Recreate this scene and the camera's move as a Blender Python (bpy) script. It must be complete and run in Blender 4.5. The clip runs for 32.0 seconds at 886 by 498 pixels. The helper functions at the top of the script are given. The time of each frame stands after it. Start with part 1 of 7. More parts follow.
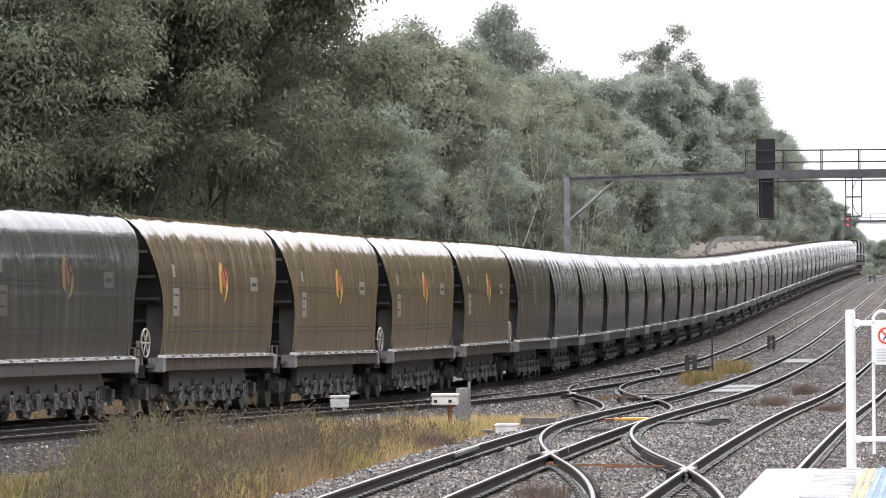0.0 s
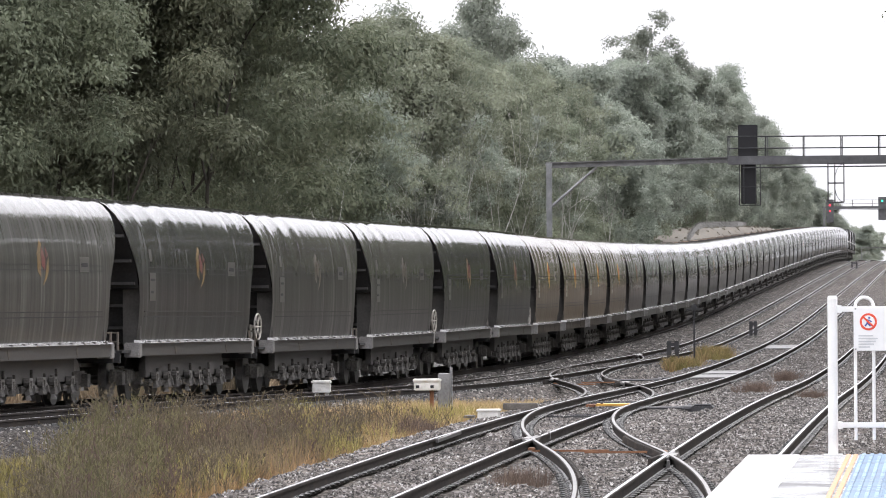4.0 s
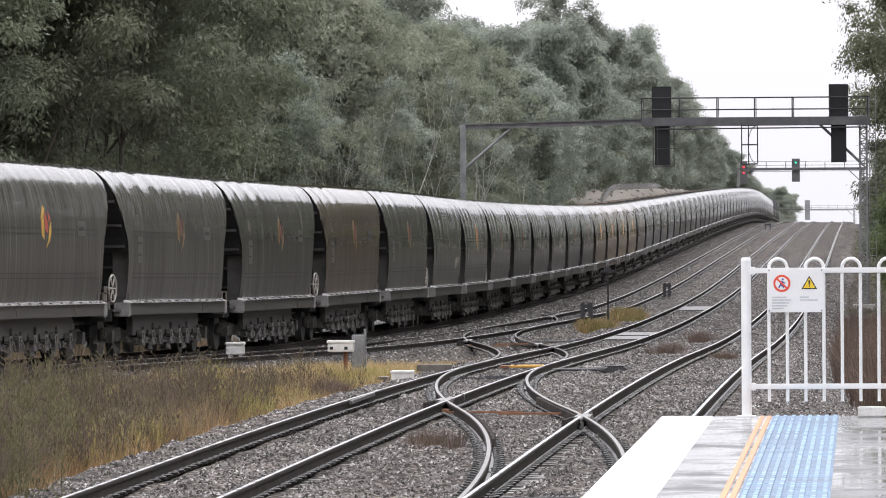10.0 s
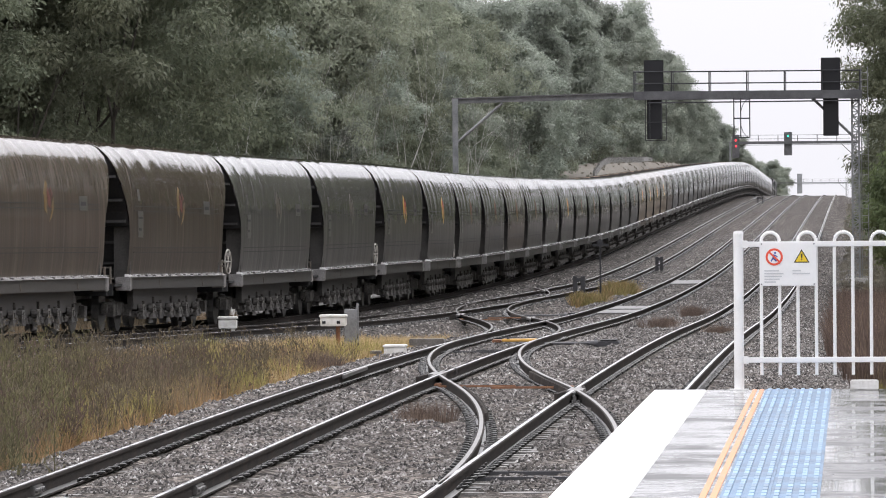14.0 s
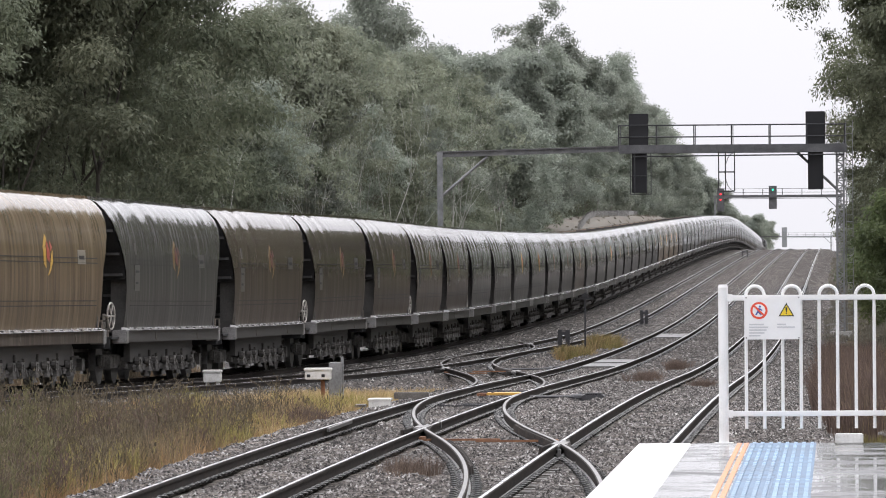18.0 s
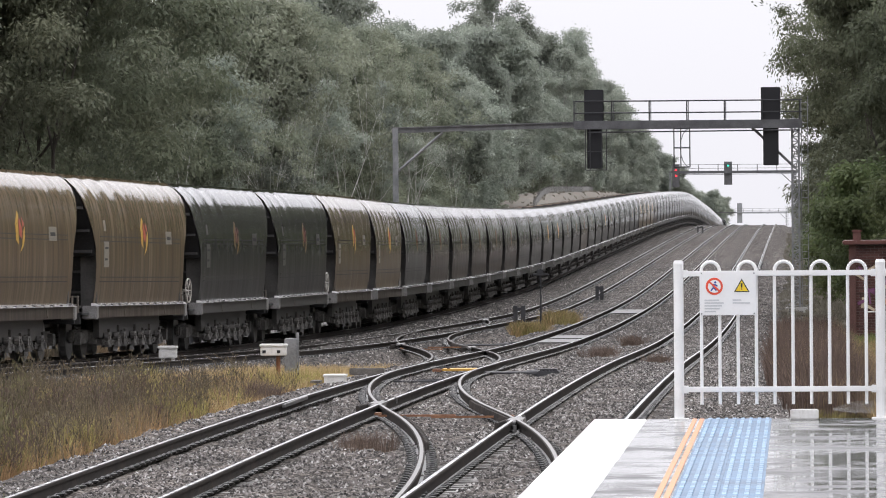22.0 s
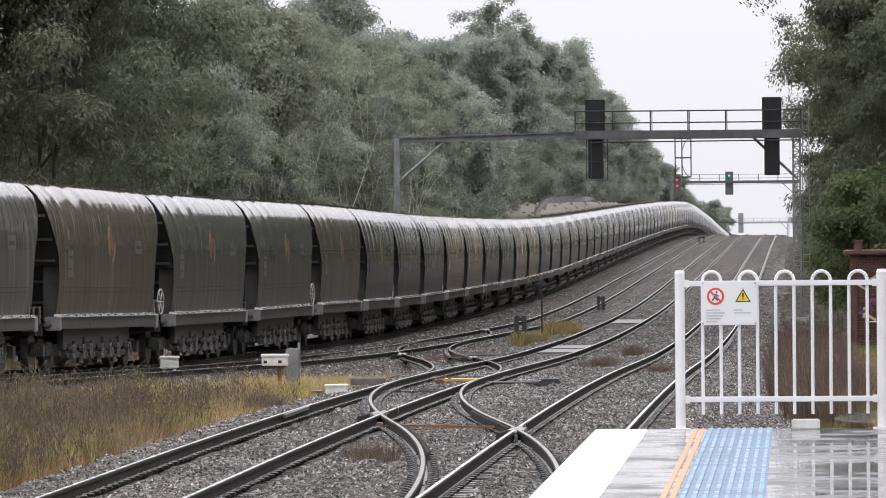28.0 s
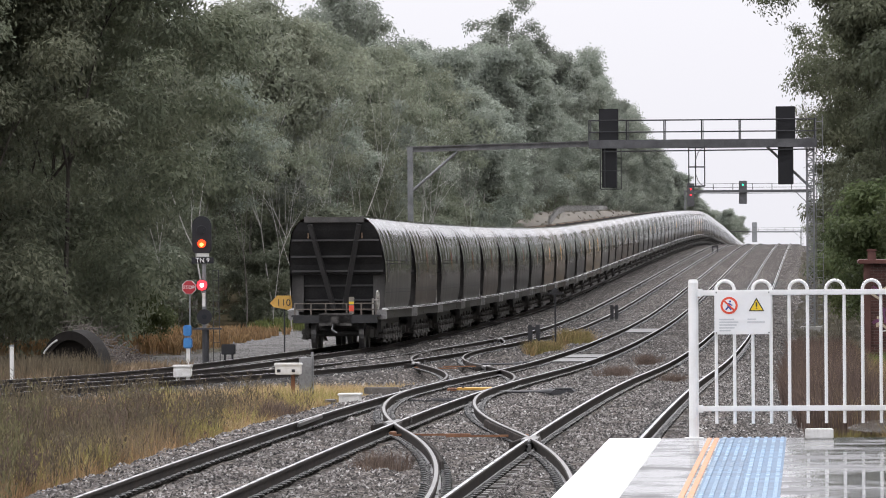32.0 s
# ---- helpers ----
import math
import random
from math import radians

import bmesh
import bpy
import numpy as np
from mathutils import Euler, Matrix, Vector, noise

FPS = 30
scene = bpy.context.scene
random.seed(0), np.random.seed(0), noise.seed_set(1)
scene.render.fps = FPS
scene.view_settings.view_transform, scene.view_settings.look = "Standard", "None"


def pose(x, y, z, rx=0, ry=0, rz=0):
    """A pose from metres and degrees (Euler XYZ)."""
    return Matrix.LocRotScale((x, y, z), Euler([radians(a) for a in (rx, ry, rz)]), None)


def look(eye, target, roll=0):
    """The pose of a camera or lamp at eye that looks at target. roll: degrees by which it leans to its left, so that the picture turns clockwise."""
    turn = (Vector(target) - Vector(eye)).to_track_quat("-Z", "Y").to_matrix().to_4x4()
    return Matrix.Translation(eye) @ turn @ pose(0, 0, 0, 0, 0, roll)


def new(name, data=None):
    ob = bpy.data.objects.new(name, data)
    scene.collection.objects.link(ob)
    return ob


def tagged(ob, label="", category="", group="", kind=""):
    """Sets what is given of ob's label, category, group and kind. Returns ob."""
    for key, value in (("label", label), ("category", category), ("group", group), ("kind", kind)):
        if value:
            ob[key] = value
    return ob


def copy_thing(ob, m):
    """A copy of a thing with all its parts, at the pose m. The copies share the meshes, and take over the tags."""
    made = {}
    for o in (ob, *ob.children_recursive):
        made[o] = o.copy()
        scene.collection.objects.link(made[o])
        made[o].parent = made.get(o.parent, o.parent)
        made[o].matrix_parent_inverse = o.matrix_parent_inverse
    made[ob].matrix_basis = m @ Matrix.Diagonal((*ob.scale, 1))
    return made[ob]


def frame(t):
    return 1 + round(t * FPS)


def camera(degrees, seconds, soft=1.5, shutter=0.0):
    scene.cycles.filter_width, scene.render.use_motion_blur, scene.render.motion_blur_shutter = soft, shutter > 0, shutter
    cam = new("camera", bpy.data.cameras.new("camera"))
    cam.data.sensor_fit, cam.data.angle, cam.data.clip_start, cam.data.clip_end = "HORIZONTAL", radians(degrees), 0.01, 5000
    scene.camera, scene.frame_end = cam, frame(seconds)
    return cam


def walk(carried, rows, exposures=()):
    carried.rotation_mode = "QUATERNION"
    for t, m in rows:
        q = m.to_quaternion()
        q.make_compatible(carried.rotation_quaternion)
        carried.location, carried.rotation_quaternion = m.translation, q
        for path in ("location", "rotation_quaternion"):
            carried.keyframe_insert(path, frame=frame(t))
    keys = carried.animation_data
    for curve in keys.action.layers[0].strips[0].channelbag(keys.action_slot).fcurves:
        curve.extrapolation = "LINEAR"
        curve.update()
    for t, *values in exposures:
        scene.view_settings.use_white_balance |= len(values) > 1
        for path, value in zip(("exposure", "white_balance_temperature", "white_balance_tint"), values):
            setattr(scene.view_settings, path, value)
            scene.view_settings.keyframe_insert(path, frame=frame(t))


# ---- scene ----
FIELD = 2 * math.degrees(math.atan(784 / 11000))
EYE = (0.0, 0.0, 2.65)
cam = camera(FIELD, 32.0, soft=1.0, shutter=0.1)
ROWS = [
    (0.0, 90.199, 0.46, 4.809), (0.5, 90.153, 0.54, 4.683), (1.0, 90.107, 0.53, 4.612), (1.5, 90.085, 0.56, 4.639),
    (2.0, 90.072, 0.34, 4.673), (2.5, 90.070, 0.35, 4.706), (4.5, 90.055, 0.37, 4.567), (5.0, 89.997, 0.34, 4.410),
    (5.5, 89.923, 0.31, 4.262), (6.0, 89.906, 0.27, 4.117), (6.5, 89.930, 0.28, 4.016), (7.0, 89.947, 0.20, 3.936),
    (7.5, 89.947, 0.26, 3.897), (8.0, 89.920, 0.25, 3.895), (8.5, 89.834, 0.25, 3.870), (9.0, 89.762, 0.29, 3.856),
    (9.5, 89.724, 0.30, 3.847), (10.0, 89.704, 0.35, 3.851), (10.5, 89.717, 0.43, 3.868), (11.0, 89.710, 0.48, 3.891),
    (11.5, 89.653, 0.59, 3.865), (12.0, 89.590, 0.65, 3.823), (12.5, 89.534, 0.52, 3.808), (13.0, 89.477, 0.37, 3.789),
    (13.5, 89.453, 0.29, 3.781), (14.0, 89.464, 0.43, 3.780), (14.5, 89.511, 0.49, 3.791), (16.5, 89.852, 0.34, 3.756),
    (17.0, 89.905, 0.36, 3.731), (17.5, 89.940, 0.40, 3.690), (18.0, 89.956, 0.40, 3.640), (18.5, 89.953, 0.42, 3.555),
    (19.0, 89.957, 0.50, 3.449), (19.5, 89.963, 0.48, 3.361), (20.0, 89.970, 0.44, 3.311), (20.5, 89.955, 0.46, 3.297),
    (21.0, 89.906, 0.45, 3.287), (21.5, 89.832, 0.50, 3.257), (22.0, 89.731, 0.42, 3.229), (22.5, 89.661, 0.32, 3.209),
    (23.0, 89.562, 0.42, 3.177), (23.5, 89.490, 0.41, 3.169), (24.0, 89.404, 0.30, 3.206), (24.5, 89.392, 0.24, 3.250),
    (25.0, 89.425, 0.11, 3.318), (25.5, 89.521, 0.07, 3.353), (27.5, 89.808, 0.31, 3.270), (28.0, 89.824, 0.45, 3.240),
    (28.5, 89.848, 0.36, 3.239), (29.0, 89.894, 0.30, 3.271), (29.5, 89.928, 0.26, 3.304), (30.0, 89.967, 0.33, 3.328),
    (30.5, 89.963, 0.56, 3.338), (31.0, 89.943, 0.65, 3.345), (31.5, 89.920, 0.52, 3.353), (32.0, 89.908, 0.41, 3.365),
]
walk(cam, [(t, pose(*EYE, rx, ry, rz)) for t, rx, ry, rz in ROWS],
     exposures=[(0.0, 0.62), (2.0, 0.58), (6.0, 0.47), (9.0, 0.31), (12.0, 0.25), (20.0, 0.19), (32.0, 0.14)])

# ---------------------------------------------------------------- light
SUN_ELEV, SUN_TURN = 52.0, 20.0
world = bpy.data.worlds.new("overcast_sky")
scene.world = world
world.use_nodes = True
wn, wl = world.node_tree.nodes, world.node_tree.links
wn.clear()
w_out = wn.new("ShaderNodeOutputWorld")
w_bg = wn.new("ShaderNodeBackground")
w_sky = wn.new("ShaderNodeTexSky")
w_sky.sky_type = "NISHITA"
w_sky.sun_disc = False
w_sky.sun_elevation = radians(SUN_ELEV)
w_sky.sun_rotation = radians(SUN_TURN)
w_sky.dust_density = 6.0
w_gray = wn.new("ShaderNodeHueSaturation")
w_gray.inputs["Saturation"].default_value = 0.25
w_gray.inputs["Value"].default_value = 0.07
w_add = wn.new("ShaderNodeMix")
w_add.data_type = "RGBA"
w_add.inputs[0].default_value = 0.85
w_add.inputs[7].default_value = (1.02, 1.01, 1.08, 1)
wl.new(w_sky.outputs[0], w_gray.inputs["Color"])
wl.new(w_gray.outputs[0], w_add.inputs[6])
# overcast: the sky overhead is brighter than near the horizon
w_tc = wn.new("ShaderNodeTexCoord")
w_sep = wn.new("ShaderNodeSeparateXYZ")
wl.new(w_tc.outputs["Generated"], w_sep.inputs[0])
w_up = wn.new("ShaderNodeMapRange")
w_up.inputs[1].default_value, w_up.inputs[2].default_value = 0.0, 0.9
w_up.inputs[3].default_value, w_up.inputs[4].default_value = 0.9, 2.35
wl.new(w_sep.outputs[2], w_up.inputs[0])
w_mul = wn.new("ShaderNodeVectorMath")
w_mul.operation = "SCALE"
wl.new(w_add.outputs[2], w_mul.inputs[0])
wl.new(w_up.outputs[0], w_mul.inputs["Scale"])
wl.new(w_mul.outputs[0], w_bg.inputs["Color"])
w_bg.inputs["Strength"].default_value = 1.0
wl.new(w_bg.outputs[0], w_out.inputs["Surface"])
sun = new("sun", bpy.data.lights.new("sun", "SUN"))
sun.data.energy, sun.data.angle, sun.data.color = 0.6, radians(40), (1.0, 0.98, 0.95)
a, e = radians(SUN_TURN), radians(SUN_ELEV)
sun.matrix_world = look((0, 0, 60), (-math.sin(a) * math.cos(e) * 60, -math.cos(a) * math.cos(e) * 60, 60 - 60 * math.sin(e)))


# ---------------------------------------------------------------- materials
def material(name, colors, rough=0.6, metal=0.0, scale=6.0, fine=60.0, bump=0.2, bump_size=0.01, coat=0.0, stretch=(1, 1, 1),
             vary=0.0, island=False, spec=0.5, coords="Object"):
    """Two to four base colours mixed by coarse and fine noise, with relief and gloss that varies."""
    m = bpy.data.materials.new(name)
    m.use_nodes = True
    n, l = m.node_tree.nodes, m.node_tree.links
    b = n["Principled BSDF"]
    tc = n.new("ShaderNodeTexCoord")
    mp = n.new("ShaderNodeMapping")
    mp.inputs["Scale"].default_value = stretch
    l.new(tc.outputs[coords], mp.inputs["Vector"])
    n1 = n.new("ShaderNodeTexNoise")
    n1.inputs["Scale"].default_value, n1.inputs["Detail"].default_value = scale, 4
    n2 = n.new("ShaderNodeTexNoise")
    n2.inputs["Scale"].default_value, n2.inputs["Detail"].default_value = fine, 3
    l.new(mp.outputs[0], n1.inputs["Vector"])
    l.new(mp.outputs[0], n2.inputs["Vector"])
    mx = n.new("ShaderNodeMath")
    mx.operation = "MULTIPLY_ADD"
    mx.inputs[1].default_value = 0.6
    l.new(n1.outputs[0], mx.inputs[0])
    half = n.new("ShaderNodeMath")
    half.operation = "MULTIPLY"
    half.inputs[1].default_value = 0.4
    l.new(n2.outputs[0], half.inputs[0])
    l.new(half.outputs[0], mx.inputs[2])
    ramp = n.new("ShaderNodeValToRGB")
    el = ramp.color_ramp.elements
    k = len(colors)
    while len(el) < k:
        el.new(0.5)
    for i, c in enumerate(colors):
        el[i].position = 0.34 + 0.32 * i / max(1, k - 1)
        el[i].color = (*c, 1)
    l.new(mx.outputs[0], ramp.inputs[0])
    col = ramp.outputs[0]
    if vary:
        if island:
            src = n.new("ShaderNodeNewGeometry").outputs["Random Per Island"]
        else:
            src = n.new("ShaderNodeObjectInfo").outputs["Random"]
        mr = n.new("ShaderNodeMapRange")
        mr.inputs[3].default_value, mr.inputs[4].default_value = 1 - vary, 1 + vary
        l.new(src, mr.inputs[0])
        hs = n.new("ShaderNodeHueSaturation")
        l.new(mr.outputs[0], hs.inputs["Value"])
        l.new(col, hs.inputs["Color"])
        col = hs.outputs[0]
    l.new(col, b.inputs["Base Color"])
    rr = n.new("ShaderNodeMapRange")
    rr.inputs[3].default_value, rr.inputs[4].default_value = max(0.02, rough - 0.12), min(1, rough + 0.12)
    l.new(n1.outputs[0], rr.inputs[0])
    l.new(rr.outputs[0], b.inputs["Roughness"])
    b.inputs["Metallic"].default_value = metal
    b.inputs["Coat Weight"].default_value = coat
    b.inputs["Coat Roughness"].default_value = 0.12
    b.inputs["Specular IOR Level"].default_value = spec
    if bump:
        bp = n.new("ShaderNodeBump")
        bp.inputs["Strength"].default_value, bp.inputs["Distance"].default_value = bump, bump_size
        l.new(n2.outputs[0], bp.inputs["Height"])
        l.new(bp.outputs[0], b.inputs["Normal"])
    return m


def glowing(name, color, strength):
    m = bpy.data.materials.new(name)
    m.use_nodes = True
    b = m.node_tree.nodes["Principled BSDF"]
    b.inputs["Base Color"].default_value = (*color, 1)
    b.inputs["Emission Color"].default_value = (*color, 1)
    b.inputs["Emission Strength"].default_value = strength
    return m


def stone_material(name, colors, size, bump=0.8, rough=0.6):
    """Broken stone: one tint a stone by cells, with relief between the stones."""
    m = bpy.data.materials.new(name)
    m.use_nodes = True
    n, l = m.node_tree.nodes, m.node_tree.links
    b = n["Principled BSDF"]
    tc = n.new("ShaderNodeTexCoord")
    v = n.new("ShaderNodeTexVoronoi")
    v.inputs["Scale"].default_value = 1 / size
    l.new(tc.outputs["Object"], v.inputs["Vector"])
    big = n.new("ShaderNodeTexNoise")
    big.inputs["Scale"].default_value = 0.35
    big.inputs["Detail"].default_value = 5
    l.new(tc.outputs["Object"], big.inputs["Vector"])
    sep = n.new("ShaderNodeSeparateColor")
    l.new(v.outputs["Color"], sep.inputs[0])
    ramp = n.new("ShaderNodeValToRGB")
    el = ramp.color_ramp.elements
    while len(el) < len(colors):
        el.new(0.5)
    for i, c in enumerate(colors):
        el[i].position = i / (len(colors) - 1)
        el[i].color = (*c, 1)
    l.new(sep.outputs[0], ramp.inputs[0])
    hs = n.new("ShaderNodeHueSaturation")
    mr = n.new("ShaderNodeMapRange")
    mr.inputs[1].default_value, mr.inputs[2].default_value = 0.3, 0.7
    mr.inputs[3].default_value, mr.inputs[4].default_value = 0.7, 1.25
    l.new(big.outputs[0], mr.inputs[0])
    l.new(mr.outputs[0], hs.inputs["Value"])
    l.new(ramp.outputs[0], hs.inputs["Color"])
    l.new(hs.outputs[0], b.inputs["Base Color"])
    b.inputs["Roughness"].default_value = min(1.0, rough + 0.25)
    b.inputs["Specular IOR Level"].default_value = 0.12
    bp = n.new("ShaderNodeBump")
    bp.inputs["Strength"].default_value, bp.inputs["Distance"].default_value = bump, size * 0.6
    bp.invert = True
    l.new(v.outputs["Distance"], bp.inputs["Height"])
    l.new(bp.outputs[0], b.inputs["Normal"])
    return m


def stained(m):
    """Coal dust along the coal lines and oily streaks along each track, laid over a stone material."""
    n, l = m.node_tree.nodes, m.node_tree.links
    b = n["Principled BSDF"]
    src = b.inputs["Base Color"].links[0].from_socket
    tc = n.new("ShaderNodeTexCoord")
    sp = n.new("ShaderNodeSeparateXYZ")
    l.new(tc.outputs["Object"], sp.inputs[0])
    ns = n.new("ShaderNodeTexNoise")
    ns.inputs["Scale"].default_value, ns.inputs["Detail"].default_value = 0.6, 5
    l.new(tc.outputs["Object"], ns.inputs["Vector"])
    ad = n.new("ShaderNodeMath")
    ad.operation = "MULTIPLY_ADD"
    ad.inputs[1].default_value = 5.0
    l.new(ns.outputs[0], ad.inputs[0])
    l.new(sp.outputs[0], ad.inputs[2])
    mr = n.new("ShaderNodeMapRange")
    mr.inputs[1].default_value, mr.inputs[2].default_value = -11.5, -8.0
    mr.inputs[3].default_value, mr.inputs[4].default_value = 0.33, 1.0
    l.new(ad.outputs[0], mr.inputs[0])
    mp = n.new("ShaderNodeMapping")
    mp.inputs["Scale"].default_value = (1.1, 0.03, 1)
    l.new(tc.outputs["Object"], mp.inputs["Vector"])
    n2 = n.new("ShaderNodeTexNoise")
    n2.inputs["Scale"].default_value, n2.inputs["Detail"].default_value = 1.0, 4
    l.new(mp.outputs[0], n2.inputs["Vector"])
    m2 = n.new("ShaderNodeMapRange")
    m2.inputs[1].default_value, m2.inputs[2].default_value = 0.35, 0.65
    m2.inputs[3].default_value, m2.inputs[4].default_value = 0.62, 1.2
    l.new(n2.outputs[0], m2.inputs[0])
    mu = n.new("ShaderNodeMath")
    mu.operation = "MULTIPLY"
    l.new(mr.outputs[0], mu.inputs[0])
    l.new(m2.outputs[0], mu.inputs[1])
    hs = n.new("ShaderNodeHueSaturation")
    l.new(mu.outputs[0], hs.inputs["Value"])
    l.new(src, hs.inputs["Color"])
    l.new(hs.outputs[0], b.inputs["Base Color"])
    return m


M = {}
M["ballast"] = stone_material("ballast_stone", [(0.014, 0.0125, 0.0115), (0.038, 0.033, 0.03), (0.082, 0.069, 0.06), (0.14, 0.12, 0.106), (0.33, 0.3, 0.27)], 0.06, bump=1.0, rough=0.6)
stained(M["ballast"])
def pebble(name, cols, rough):
    """Loose stones, each of one tint, from near black and wet to pale."""
    m = bpy.data.materials.new(name)
    m.use_nodes = True
    n, l = m.node_tree.nodes, m.node_tree.links
    b = n["Principled BSDF"]
    g = n.new("ShaderNodeNewGeometry")
    ramp = n.new("ShaderNodeValToRGB")
    el = ramp.color_ramp.elements
    while len(el) < len(cols):
        el.new(0.5)
    for i, (p, c) in enumerate(cols):
        el[i].position, el[i].color = p, (*c, 1)
    l.new(g.outputs["Random Per Island"], ramp.inputs[0])
    tc = n.new("ShaderNodeTexCoord")
    ns = n.new("ShaderNodeTexNoise")
    ns.inputs["Scale"].default_value, ns.inputs["Detail"].default_value = 0.5, 5
    l.new(tc.outputs["Object"], ns.inputs["Vector"])
    mr = n.new("ShaderNodeMapRange")
    mr.inputs[1].default_value, mr.inputs[2].default_value = 0.32, 0.68
    mr.inputs[3].default_value, mr.inputs[4].default_value = 0.6, 1.3
    l.new(ns.outputs[0], mr.inputs[0])
    hs = n.new("ShaderNodeHueSaturation")
    l.new(mr.outputs[0], hs.inputs["Value"])
    l.new(ramp.outputs[0], hs.inputs["Color"])
    l.new(hs.outputs[0], b.inputs["Base Color"])
    b.inputs["Roughness"].default_value = min(1.0, rough + 0.25)
    b.inputs["Specular IOR Level"].default_value = 0.12
    return m


M["stone"] = pebble("loose_stone", [(0, (0.008, 0.0075, 0.007)), (0.3, (0.035, 0.031, 0.028)), (0.6, (0.118, 0.105, 0.098)), (0.9, (0.22, 0.206, 0.197)), (1, (0.4, 0.39, 0.375))], 0.42)
M["stone_dark"] = pebble("coal_dusted_stone", [(0, (0.014, 0.0135, 0.013)), (0.5, (0.055, 0.05, 0.047)), (0.85, (0.13, 0.12, 0.112)), (1, (0.36, 0.34, 0.32))], 0.45)
# narrow grey tint range: the haze over far ballast flattened into stone colour
M["stone_far"] = pebble("distant_ballast_stone", [(0, (0.035, 0.032, 0.03)), (0.4, (0.08, 0.073, 0.068)), (0.8, (0.15, 0.139, 0.132)), (1, (0.3, 0.285, 0.275))], 0.5)
M["earth"] = material("verge_earth", [(0.035, 0.04, 0.02), (0.06, 0.05, 0.028), (0.1, 0.08, 0.045), (0.055, 0.065, 0.025)], 0.95, spec=0.08, scale=0.12, fine=3.0, bump=0.6, bump_size=0.15)
M["gravel"] = stone_material("track_gravel", [(0.11, 0.107, 0.104), (0.17, 0.165, 0.16), (0.25, 0.243, 0.236)], 0.05, rough=0.7)
M["bank"] = material("bank_grass", [(0.11, 0.092, 0.072), (0.165, 0.14, 0.112), (0.14, 0.132, 0.112), (0.2, 0.178, 0.15)], 0.9, scale=0.2, fine=2.5, bump=0.6, bump_size=0.2)
M["rail_side"] = material("rail_web_steel", [(0.028, 0.025, 0.024), (0.045, 0.04, 0.037), (0.066, 0.054, 0.046)], 0.85, scale=2, fine=30, spec=0.08)
M["rail_foot"] = material("wet_rail_foot", [(0.07, 0.067, 0.064), (0.12, 0.116, 0.112)], 0.35, scale=2, fine=30, spec=0.5)
M["rail_top"] = material("polished_rail_head", [(0.42, 0.42, 0.43), (0.6, 0.6, 0.6)], 0.28, metal=1.0, scale=2, fine=20, bump=0.02)
M["rail_dull"] = material("little_used_rail_head", [(0.1, 0.095, 0.09), (0.2, 0.195, 0.19), (0.3, 0.29, 0.28)], 0.42, metal=0.7, scale=1.2, fine=12, bump=0.05)
M["rail_dark"] = material("dull_dark_rail_head", [(0.06, 0.057, 0.055), (0.11, 0.105, 0.1), (0.2, 0.195, 0.19)], 0.55, scale=1.2, fine=12, bump=0.05, spec=0.3)
M["sleeper"] = material("wet_sleeper_concrete", [(0.12, 0.115, 0.11), (0.2, 0.19, 0.18), (0.26, 0.25, 0.23)], 0.5, scale=5, fine=50, vary=0.3)
M["panel"] = material("wet_stained_panel", [(0.05, 0.048, 0.046), (0.085, 0.082, 0.078), (0.13, 0.126, 0.12)], 0.4, scale=2, fine=30)
M["timber"] = material("wet_timber_sleeper", [(0.05, 0.045, 0.04), (0.1, 0.09, 0.08), (0.17, 0.16, 0.15)], 0.45, scale=4, fine=40, vary=0.4, stretch=(1, 8, 1))
M["clip"] = material("black_rail_clip", [(0.012, 0.012, 0.012), (0.03, 0.029, 0.028)], 0.28, scale=8, spec=0.5)
M["asphalt"] = material("wet_platform_asphalt", [(0.035, 0.034, 0.036), (0.065, 0.064, 0.066), (0.105, 0.104, 0.107)], 0.26, scale=1.3, fine=30, bump=0.1, bump_size=0.004, coat=0.4, stretch=(0.25, 1.6, 1))
M["white_edge"] = material("white_platform_paint", [(0.74, 0.74, 0.72), (0.82, 0.82, 0.81), (0.86, 0.86, 0.85)], 0.4, scale=1.5, fine=60, bump=0.08)
M["orange"] = material("orange_line_paint", [(0.55, 0.17, 0.04), (0.68, 0.27, 0.09)], 0.4, scale=4, fine=50, bump=0.05)
M["blue"] = material("blue_tactile_tile", [(0.035, 0.11, 0.21), (0.06, 0.15, 0.26)], 0.42, scale=2, fine=40, bump=0.05, coat=0.08, vary=0.3)
M["blue_bar"] = material("worn_tactile_bar", [(0.09, 0.2, 0.33), (0.19, 0.31, 0.44)], 0.4, scale=3, fine=40, bump=0.05, coat=0.08, vary=0.35)
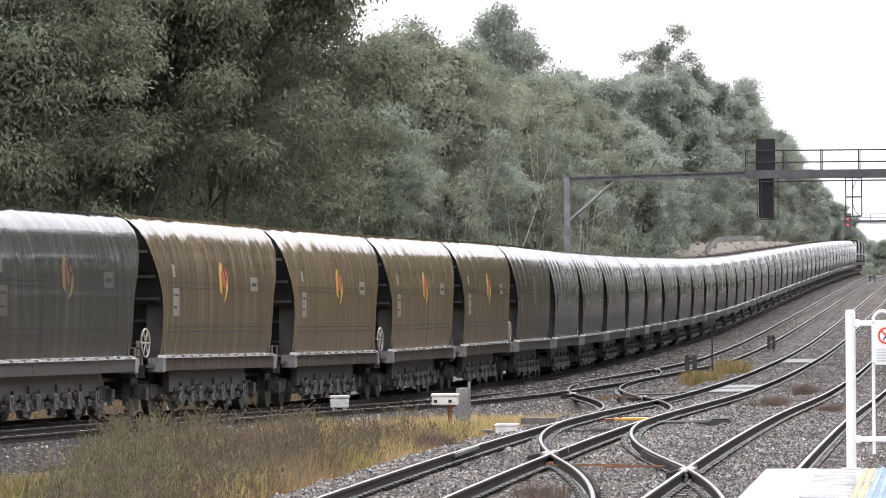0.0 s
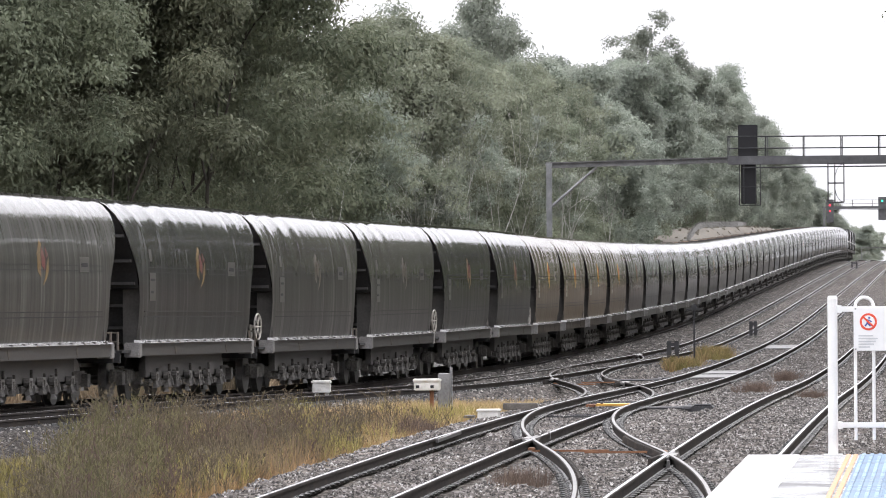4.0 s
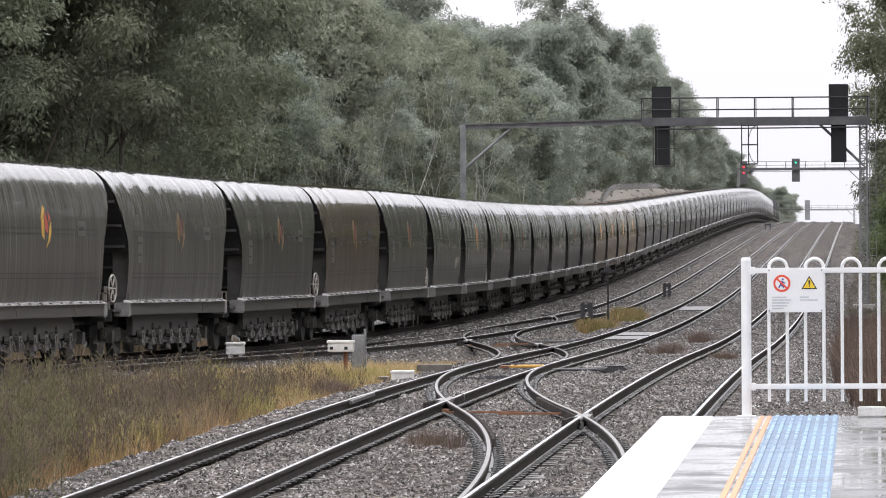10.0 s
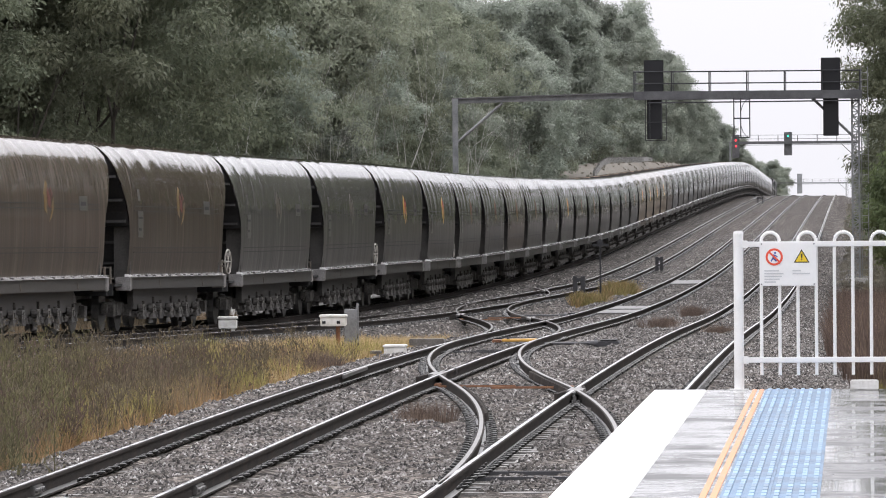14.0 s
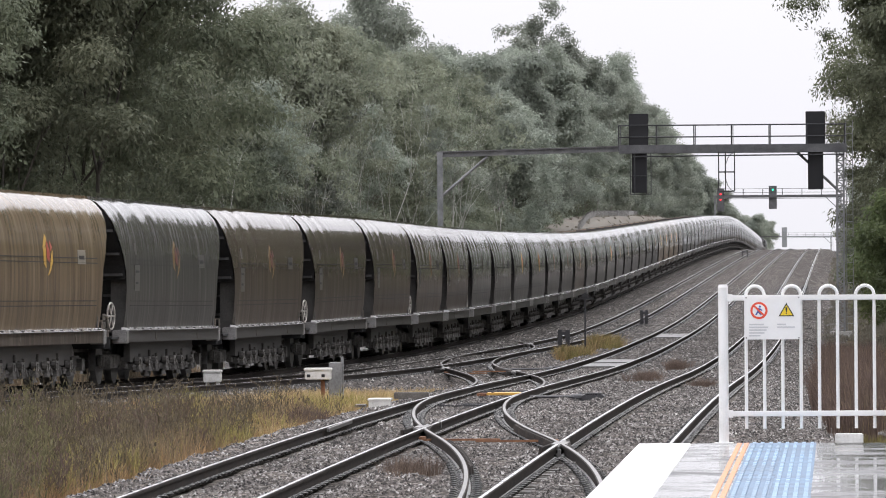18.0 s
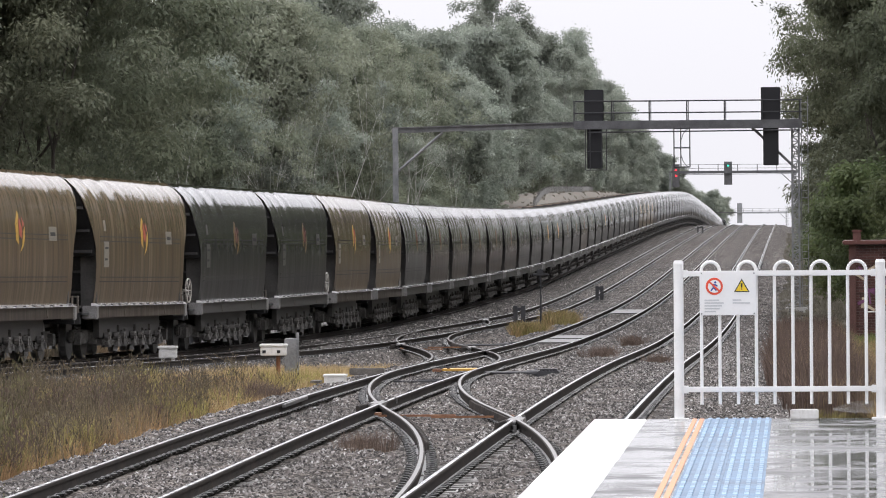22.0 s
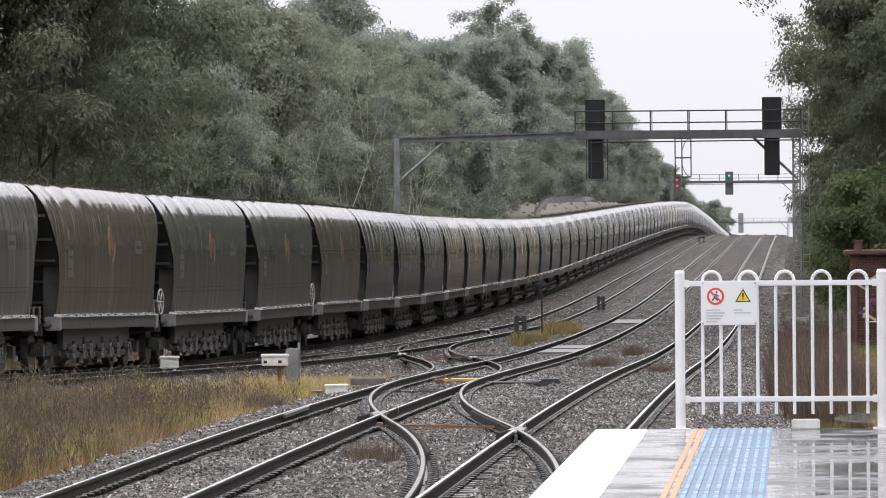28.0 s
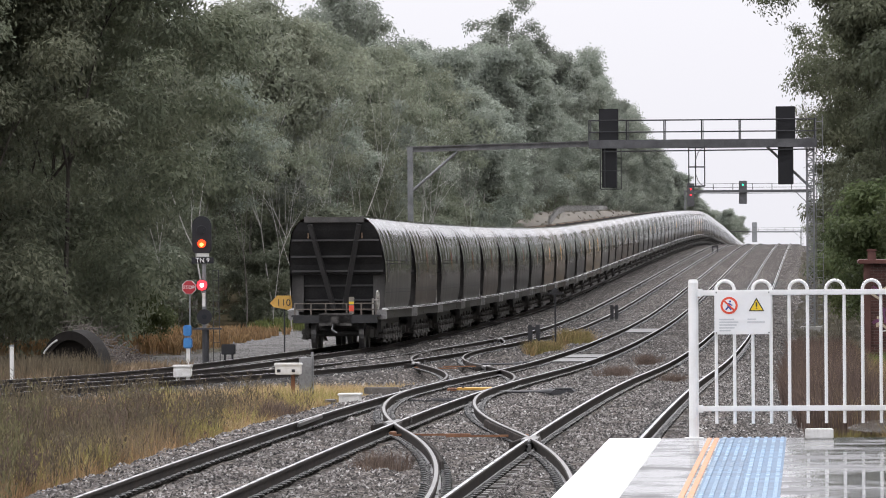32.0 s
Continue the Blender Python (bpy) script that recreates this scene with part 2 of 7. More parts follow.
def puddled(m):
    """Rain standing in the hollows: the sheen comes and goes in patches."""
    n, l = m.node_tree.nodes, m.node_tree.links
    b = n["Principled BSDF"]
    tc = n.new("ShaderNodeTexCoord")
    ns = n.new("ShaderNodeTexNoise")
    ns.inputs["Scale"].default_value, ns.inputs["Detail"].default_value, ns.inputs["Roughness"].default_value = 1.5, 6, 0.7
    l.new(tc.outputs["Object"], ns.inputs["Vector"])
    mr = n.new("ShaderNodeMapRange")
    mr.inputs[1].default_value, mr.inputs[2].default_value = 0.38, 0.54
    mr.inputs[3].default_value, mr.inputs[4].default_value = 0.5, 0.1
    l.new(ns.outputs[0], mr.inputs[0])
    l.new(mr.outputs[0], b.inputs["Roughness"])
    m2 = n.new("ShaderNodeMapRange")
    m2.inputs[1].default_value, m2.inputs[2].default_value = 0.42, 0.56
    m2.inputs[3].default_value, m2.inputs[4].default_value = 0.0, 0.7
    l.new(ns.outputs[0], m2.inputs[0])
    l.new(m2.outputs[0], b.inputs["Coat Weight"])
    b.inputs["Coat Roughness"].default_value = 0.03


puddled(M["asphalt"])
M["concrete"] = material("grey_concrete", [(0.3, 0.29, 0.27), (0.42, 0.41, 0.39), (0.5, 0.49, 0.47)], 0.7, scale=2, fine=40)
M["white_metal"] = material("white_fence_enamel", [(0.78, 0.78, 0.76), (0.84, 0.84, 0.83), (0.87, 0.87, 0.86)], 0.35, scale=5, fine=80, bump=0.03)
M["white_old"] = material("weathered_white_paint", [(0.55, 0.54, 0.5), (0.72, 0.71, 0.68), (0.8, 0.79, 0.77)], 0.5, scale=6, fine=50)
M["steel"] = material("galvanised_steel", [(0.16, 0.165, 0.17), (0.24, 0.245, 0.25), (0.32, 0.32, 0.33)], 0.5, metal=0.3, scale=2, fine=25)
M["dark_steel"] = material("dark_painted_steel", [(0.03, 0.03, 0.033), (0.055, 0.055, 0.06)], 0.5, scale=3, fine=30)
M["black"] = material("matt_black_paint", [(0.008, 0.008, 0.01), (0.016, 0.016, 0.02)], 0.6, scale=3, fine=30)
# for the farthest gantry: steel paled by mist that is put into the colour
M["hazed_steel"] = material("steel_with_haze", [(0.24, 0.25, 0.26), (0.32, 0.33, 0.34)], 0.6, scale=2, fine=25)
M["mid_steel"] = material("walkway_steel", [(0.07, 0.07, 0.075), (0.11, 0.11, 0.115), (0.15, 0.15, 0.155)], 0.55, scale=2, fine=25)
M["beam"] = material("dull_beam_steel", [(0.09, 0.09, 0.09), (0.14, 0.14, 0.14), (0.2, 0.198, 0.195)], 0.55, scale=2, fine=25)
M["loco_yellow"] = material("grimy_yellow_panel", [(0.16, 0.115, 0.04), (0.24, 0.17, 0.06)], 0.5, scale=3)
M["rust"] = material("rusty_steel", [(0.1, 0.04, 0.02), (0.2, 0.09, 0.045), (0.28, 0.14, 0.07)], 0.7, scale=6, fine=40)
M["yellow"] = material("faded_yellow_board", [(0.5, 0.27, 0.05), (0.66, 0.4, 0.09)], 0.5, scale=4, fine=30)
M["sign_white"] = material("white_sign_sheet", [(0.8, 0.8, 0.79), (0.85, 0.85, 0.84)], 0.35, scale=4, bump=0.0)
M["sign_red"] = material("red_sign_print", [(0.72, 0.07, 0.03), (0.78, 0.1, 0.05)], 0.4, bump=0.0)
M["stop_red"] = material("stop_sign_red", [(0.36, 0.02, 0.03), (0.44, 0.035, 0.045)], 0.45, bump=0.0)
M["lamp_core"] = glowing("lamp_core", (1.0, 0.8, 0.75), 3.0)
M["sign_black"] = material("black_sign_print", [(0.02, 0.02, 0.02), (0.03, 0.03, 0.03)], 0.4, bump=0.0)
M["sign_blue"] = material("blue_sign_print", [(0.05, 0.08, 0.3), (0.07, 0.1, 0.35)], 0.4, bump=0.0)
M["sign_grey"] = material("grey_sign_print", [(0.52, 0.53, 0.54), (0.6, 0.61, 0.62)], 0.4, bump=0.0)
M["sign_yellow"] = material("yellow_sign_print", [(0.8, 0.55, 0.02), (0.85, 0.6, 0.04)], 0.4, bump=0.0)
M["phone_blue"] = material("blue_box_paint", [(0.03, 0.16, 0.42), (0.06, 0.24, 0.52)], 0.45, scale=6)
M["brick_red"] = material("dark_red_brick", [(0.075, 0.032, 0.027), (0.115, 0.052, 0.043), (0.15, 0.075, 0.062)], 0.7, scale=3, fine=30, vary=0.35)
M["mortar"] = material("brick_mortar", [(0.2, 0.18, 0.16), (0.28, 0.26, 0.24)], 0.8)
M["red_roof"] = material("red_roof_metal", [(0.11, 0.04, 0.033), (0.16, 0.06, 0.048)], 0.45, scale=2, fine=20)
M["graffiti_a"] = material("purple_spray_paint", [(0.16, 0.05, 0.12), (0.22, 0.08, 0.18)], 0.5)
M["graffiti_b"] = material("cream_spray_paint", [(0.5, 0.42, 0.3), (0.62, 0.52, 0.38)], 0.5)
M["graffiti_c"] = material("orange_spray_paint", [(0.5, 0.2, 0.04), (0.6, 0.3, 0.08)], 0.5)
M["bark"] = material("pale_gum_bark", [(0.16, 0.145, 0.13), (0.28, 0.26, 0.24), (0.42, 0.4, 0.375)], 0.8, scale=1.5, fine=12, stretch=(1, 1, 0.25))
M["bark_dark"] = material("dark_bark", [(0.035, 0.03, 0.026), (0.07, 0.06, 0.05), (0.11, 0.095, 0.08)], 0.85, scale=2, fine=14, stretch=(1, 1, 0.25))
M["red_lamp"] = glowing("red_signal_light", (1.0, 0.035, 0.05), 1.6)
M["amber_lamp"] = glowing("amber_signal_light", (1.0, 0.06, 0.008), 1.7)
M["amber_core"] = glowing("amber_lamp_core", (1.0, 0.55, 0.12), 2.6)
M["green_lamp"] = glowing("green_signal_light", (0.05, 0.9, 0.5), 1.3)
M["glass_dark"] = material("dark_window_glass", [(0.02, 0.025, 0.03), (0.03, 0.035, 0.04)], 0.08, bump=0.0)
M["end_dark"] = material("shaded_dark_concrete", [(0.012, 0.011, 0.01), (0.025, 0.022, 0.02)], 0.9, spec=0.1)
M["stained_concrete"] = material("stained_old_concrete", [(0.02, 0.019, 0.018), (0.038, 0.036, 0.034), (0.065, 0.062, 0.058)], 0.8, scale=3, fine=25)
M["puddle"] = material("standing_water", [(0.05, 0.05, 0.045), (0.07, 0.07, 0.06)], 0.06, bump=0.03, bump_size=0.005, scale=3, fine=20)


def leaf_material(name, dark, mid, light):
    m = material(name, [dark, mid, light], 0.55, scale=0.3, fine=5.0, bump=0.0, vary=0.2, island=True, spec=0.12)
    n, l = m.node_tree.nodes, m.node_tree.links
    b, out = n["Principled BSDF"], n["Material Output"]
    # each tree has its own cast, from blue-green to olive brown
    oi = n.new("ShaderNodeObjectInfo")
    hue = n.new("ShaderNodeMapRange")
    hue.inputs[3].default_value, hue.inputs[4].default_value = 0.478, 0.507
    l.new(oi.outputs["Random"], hue.inputs[0])
    val = n.new("ShaderNodeMath")
    val.operation = "MULTIPLY_ADD"
    val.inputs[1].default_value, val.inputs[2].default_value = 0.45, 0.8
    wob = n.new("ShaderNodeMath")
    wob.operation = "FRACT"
    big = n.new("ShaderNodeMath")
    big.operation = "MULTIPLY"
    big.inputs[1].default_value = 7.31
    l.new(oi.outputs["Random"], big.inputs[0])
    l.new(big.outputs[0], wob.inputs[0])
    l.new(wob.outputs[0], val.inputs[0])
    cast = n.new("ShaderNodeHueSaturation")
    cast.inputs["Saturation"].default_value = 1.12
    l.new(hue.outputs[0], cast.inputs["Hue"])
    l.new(val.outputs[0], cast.inputs["Value"])
    l.new(b.inputs["Base Color"].links[0].from_socket, cast.inputs["Color"])
    l.new(cast.outputs[0], b.inputs["Base Color"])
    tr = n.new("ShaderNodeBsdfTranslucent")
    l.new(cast.outputs[0], tr.inputs["Color"])
    mix = n.new("ShaderNodeMixShader")
    mix.inputs[0].default_value = 0.42
    l.new(b.outputs[0], mix.inputs[1])
    l.new(tr.outputs[0], mix.inputs[2])
    l.new(mix.outputs[0], out.inputs["Surface"])
    return m


# leaf tints lifted with distance: mist put into base colour, most in the far trees
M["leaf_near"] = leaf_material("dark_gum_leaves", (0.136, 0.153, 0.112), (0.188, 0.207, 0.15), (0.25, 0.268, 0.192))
M["leaf_mid"] = leaf_material("hazed_green_leaves", (0.158, 0.177, 0.138), (0.2, 0.22, 0.168), (0.25, 0.268, 0.202))
M["leaf_hazed"] = leaf_material("haze_lightened_gum_leaves", (0.245, 0.272, 0.238), (0.285, 0.312, 0.268), (0.325, 0.35, 0.298))
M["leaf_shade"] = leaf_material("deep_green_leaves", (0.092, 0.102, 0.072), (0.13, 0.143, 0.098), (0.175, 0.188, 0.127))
M["leaf_bush"] = leaf_material("bright_bush_leaves", (0.07, 0.09, 0.048), (0.105, 0.128, 0.066), (0.15, 0.172, 0.088))
M["bark_white"] = material("white_gum_bark", [(0.3, 0.285, 0.265), (0.46, 0.445, 0.42), (0.62, 0.61, 0.585)], 0.75, scale=1.5, fine=10, stretch=(1, 1, 0.25))
M["grass_gold"] = material("golden_dry_grass", [(0.2, 0.13, 0.055), (0.31, 0.22, 0.1), (0.44, 0.34, 0.19)], 0.8, scale=0.5, fine=4, bump=0.0, vary=0.4, island=True)
M["grass_brown"] = material("brown_weed_stems", [(0.11, 0.078, 0.048), (0.2, 0.145, 0.088), (0.3, 0.225, 0.14)], 0.85, scale=0.5, fine=4, bump=0.0, vary=0.4, island=True)
M["weed_red"] = material("red_brown_weeds", [(0.07, 0.047, 0.038), (0.12, 0.083, 0.066), (0.18, 0.132, 0.105)], 0.85, scale=0.5, fine=4, bump=0.0, vary=0.4, island=True)
M["grass_pale"] = material("bleached_tan_grass", [(0.36, 0.255, 0.12), (0.5, 0.37, 0.19), (0.6, 0.48, 0.28)], 0.8, scale=0.5, fine=4, bump=0.0, vary=0.3, island=True)
M["grass_dull"] = material("dull_bank_grass", [(0.13, 0.12, 0.095), (0.2, 0.185, 0.145), (0.28, 0.255, 0.21)], 0.85, scale=0.3, fine=4, bump=0.0, vary=0.3, island=True)
M["weed_dark"] = material("dark_olive_weeds", [(0.065, 0.053, 0.034), (0.115, 0.092, 0.058), (0.18, 0.145, 0.09)], 0.85, scale=0.5, fine=4, bump=0.0, vary=0.4, island=True)
M["grass_olive"] = material("olive_grass", [(0.13, 0.11, 0.038), (0.2, 0.17, 0.06), (0.285, 0.24, 0.095)], 0.8, scale=0.5, fine=4, bump=0.0, vary=0.4, island=True)
M["grass_green"] = material("green_verge_grass", [(0.09, 0.12, 0.035), (0.15, 0.18, 0.055), (0.22, 0.23, 0.085)], 0.8, scale=0.5, fine=4, bump=0.0, vary=0.4, island=True)
M["grass_rust"] = material("rusty_dry_grass", [(0.19, 0.112, 0.052), (0.3, 0.19, 0.092), (0.42, 0.288, 0.152)], 0.85, scale=0.5, fine=4, bump=0.0, vary=0.4, island=True)
M["grass_yellow"] = material("yellow_green_grass", [(0.21, 0.185, 0.05), (0.31, 0.275, 0.085), (0.44, 0.385, 0.145)], 0.85, scale=0.5, fine=4, bump=0.0, vary=0.35, island=True)
M["pale_wood"] = material("silvered_fence_wood", [(0.15, 0.146, 0.138), (0.215, 0.21, 0.2), (0.28, 0.273, 0.262)], 0.85, scale=2, fine=20, vary=0.25, island=True)
M["weed_olive"] = material("olive_green_weeds", [(0.075, 0.07, 0.036), (0.125, 0.115, 0.056), (0.19, 0.172, 0.085)], 0.85, scale=0.5, fine=4, bump=0.0, vary=0.35, island=True)
M["weed_tuft"] = material("dull_brown_tuft", [(0.07, 0.048, 0.038), (0.125, 0.09, 0.07), (0.2, 0.15, 0.115)], 0.85, scale=0.5, fine=4, bump=0.0, vary=0.4, island=True)
M["twig"] = material("dead_branches", [(0.055, 0.045, 0.039), (0.1, 0.085, 0.075), (0.17, 0.15, 0.135)], 0.85, scale=3, vary=0.3, island=True)


# ---------------------------------------------------------------- shape helpers
def mesh_ob(name, verts, faces, mats, parent=None, label="", smooth=False, index=None):
    me = bpy.data.meshes.new(name)
    me.from_pydata([tuple(v) for v in verts], [], [tuple(f) for f in faces])
    for m in (mats if isinstance(mats, (list, tuple)) else [mats]):
        me.materials.append(m)
    if index is not None:
        me.polygons.foreach_set("material_index", index)
    if smooth:
        me.polygons.foreach_set("use_smooth", [True] * len(me.polygons))
    me.update()
    ob = new(name, me)
    if parent is not None:
        ob.parent = parent
    if label:
        tagged(ob, label)
    return ob


def part(name, bm, mat, parent, label=""):
    me = bpy.data.meshes.new(name)
    bm.to_mesh(me)
    bm.free()
    me.materials.append(mat)
    ob = new(name, me)
    ob.parent = parent
    if label:
        tagged(ob, label)
    return ob


def box(bm, x0, x1, y0, y1, z0, z1, bevel=0.0):
    r = bmesh.ops.create_cube(bm, size=1.0)
    bmesh.ops.scale(bm, vec=(x1 - x0, y1 - y0, z1 - z0), verts=r["verts"])
    bmesh.ops.translate(bm, vec=((x0 + x1) / 2, (y0 + y1) / 2, (z0 + z1) / 2), verts=r["verts"])
    if bevel:
        es = list({e for v in r["verts"] for e in v.link_edges})
        bmesh.ops.bevel(bm, geom=es, offset=bevel, segments=2, affect="EDGES")
    return bm


def rod(bm, p, q, r, sides=8, r2=None):
    p, q = Vector(p), Vector(q)
    d = q - p
    m = Matrix.Translation((p + q) / 2) @ d.to_track_quat("Z", "Y").to_matrix().to_4x4()
    bmesh.ops.create_cone(bm, cap_ends=True, segments=sides, radius1=r, radius2=r if r2 is None else r2, depth=d.length, matrix=m)
    return bm


def B(*boxes, bevel=0.0):
    bm = bmesh.new()
    for b in boxes:
        box(bm, *b, bevel=bevel)
    return bm


def R(*rods, sides=8):
    bm = bmesh.new()
    for r in rods:
        rod(bm, *r, sides=sides)
    return bm


def root(name, label, category, x=0, y=0, z=0, group="", turn=0.0):
    ob = new(name)
    ob.empty_display_size = 0.2
    ob.matrix_world = pose(x, y, z, 0, 0, turn)
    return tagged(ob, label, category, group)


# ---------------------------------------------------------------- lie of the land
KNOTS = [(-700, 0), (0, 0), (85, 0), (120, -0.2), (168, -0.74), (210, -1.0), (260, -1.1), (300, -1.04), (343, -0.8), (412, -0.3), (534, 0.6),
         (640, 1.28), (708, 1.6), (780, 1.84), (850, 1.6), (1000, 0.3), (1200, -2), (1700, -6), (5000, -10)]
_ys = np.arange(-700, 5001, 5.0)
_zs = np.interp(_ys, [k[0] for k in KNOTS], [k[1] for k in KNOTS])
_zs = np.convolve(np.pad(_zs, 3, mode="edge"), np.ones(7) / 7, "valid")


def zp(y):
    return np.interp(y, _ys, _zs)


def smooth(a, b, v):
    u = np.clip((np.asarray(v, float) - a) / (b - a), 0, 1)
    return u * u * (3 - 2 * u)


def zp4(y):
    """Rail level of the coal line, a little above its neighbours through the dip."""
    return zp(y) + 0.17 * smooth(140, 185, y) * (1 - smooth(260, 360, y))


def x4(y):
    """Centre of the coal line: straight far off, bending away near the platform."""
    y = np.asarray(y, float)
    c = 0.00058
    bend = np.where(y > 200, 0, np.where(y > 60, c * (200 - y) ** 2, c * 140 ** 2 + 2 * c * 140 * (60 - y)))
    return -14.5 - bend


def x3(y):
    return x4(y) + 4.2 - 1.45 * smooth(262, 180, y)


def x2(y):
    return np.full_like(np.asarray(y, float), -6.85)


def x1(y):
    return np.full_like(np.asarray(y, float), -3.0)


def sway(a, b, y0, y1):
    """A crossover from line a to line b: two opposed arcs."""
    def f(y):
        u = np.clip((np.asarray(y, float) - y0) / (y1 - y0), 0, 1)
        w = np.where(u < 0.5, 2 * u * u, 1 - 2 * (1 - u) ** 2)
        return a(y) * (1 - w) + b(y) * w
    return f


def land(x, y):
    """Height of the natural ground."""
    z = zp(y) - 0.5
    z = z + smooth(-18.5, -22.5, x) * smooth(430, 600, y) * 4.3 * (1 - smooth(900, 1100, y))
    z = z + smooth(-40, -120, x) * 5.0 + smooth(1.5, 6, x) * 0.35
    return z


# ---------------------------------------------------------------- ground and ballast
def sheet(name, xs, ys, height, mat, label):
    X, Y = np.meshgrid(xs, ys)
    Z = height(X, Y)
    nx, ny = len(xs), len(ys)
    v = np.stack([X.ravel(), Y.ravel(), Z.ravel()], 1)
    i = np.arange((nx - 1) * (ny - 1))
    a = (i // (nx - 1)) * nx + i % (nx - 1)
    f = np.stack([a, a + 1, a + nx + 1, a + nx], 1)
    ob = mesh_ob(name, v.tolist(), f.tolist(), mat, smooth=True)
    return tagged(ob, label, "ground", kind="structure")


gx = np.concatenate([-np.geomspace(2500, 62, 22), np.arange(-60, 12, 2.0), np.geomspace(13, 2500, 22)])
gy = np.concatenate([np.arange(-700, 0, 50), np.arange(0, 1000, 8.0), np.geomspace(1000, 4900, 25)])
sheet("ground", gx, gy, land, M["earth"], "grassy verge earth beside the railway")

TRACKS = (x1, x2, x3, x4)


def bed(X, Y):
    h = np.full_like(X, -9.0)
    for f in TRACKS:
        d = np.abs(X - f(Y))
        h = np.maximum(h, -0.17 - np.clip(d - 1.75, 0, 9) * 0.5 - 0.03 * ((d > 0.5) & (d < 1.05)))
    h = np.where((X < -4) & (X > -6), np.maximum(h, -0.2), h)
    h = np.where((X > -1.6) & (X < 0.35), np.maximum(h, -0.42), h)
    wob = 0.02 * np.sin(X * 5.1 + Y * 2.3) + 0.02 * np.sin(X * 2.7 - Y * 1.3)
    heaps = 0.03 * np.sin(X * 9.3 + 1.7 * np.sin(Y * 1.9)) * np.sin(Y * 3.7 + X)
    lift = (zp4(Y) - zp(Y)) * (1 - smooth(1.9, 3.2, np.abs(X - x4(Y))))
    return zp(Y) + lift + np.maximum(h, -0.75) + wob * 0.6 + heaps


bx = np.arange(-30, 1.2, 0.2)
by = np.concatenate([np.arange(-120, 30, 6.0), np.arange(30, 260, 1.5), np.arange(260, 1100, 6.0)])
tagged(sheet("ballast", bx, by, bed, M["ballast"], "grey-brown crushed stone ballast under the tracks"), category="ballast")


# ---------------------------------------------------------------- rails
PROFILE = [(-0.07, -0.172), (0.07, -0.172), (0.07, -0.155), (0.012, -0.14), (0.012, -0.045), (0.036, -0.035), (0.036, -0.006),
           (0.022, 0.0), (-0.022, 0.0), (-0.036, -0.006), (-0.036, -0.035), (-0.012, -0.045), (-0.012, -0.14), (-0.07, -0.155)]
HEAD, FOOT = {7}, {2, 12}


def rail(name, f, off, y0, y1, parent, step=4.0, label="", level=zp, head="rail_top"):
    ys = np.arange(y0, y1 + step, step)
    xs = f(ys) + off
    zs = level(ys)
    v, fc, ix = [], [], []
    n = len(PROFILE)
    for x, y, z in zip(xs, ys, zs):
        v += [(x + px, y, z + pz) for px, pz in PROFILE]
    for i in range(len(ys) - 1):
        for k in range(n):
            a, b = i * n + k, i * n + (k + 1) % n
            fc.append((a, b, b + n, a + n))
            ix.append(1 if k in HEAD else 2 if k in FOOT else 0)
    fc += [tuple(range(n))[::-1], tuple(range((len(ys) - 1) * n, len(ys) * n))]
    ix += [0, 0]
    return mesh_ob(name, v, fc, [M["rail_side"], M[head], M["rail_foot"]], parent, label, index=ix)


SLEEPER = B((-1.25, 1.25, -0.12, 0.12, -0.38, -0.172), bevel=0.015)
SLEEPER_ME = bpy.data.meshes.new("sleeper")
SLEEPER.to_mesh(SLEEPER_ME)
SLEEPER_ME.materials.append(M["sleeper"])
TIMBER_ME = SLEEPER_ME.copy()
TIMBER_ME.materials[0] = M["timber"]


def many_boxes(name, centres, size, mat, parent, label="", turn=0.0):
    hx, hy, hz = size[0] / 2, size[1] / 2, size[2] / 2
    base = np.array([(sx * hx, sy * hy, sz * hz) for sz in (-1, 1) for sy in (-1, 1) for sx in (-1, 1)])
    base[4:, :2] *= 0.8
    quads = np.array([(0, 2, 3, 1), (4, 5, 7, 6), (0, 1, 5, 4), (2, 6, 7, 3), (0, 4, 6, 2), (1, 3, 7, 5)])
    c = np.asarray(centres)
    v = (c[:, None, :] + base[None]).reshape(-1, 3)
    f = (np.arange(len(c))[:, None, None] * 8 + quads[None]).reshape(-1, 4)
    ob = mesh_ob(name, v.tolist(), f.tolist(), mat, parent, label)
    return tagged(ob, kind="stuff")


LOOP = np.array([(0.0, -0.035, 0.02), (0.07, -0.06, 0.055), (0.125, -0.035, 0.06), (0.135, 0.03, 0.05), (0.09, 0.065, 0.03), (0.02, 0.06, 0.05), (0.0, 0.02, 0.035)])


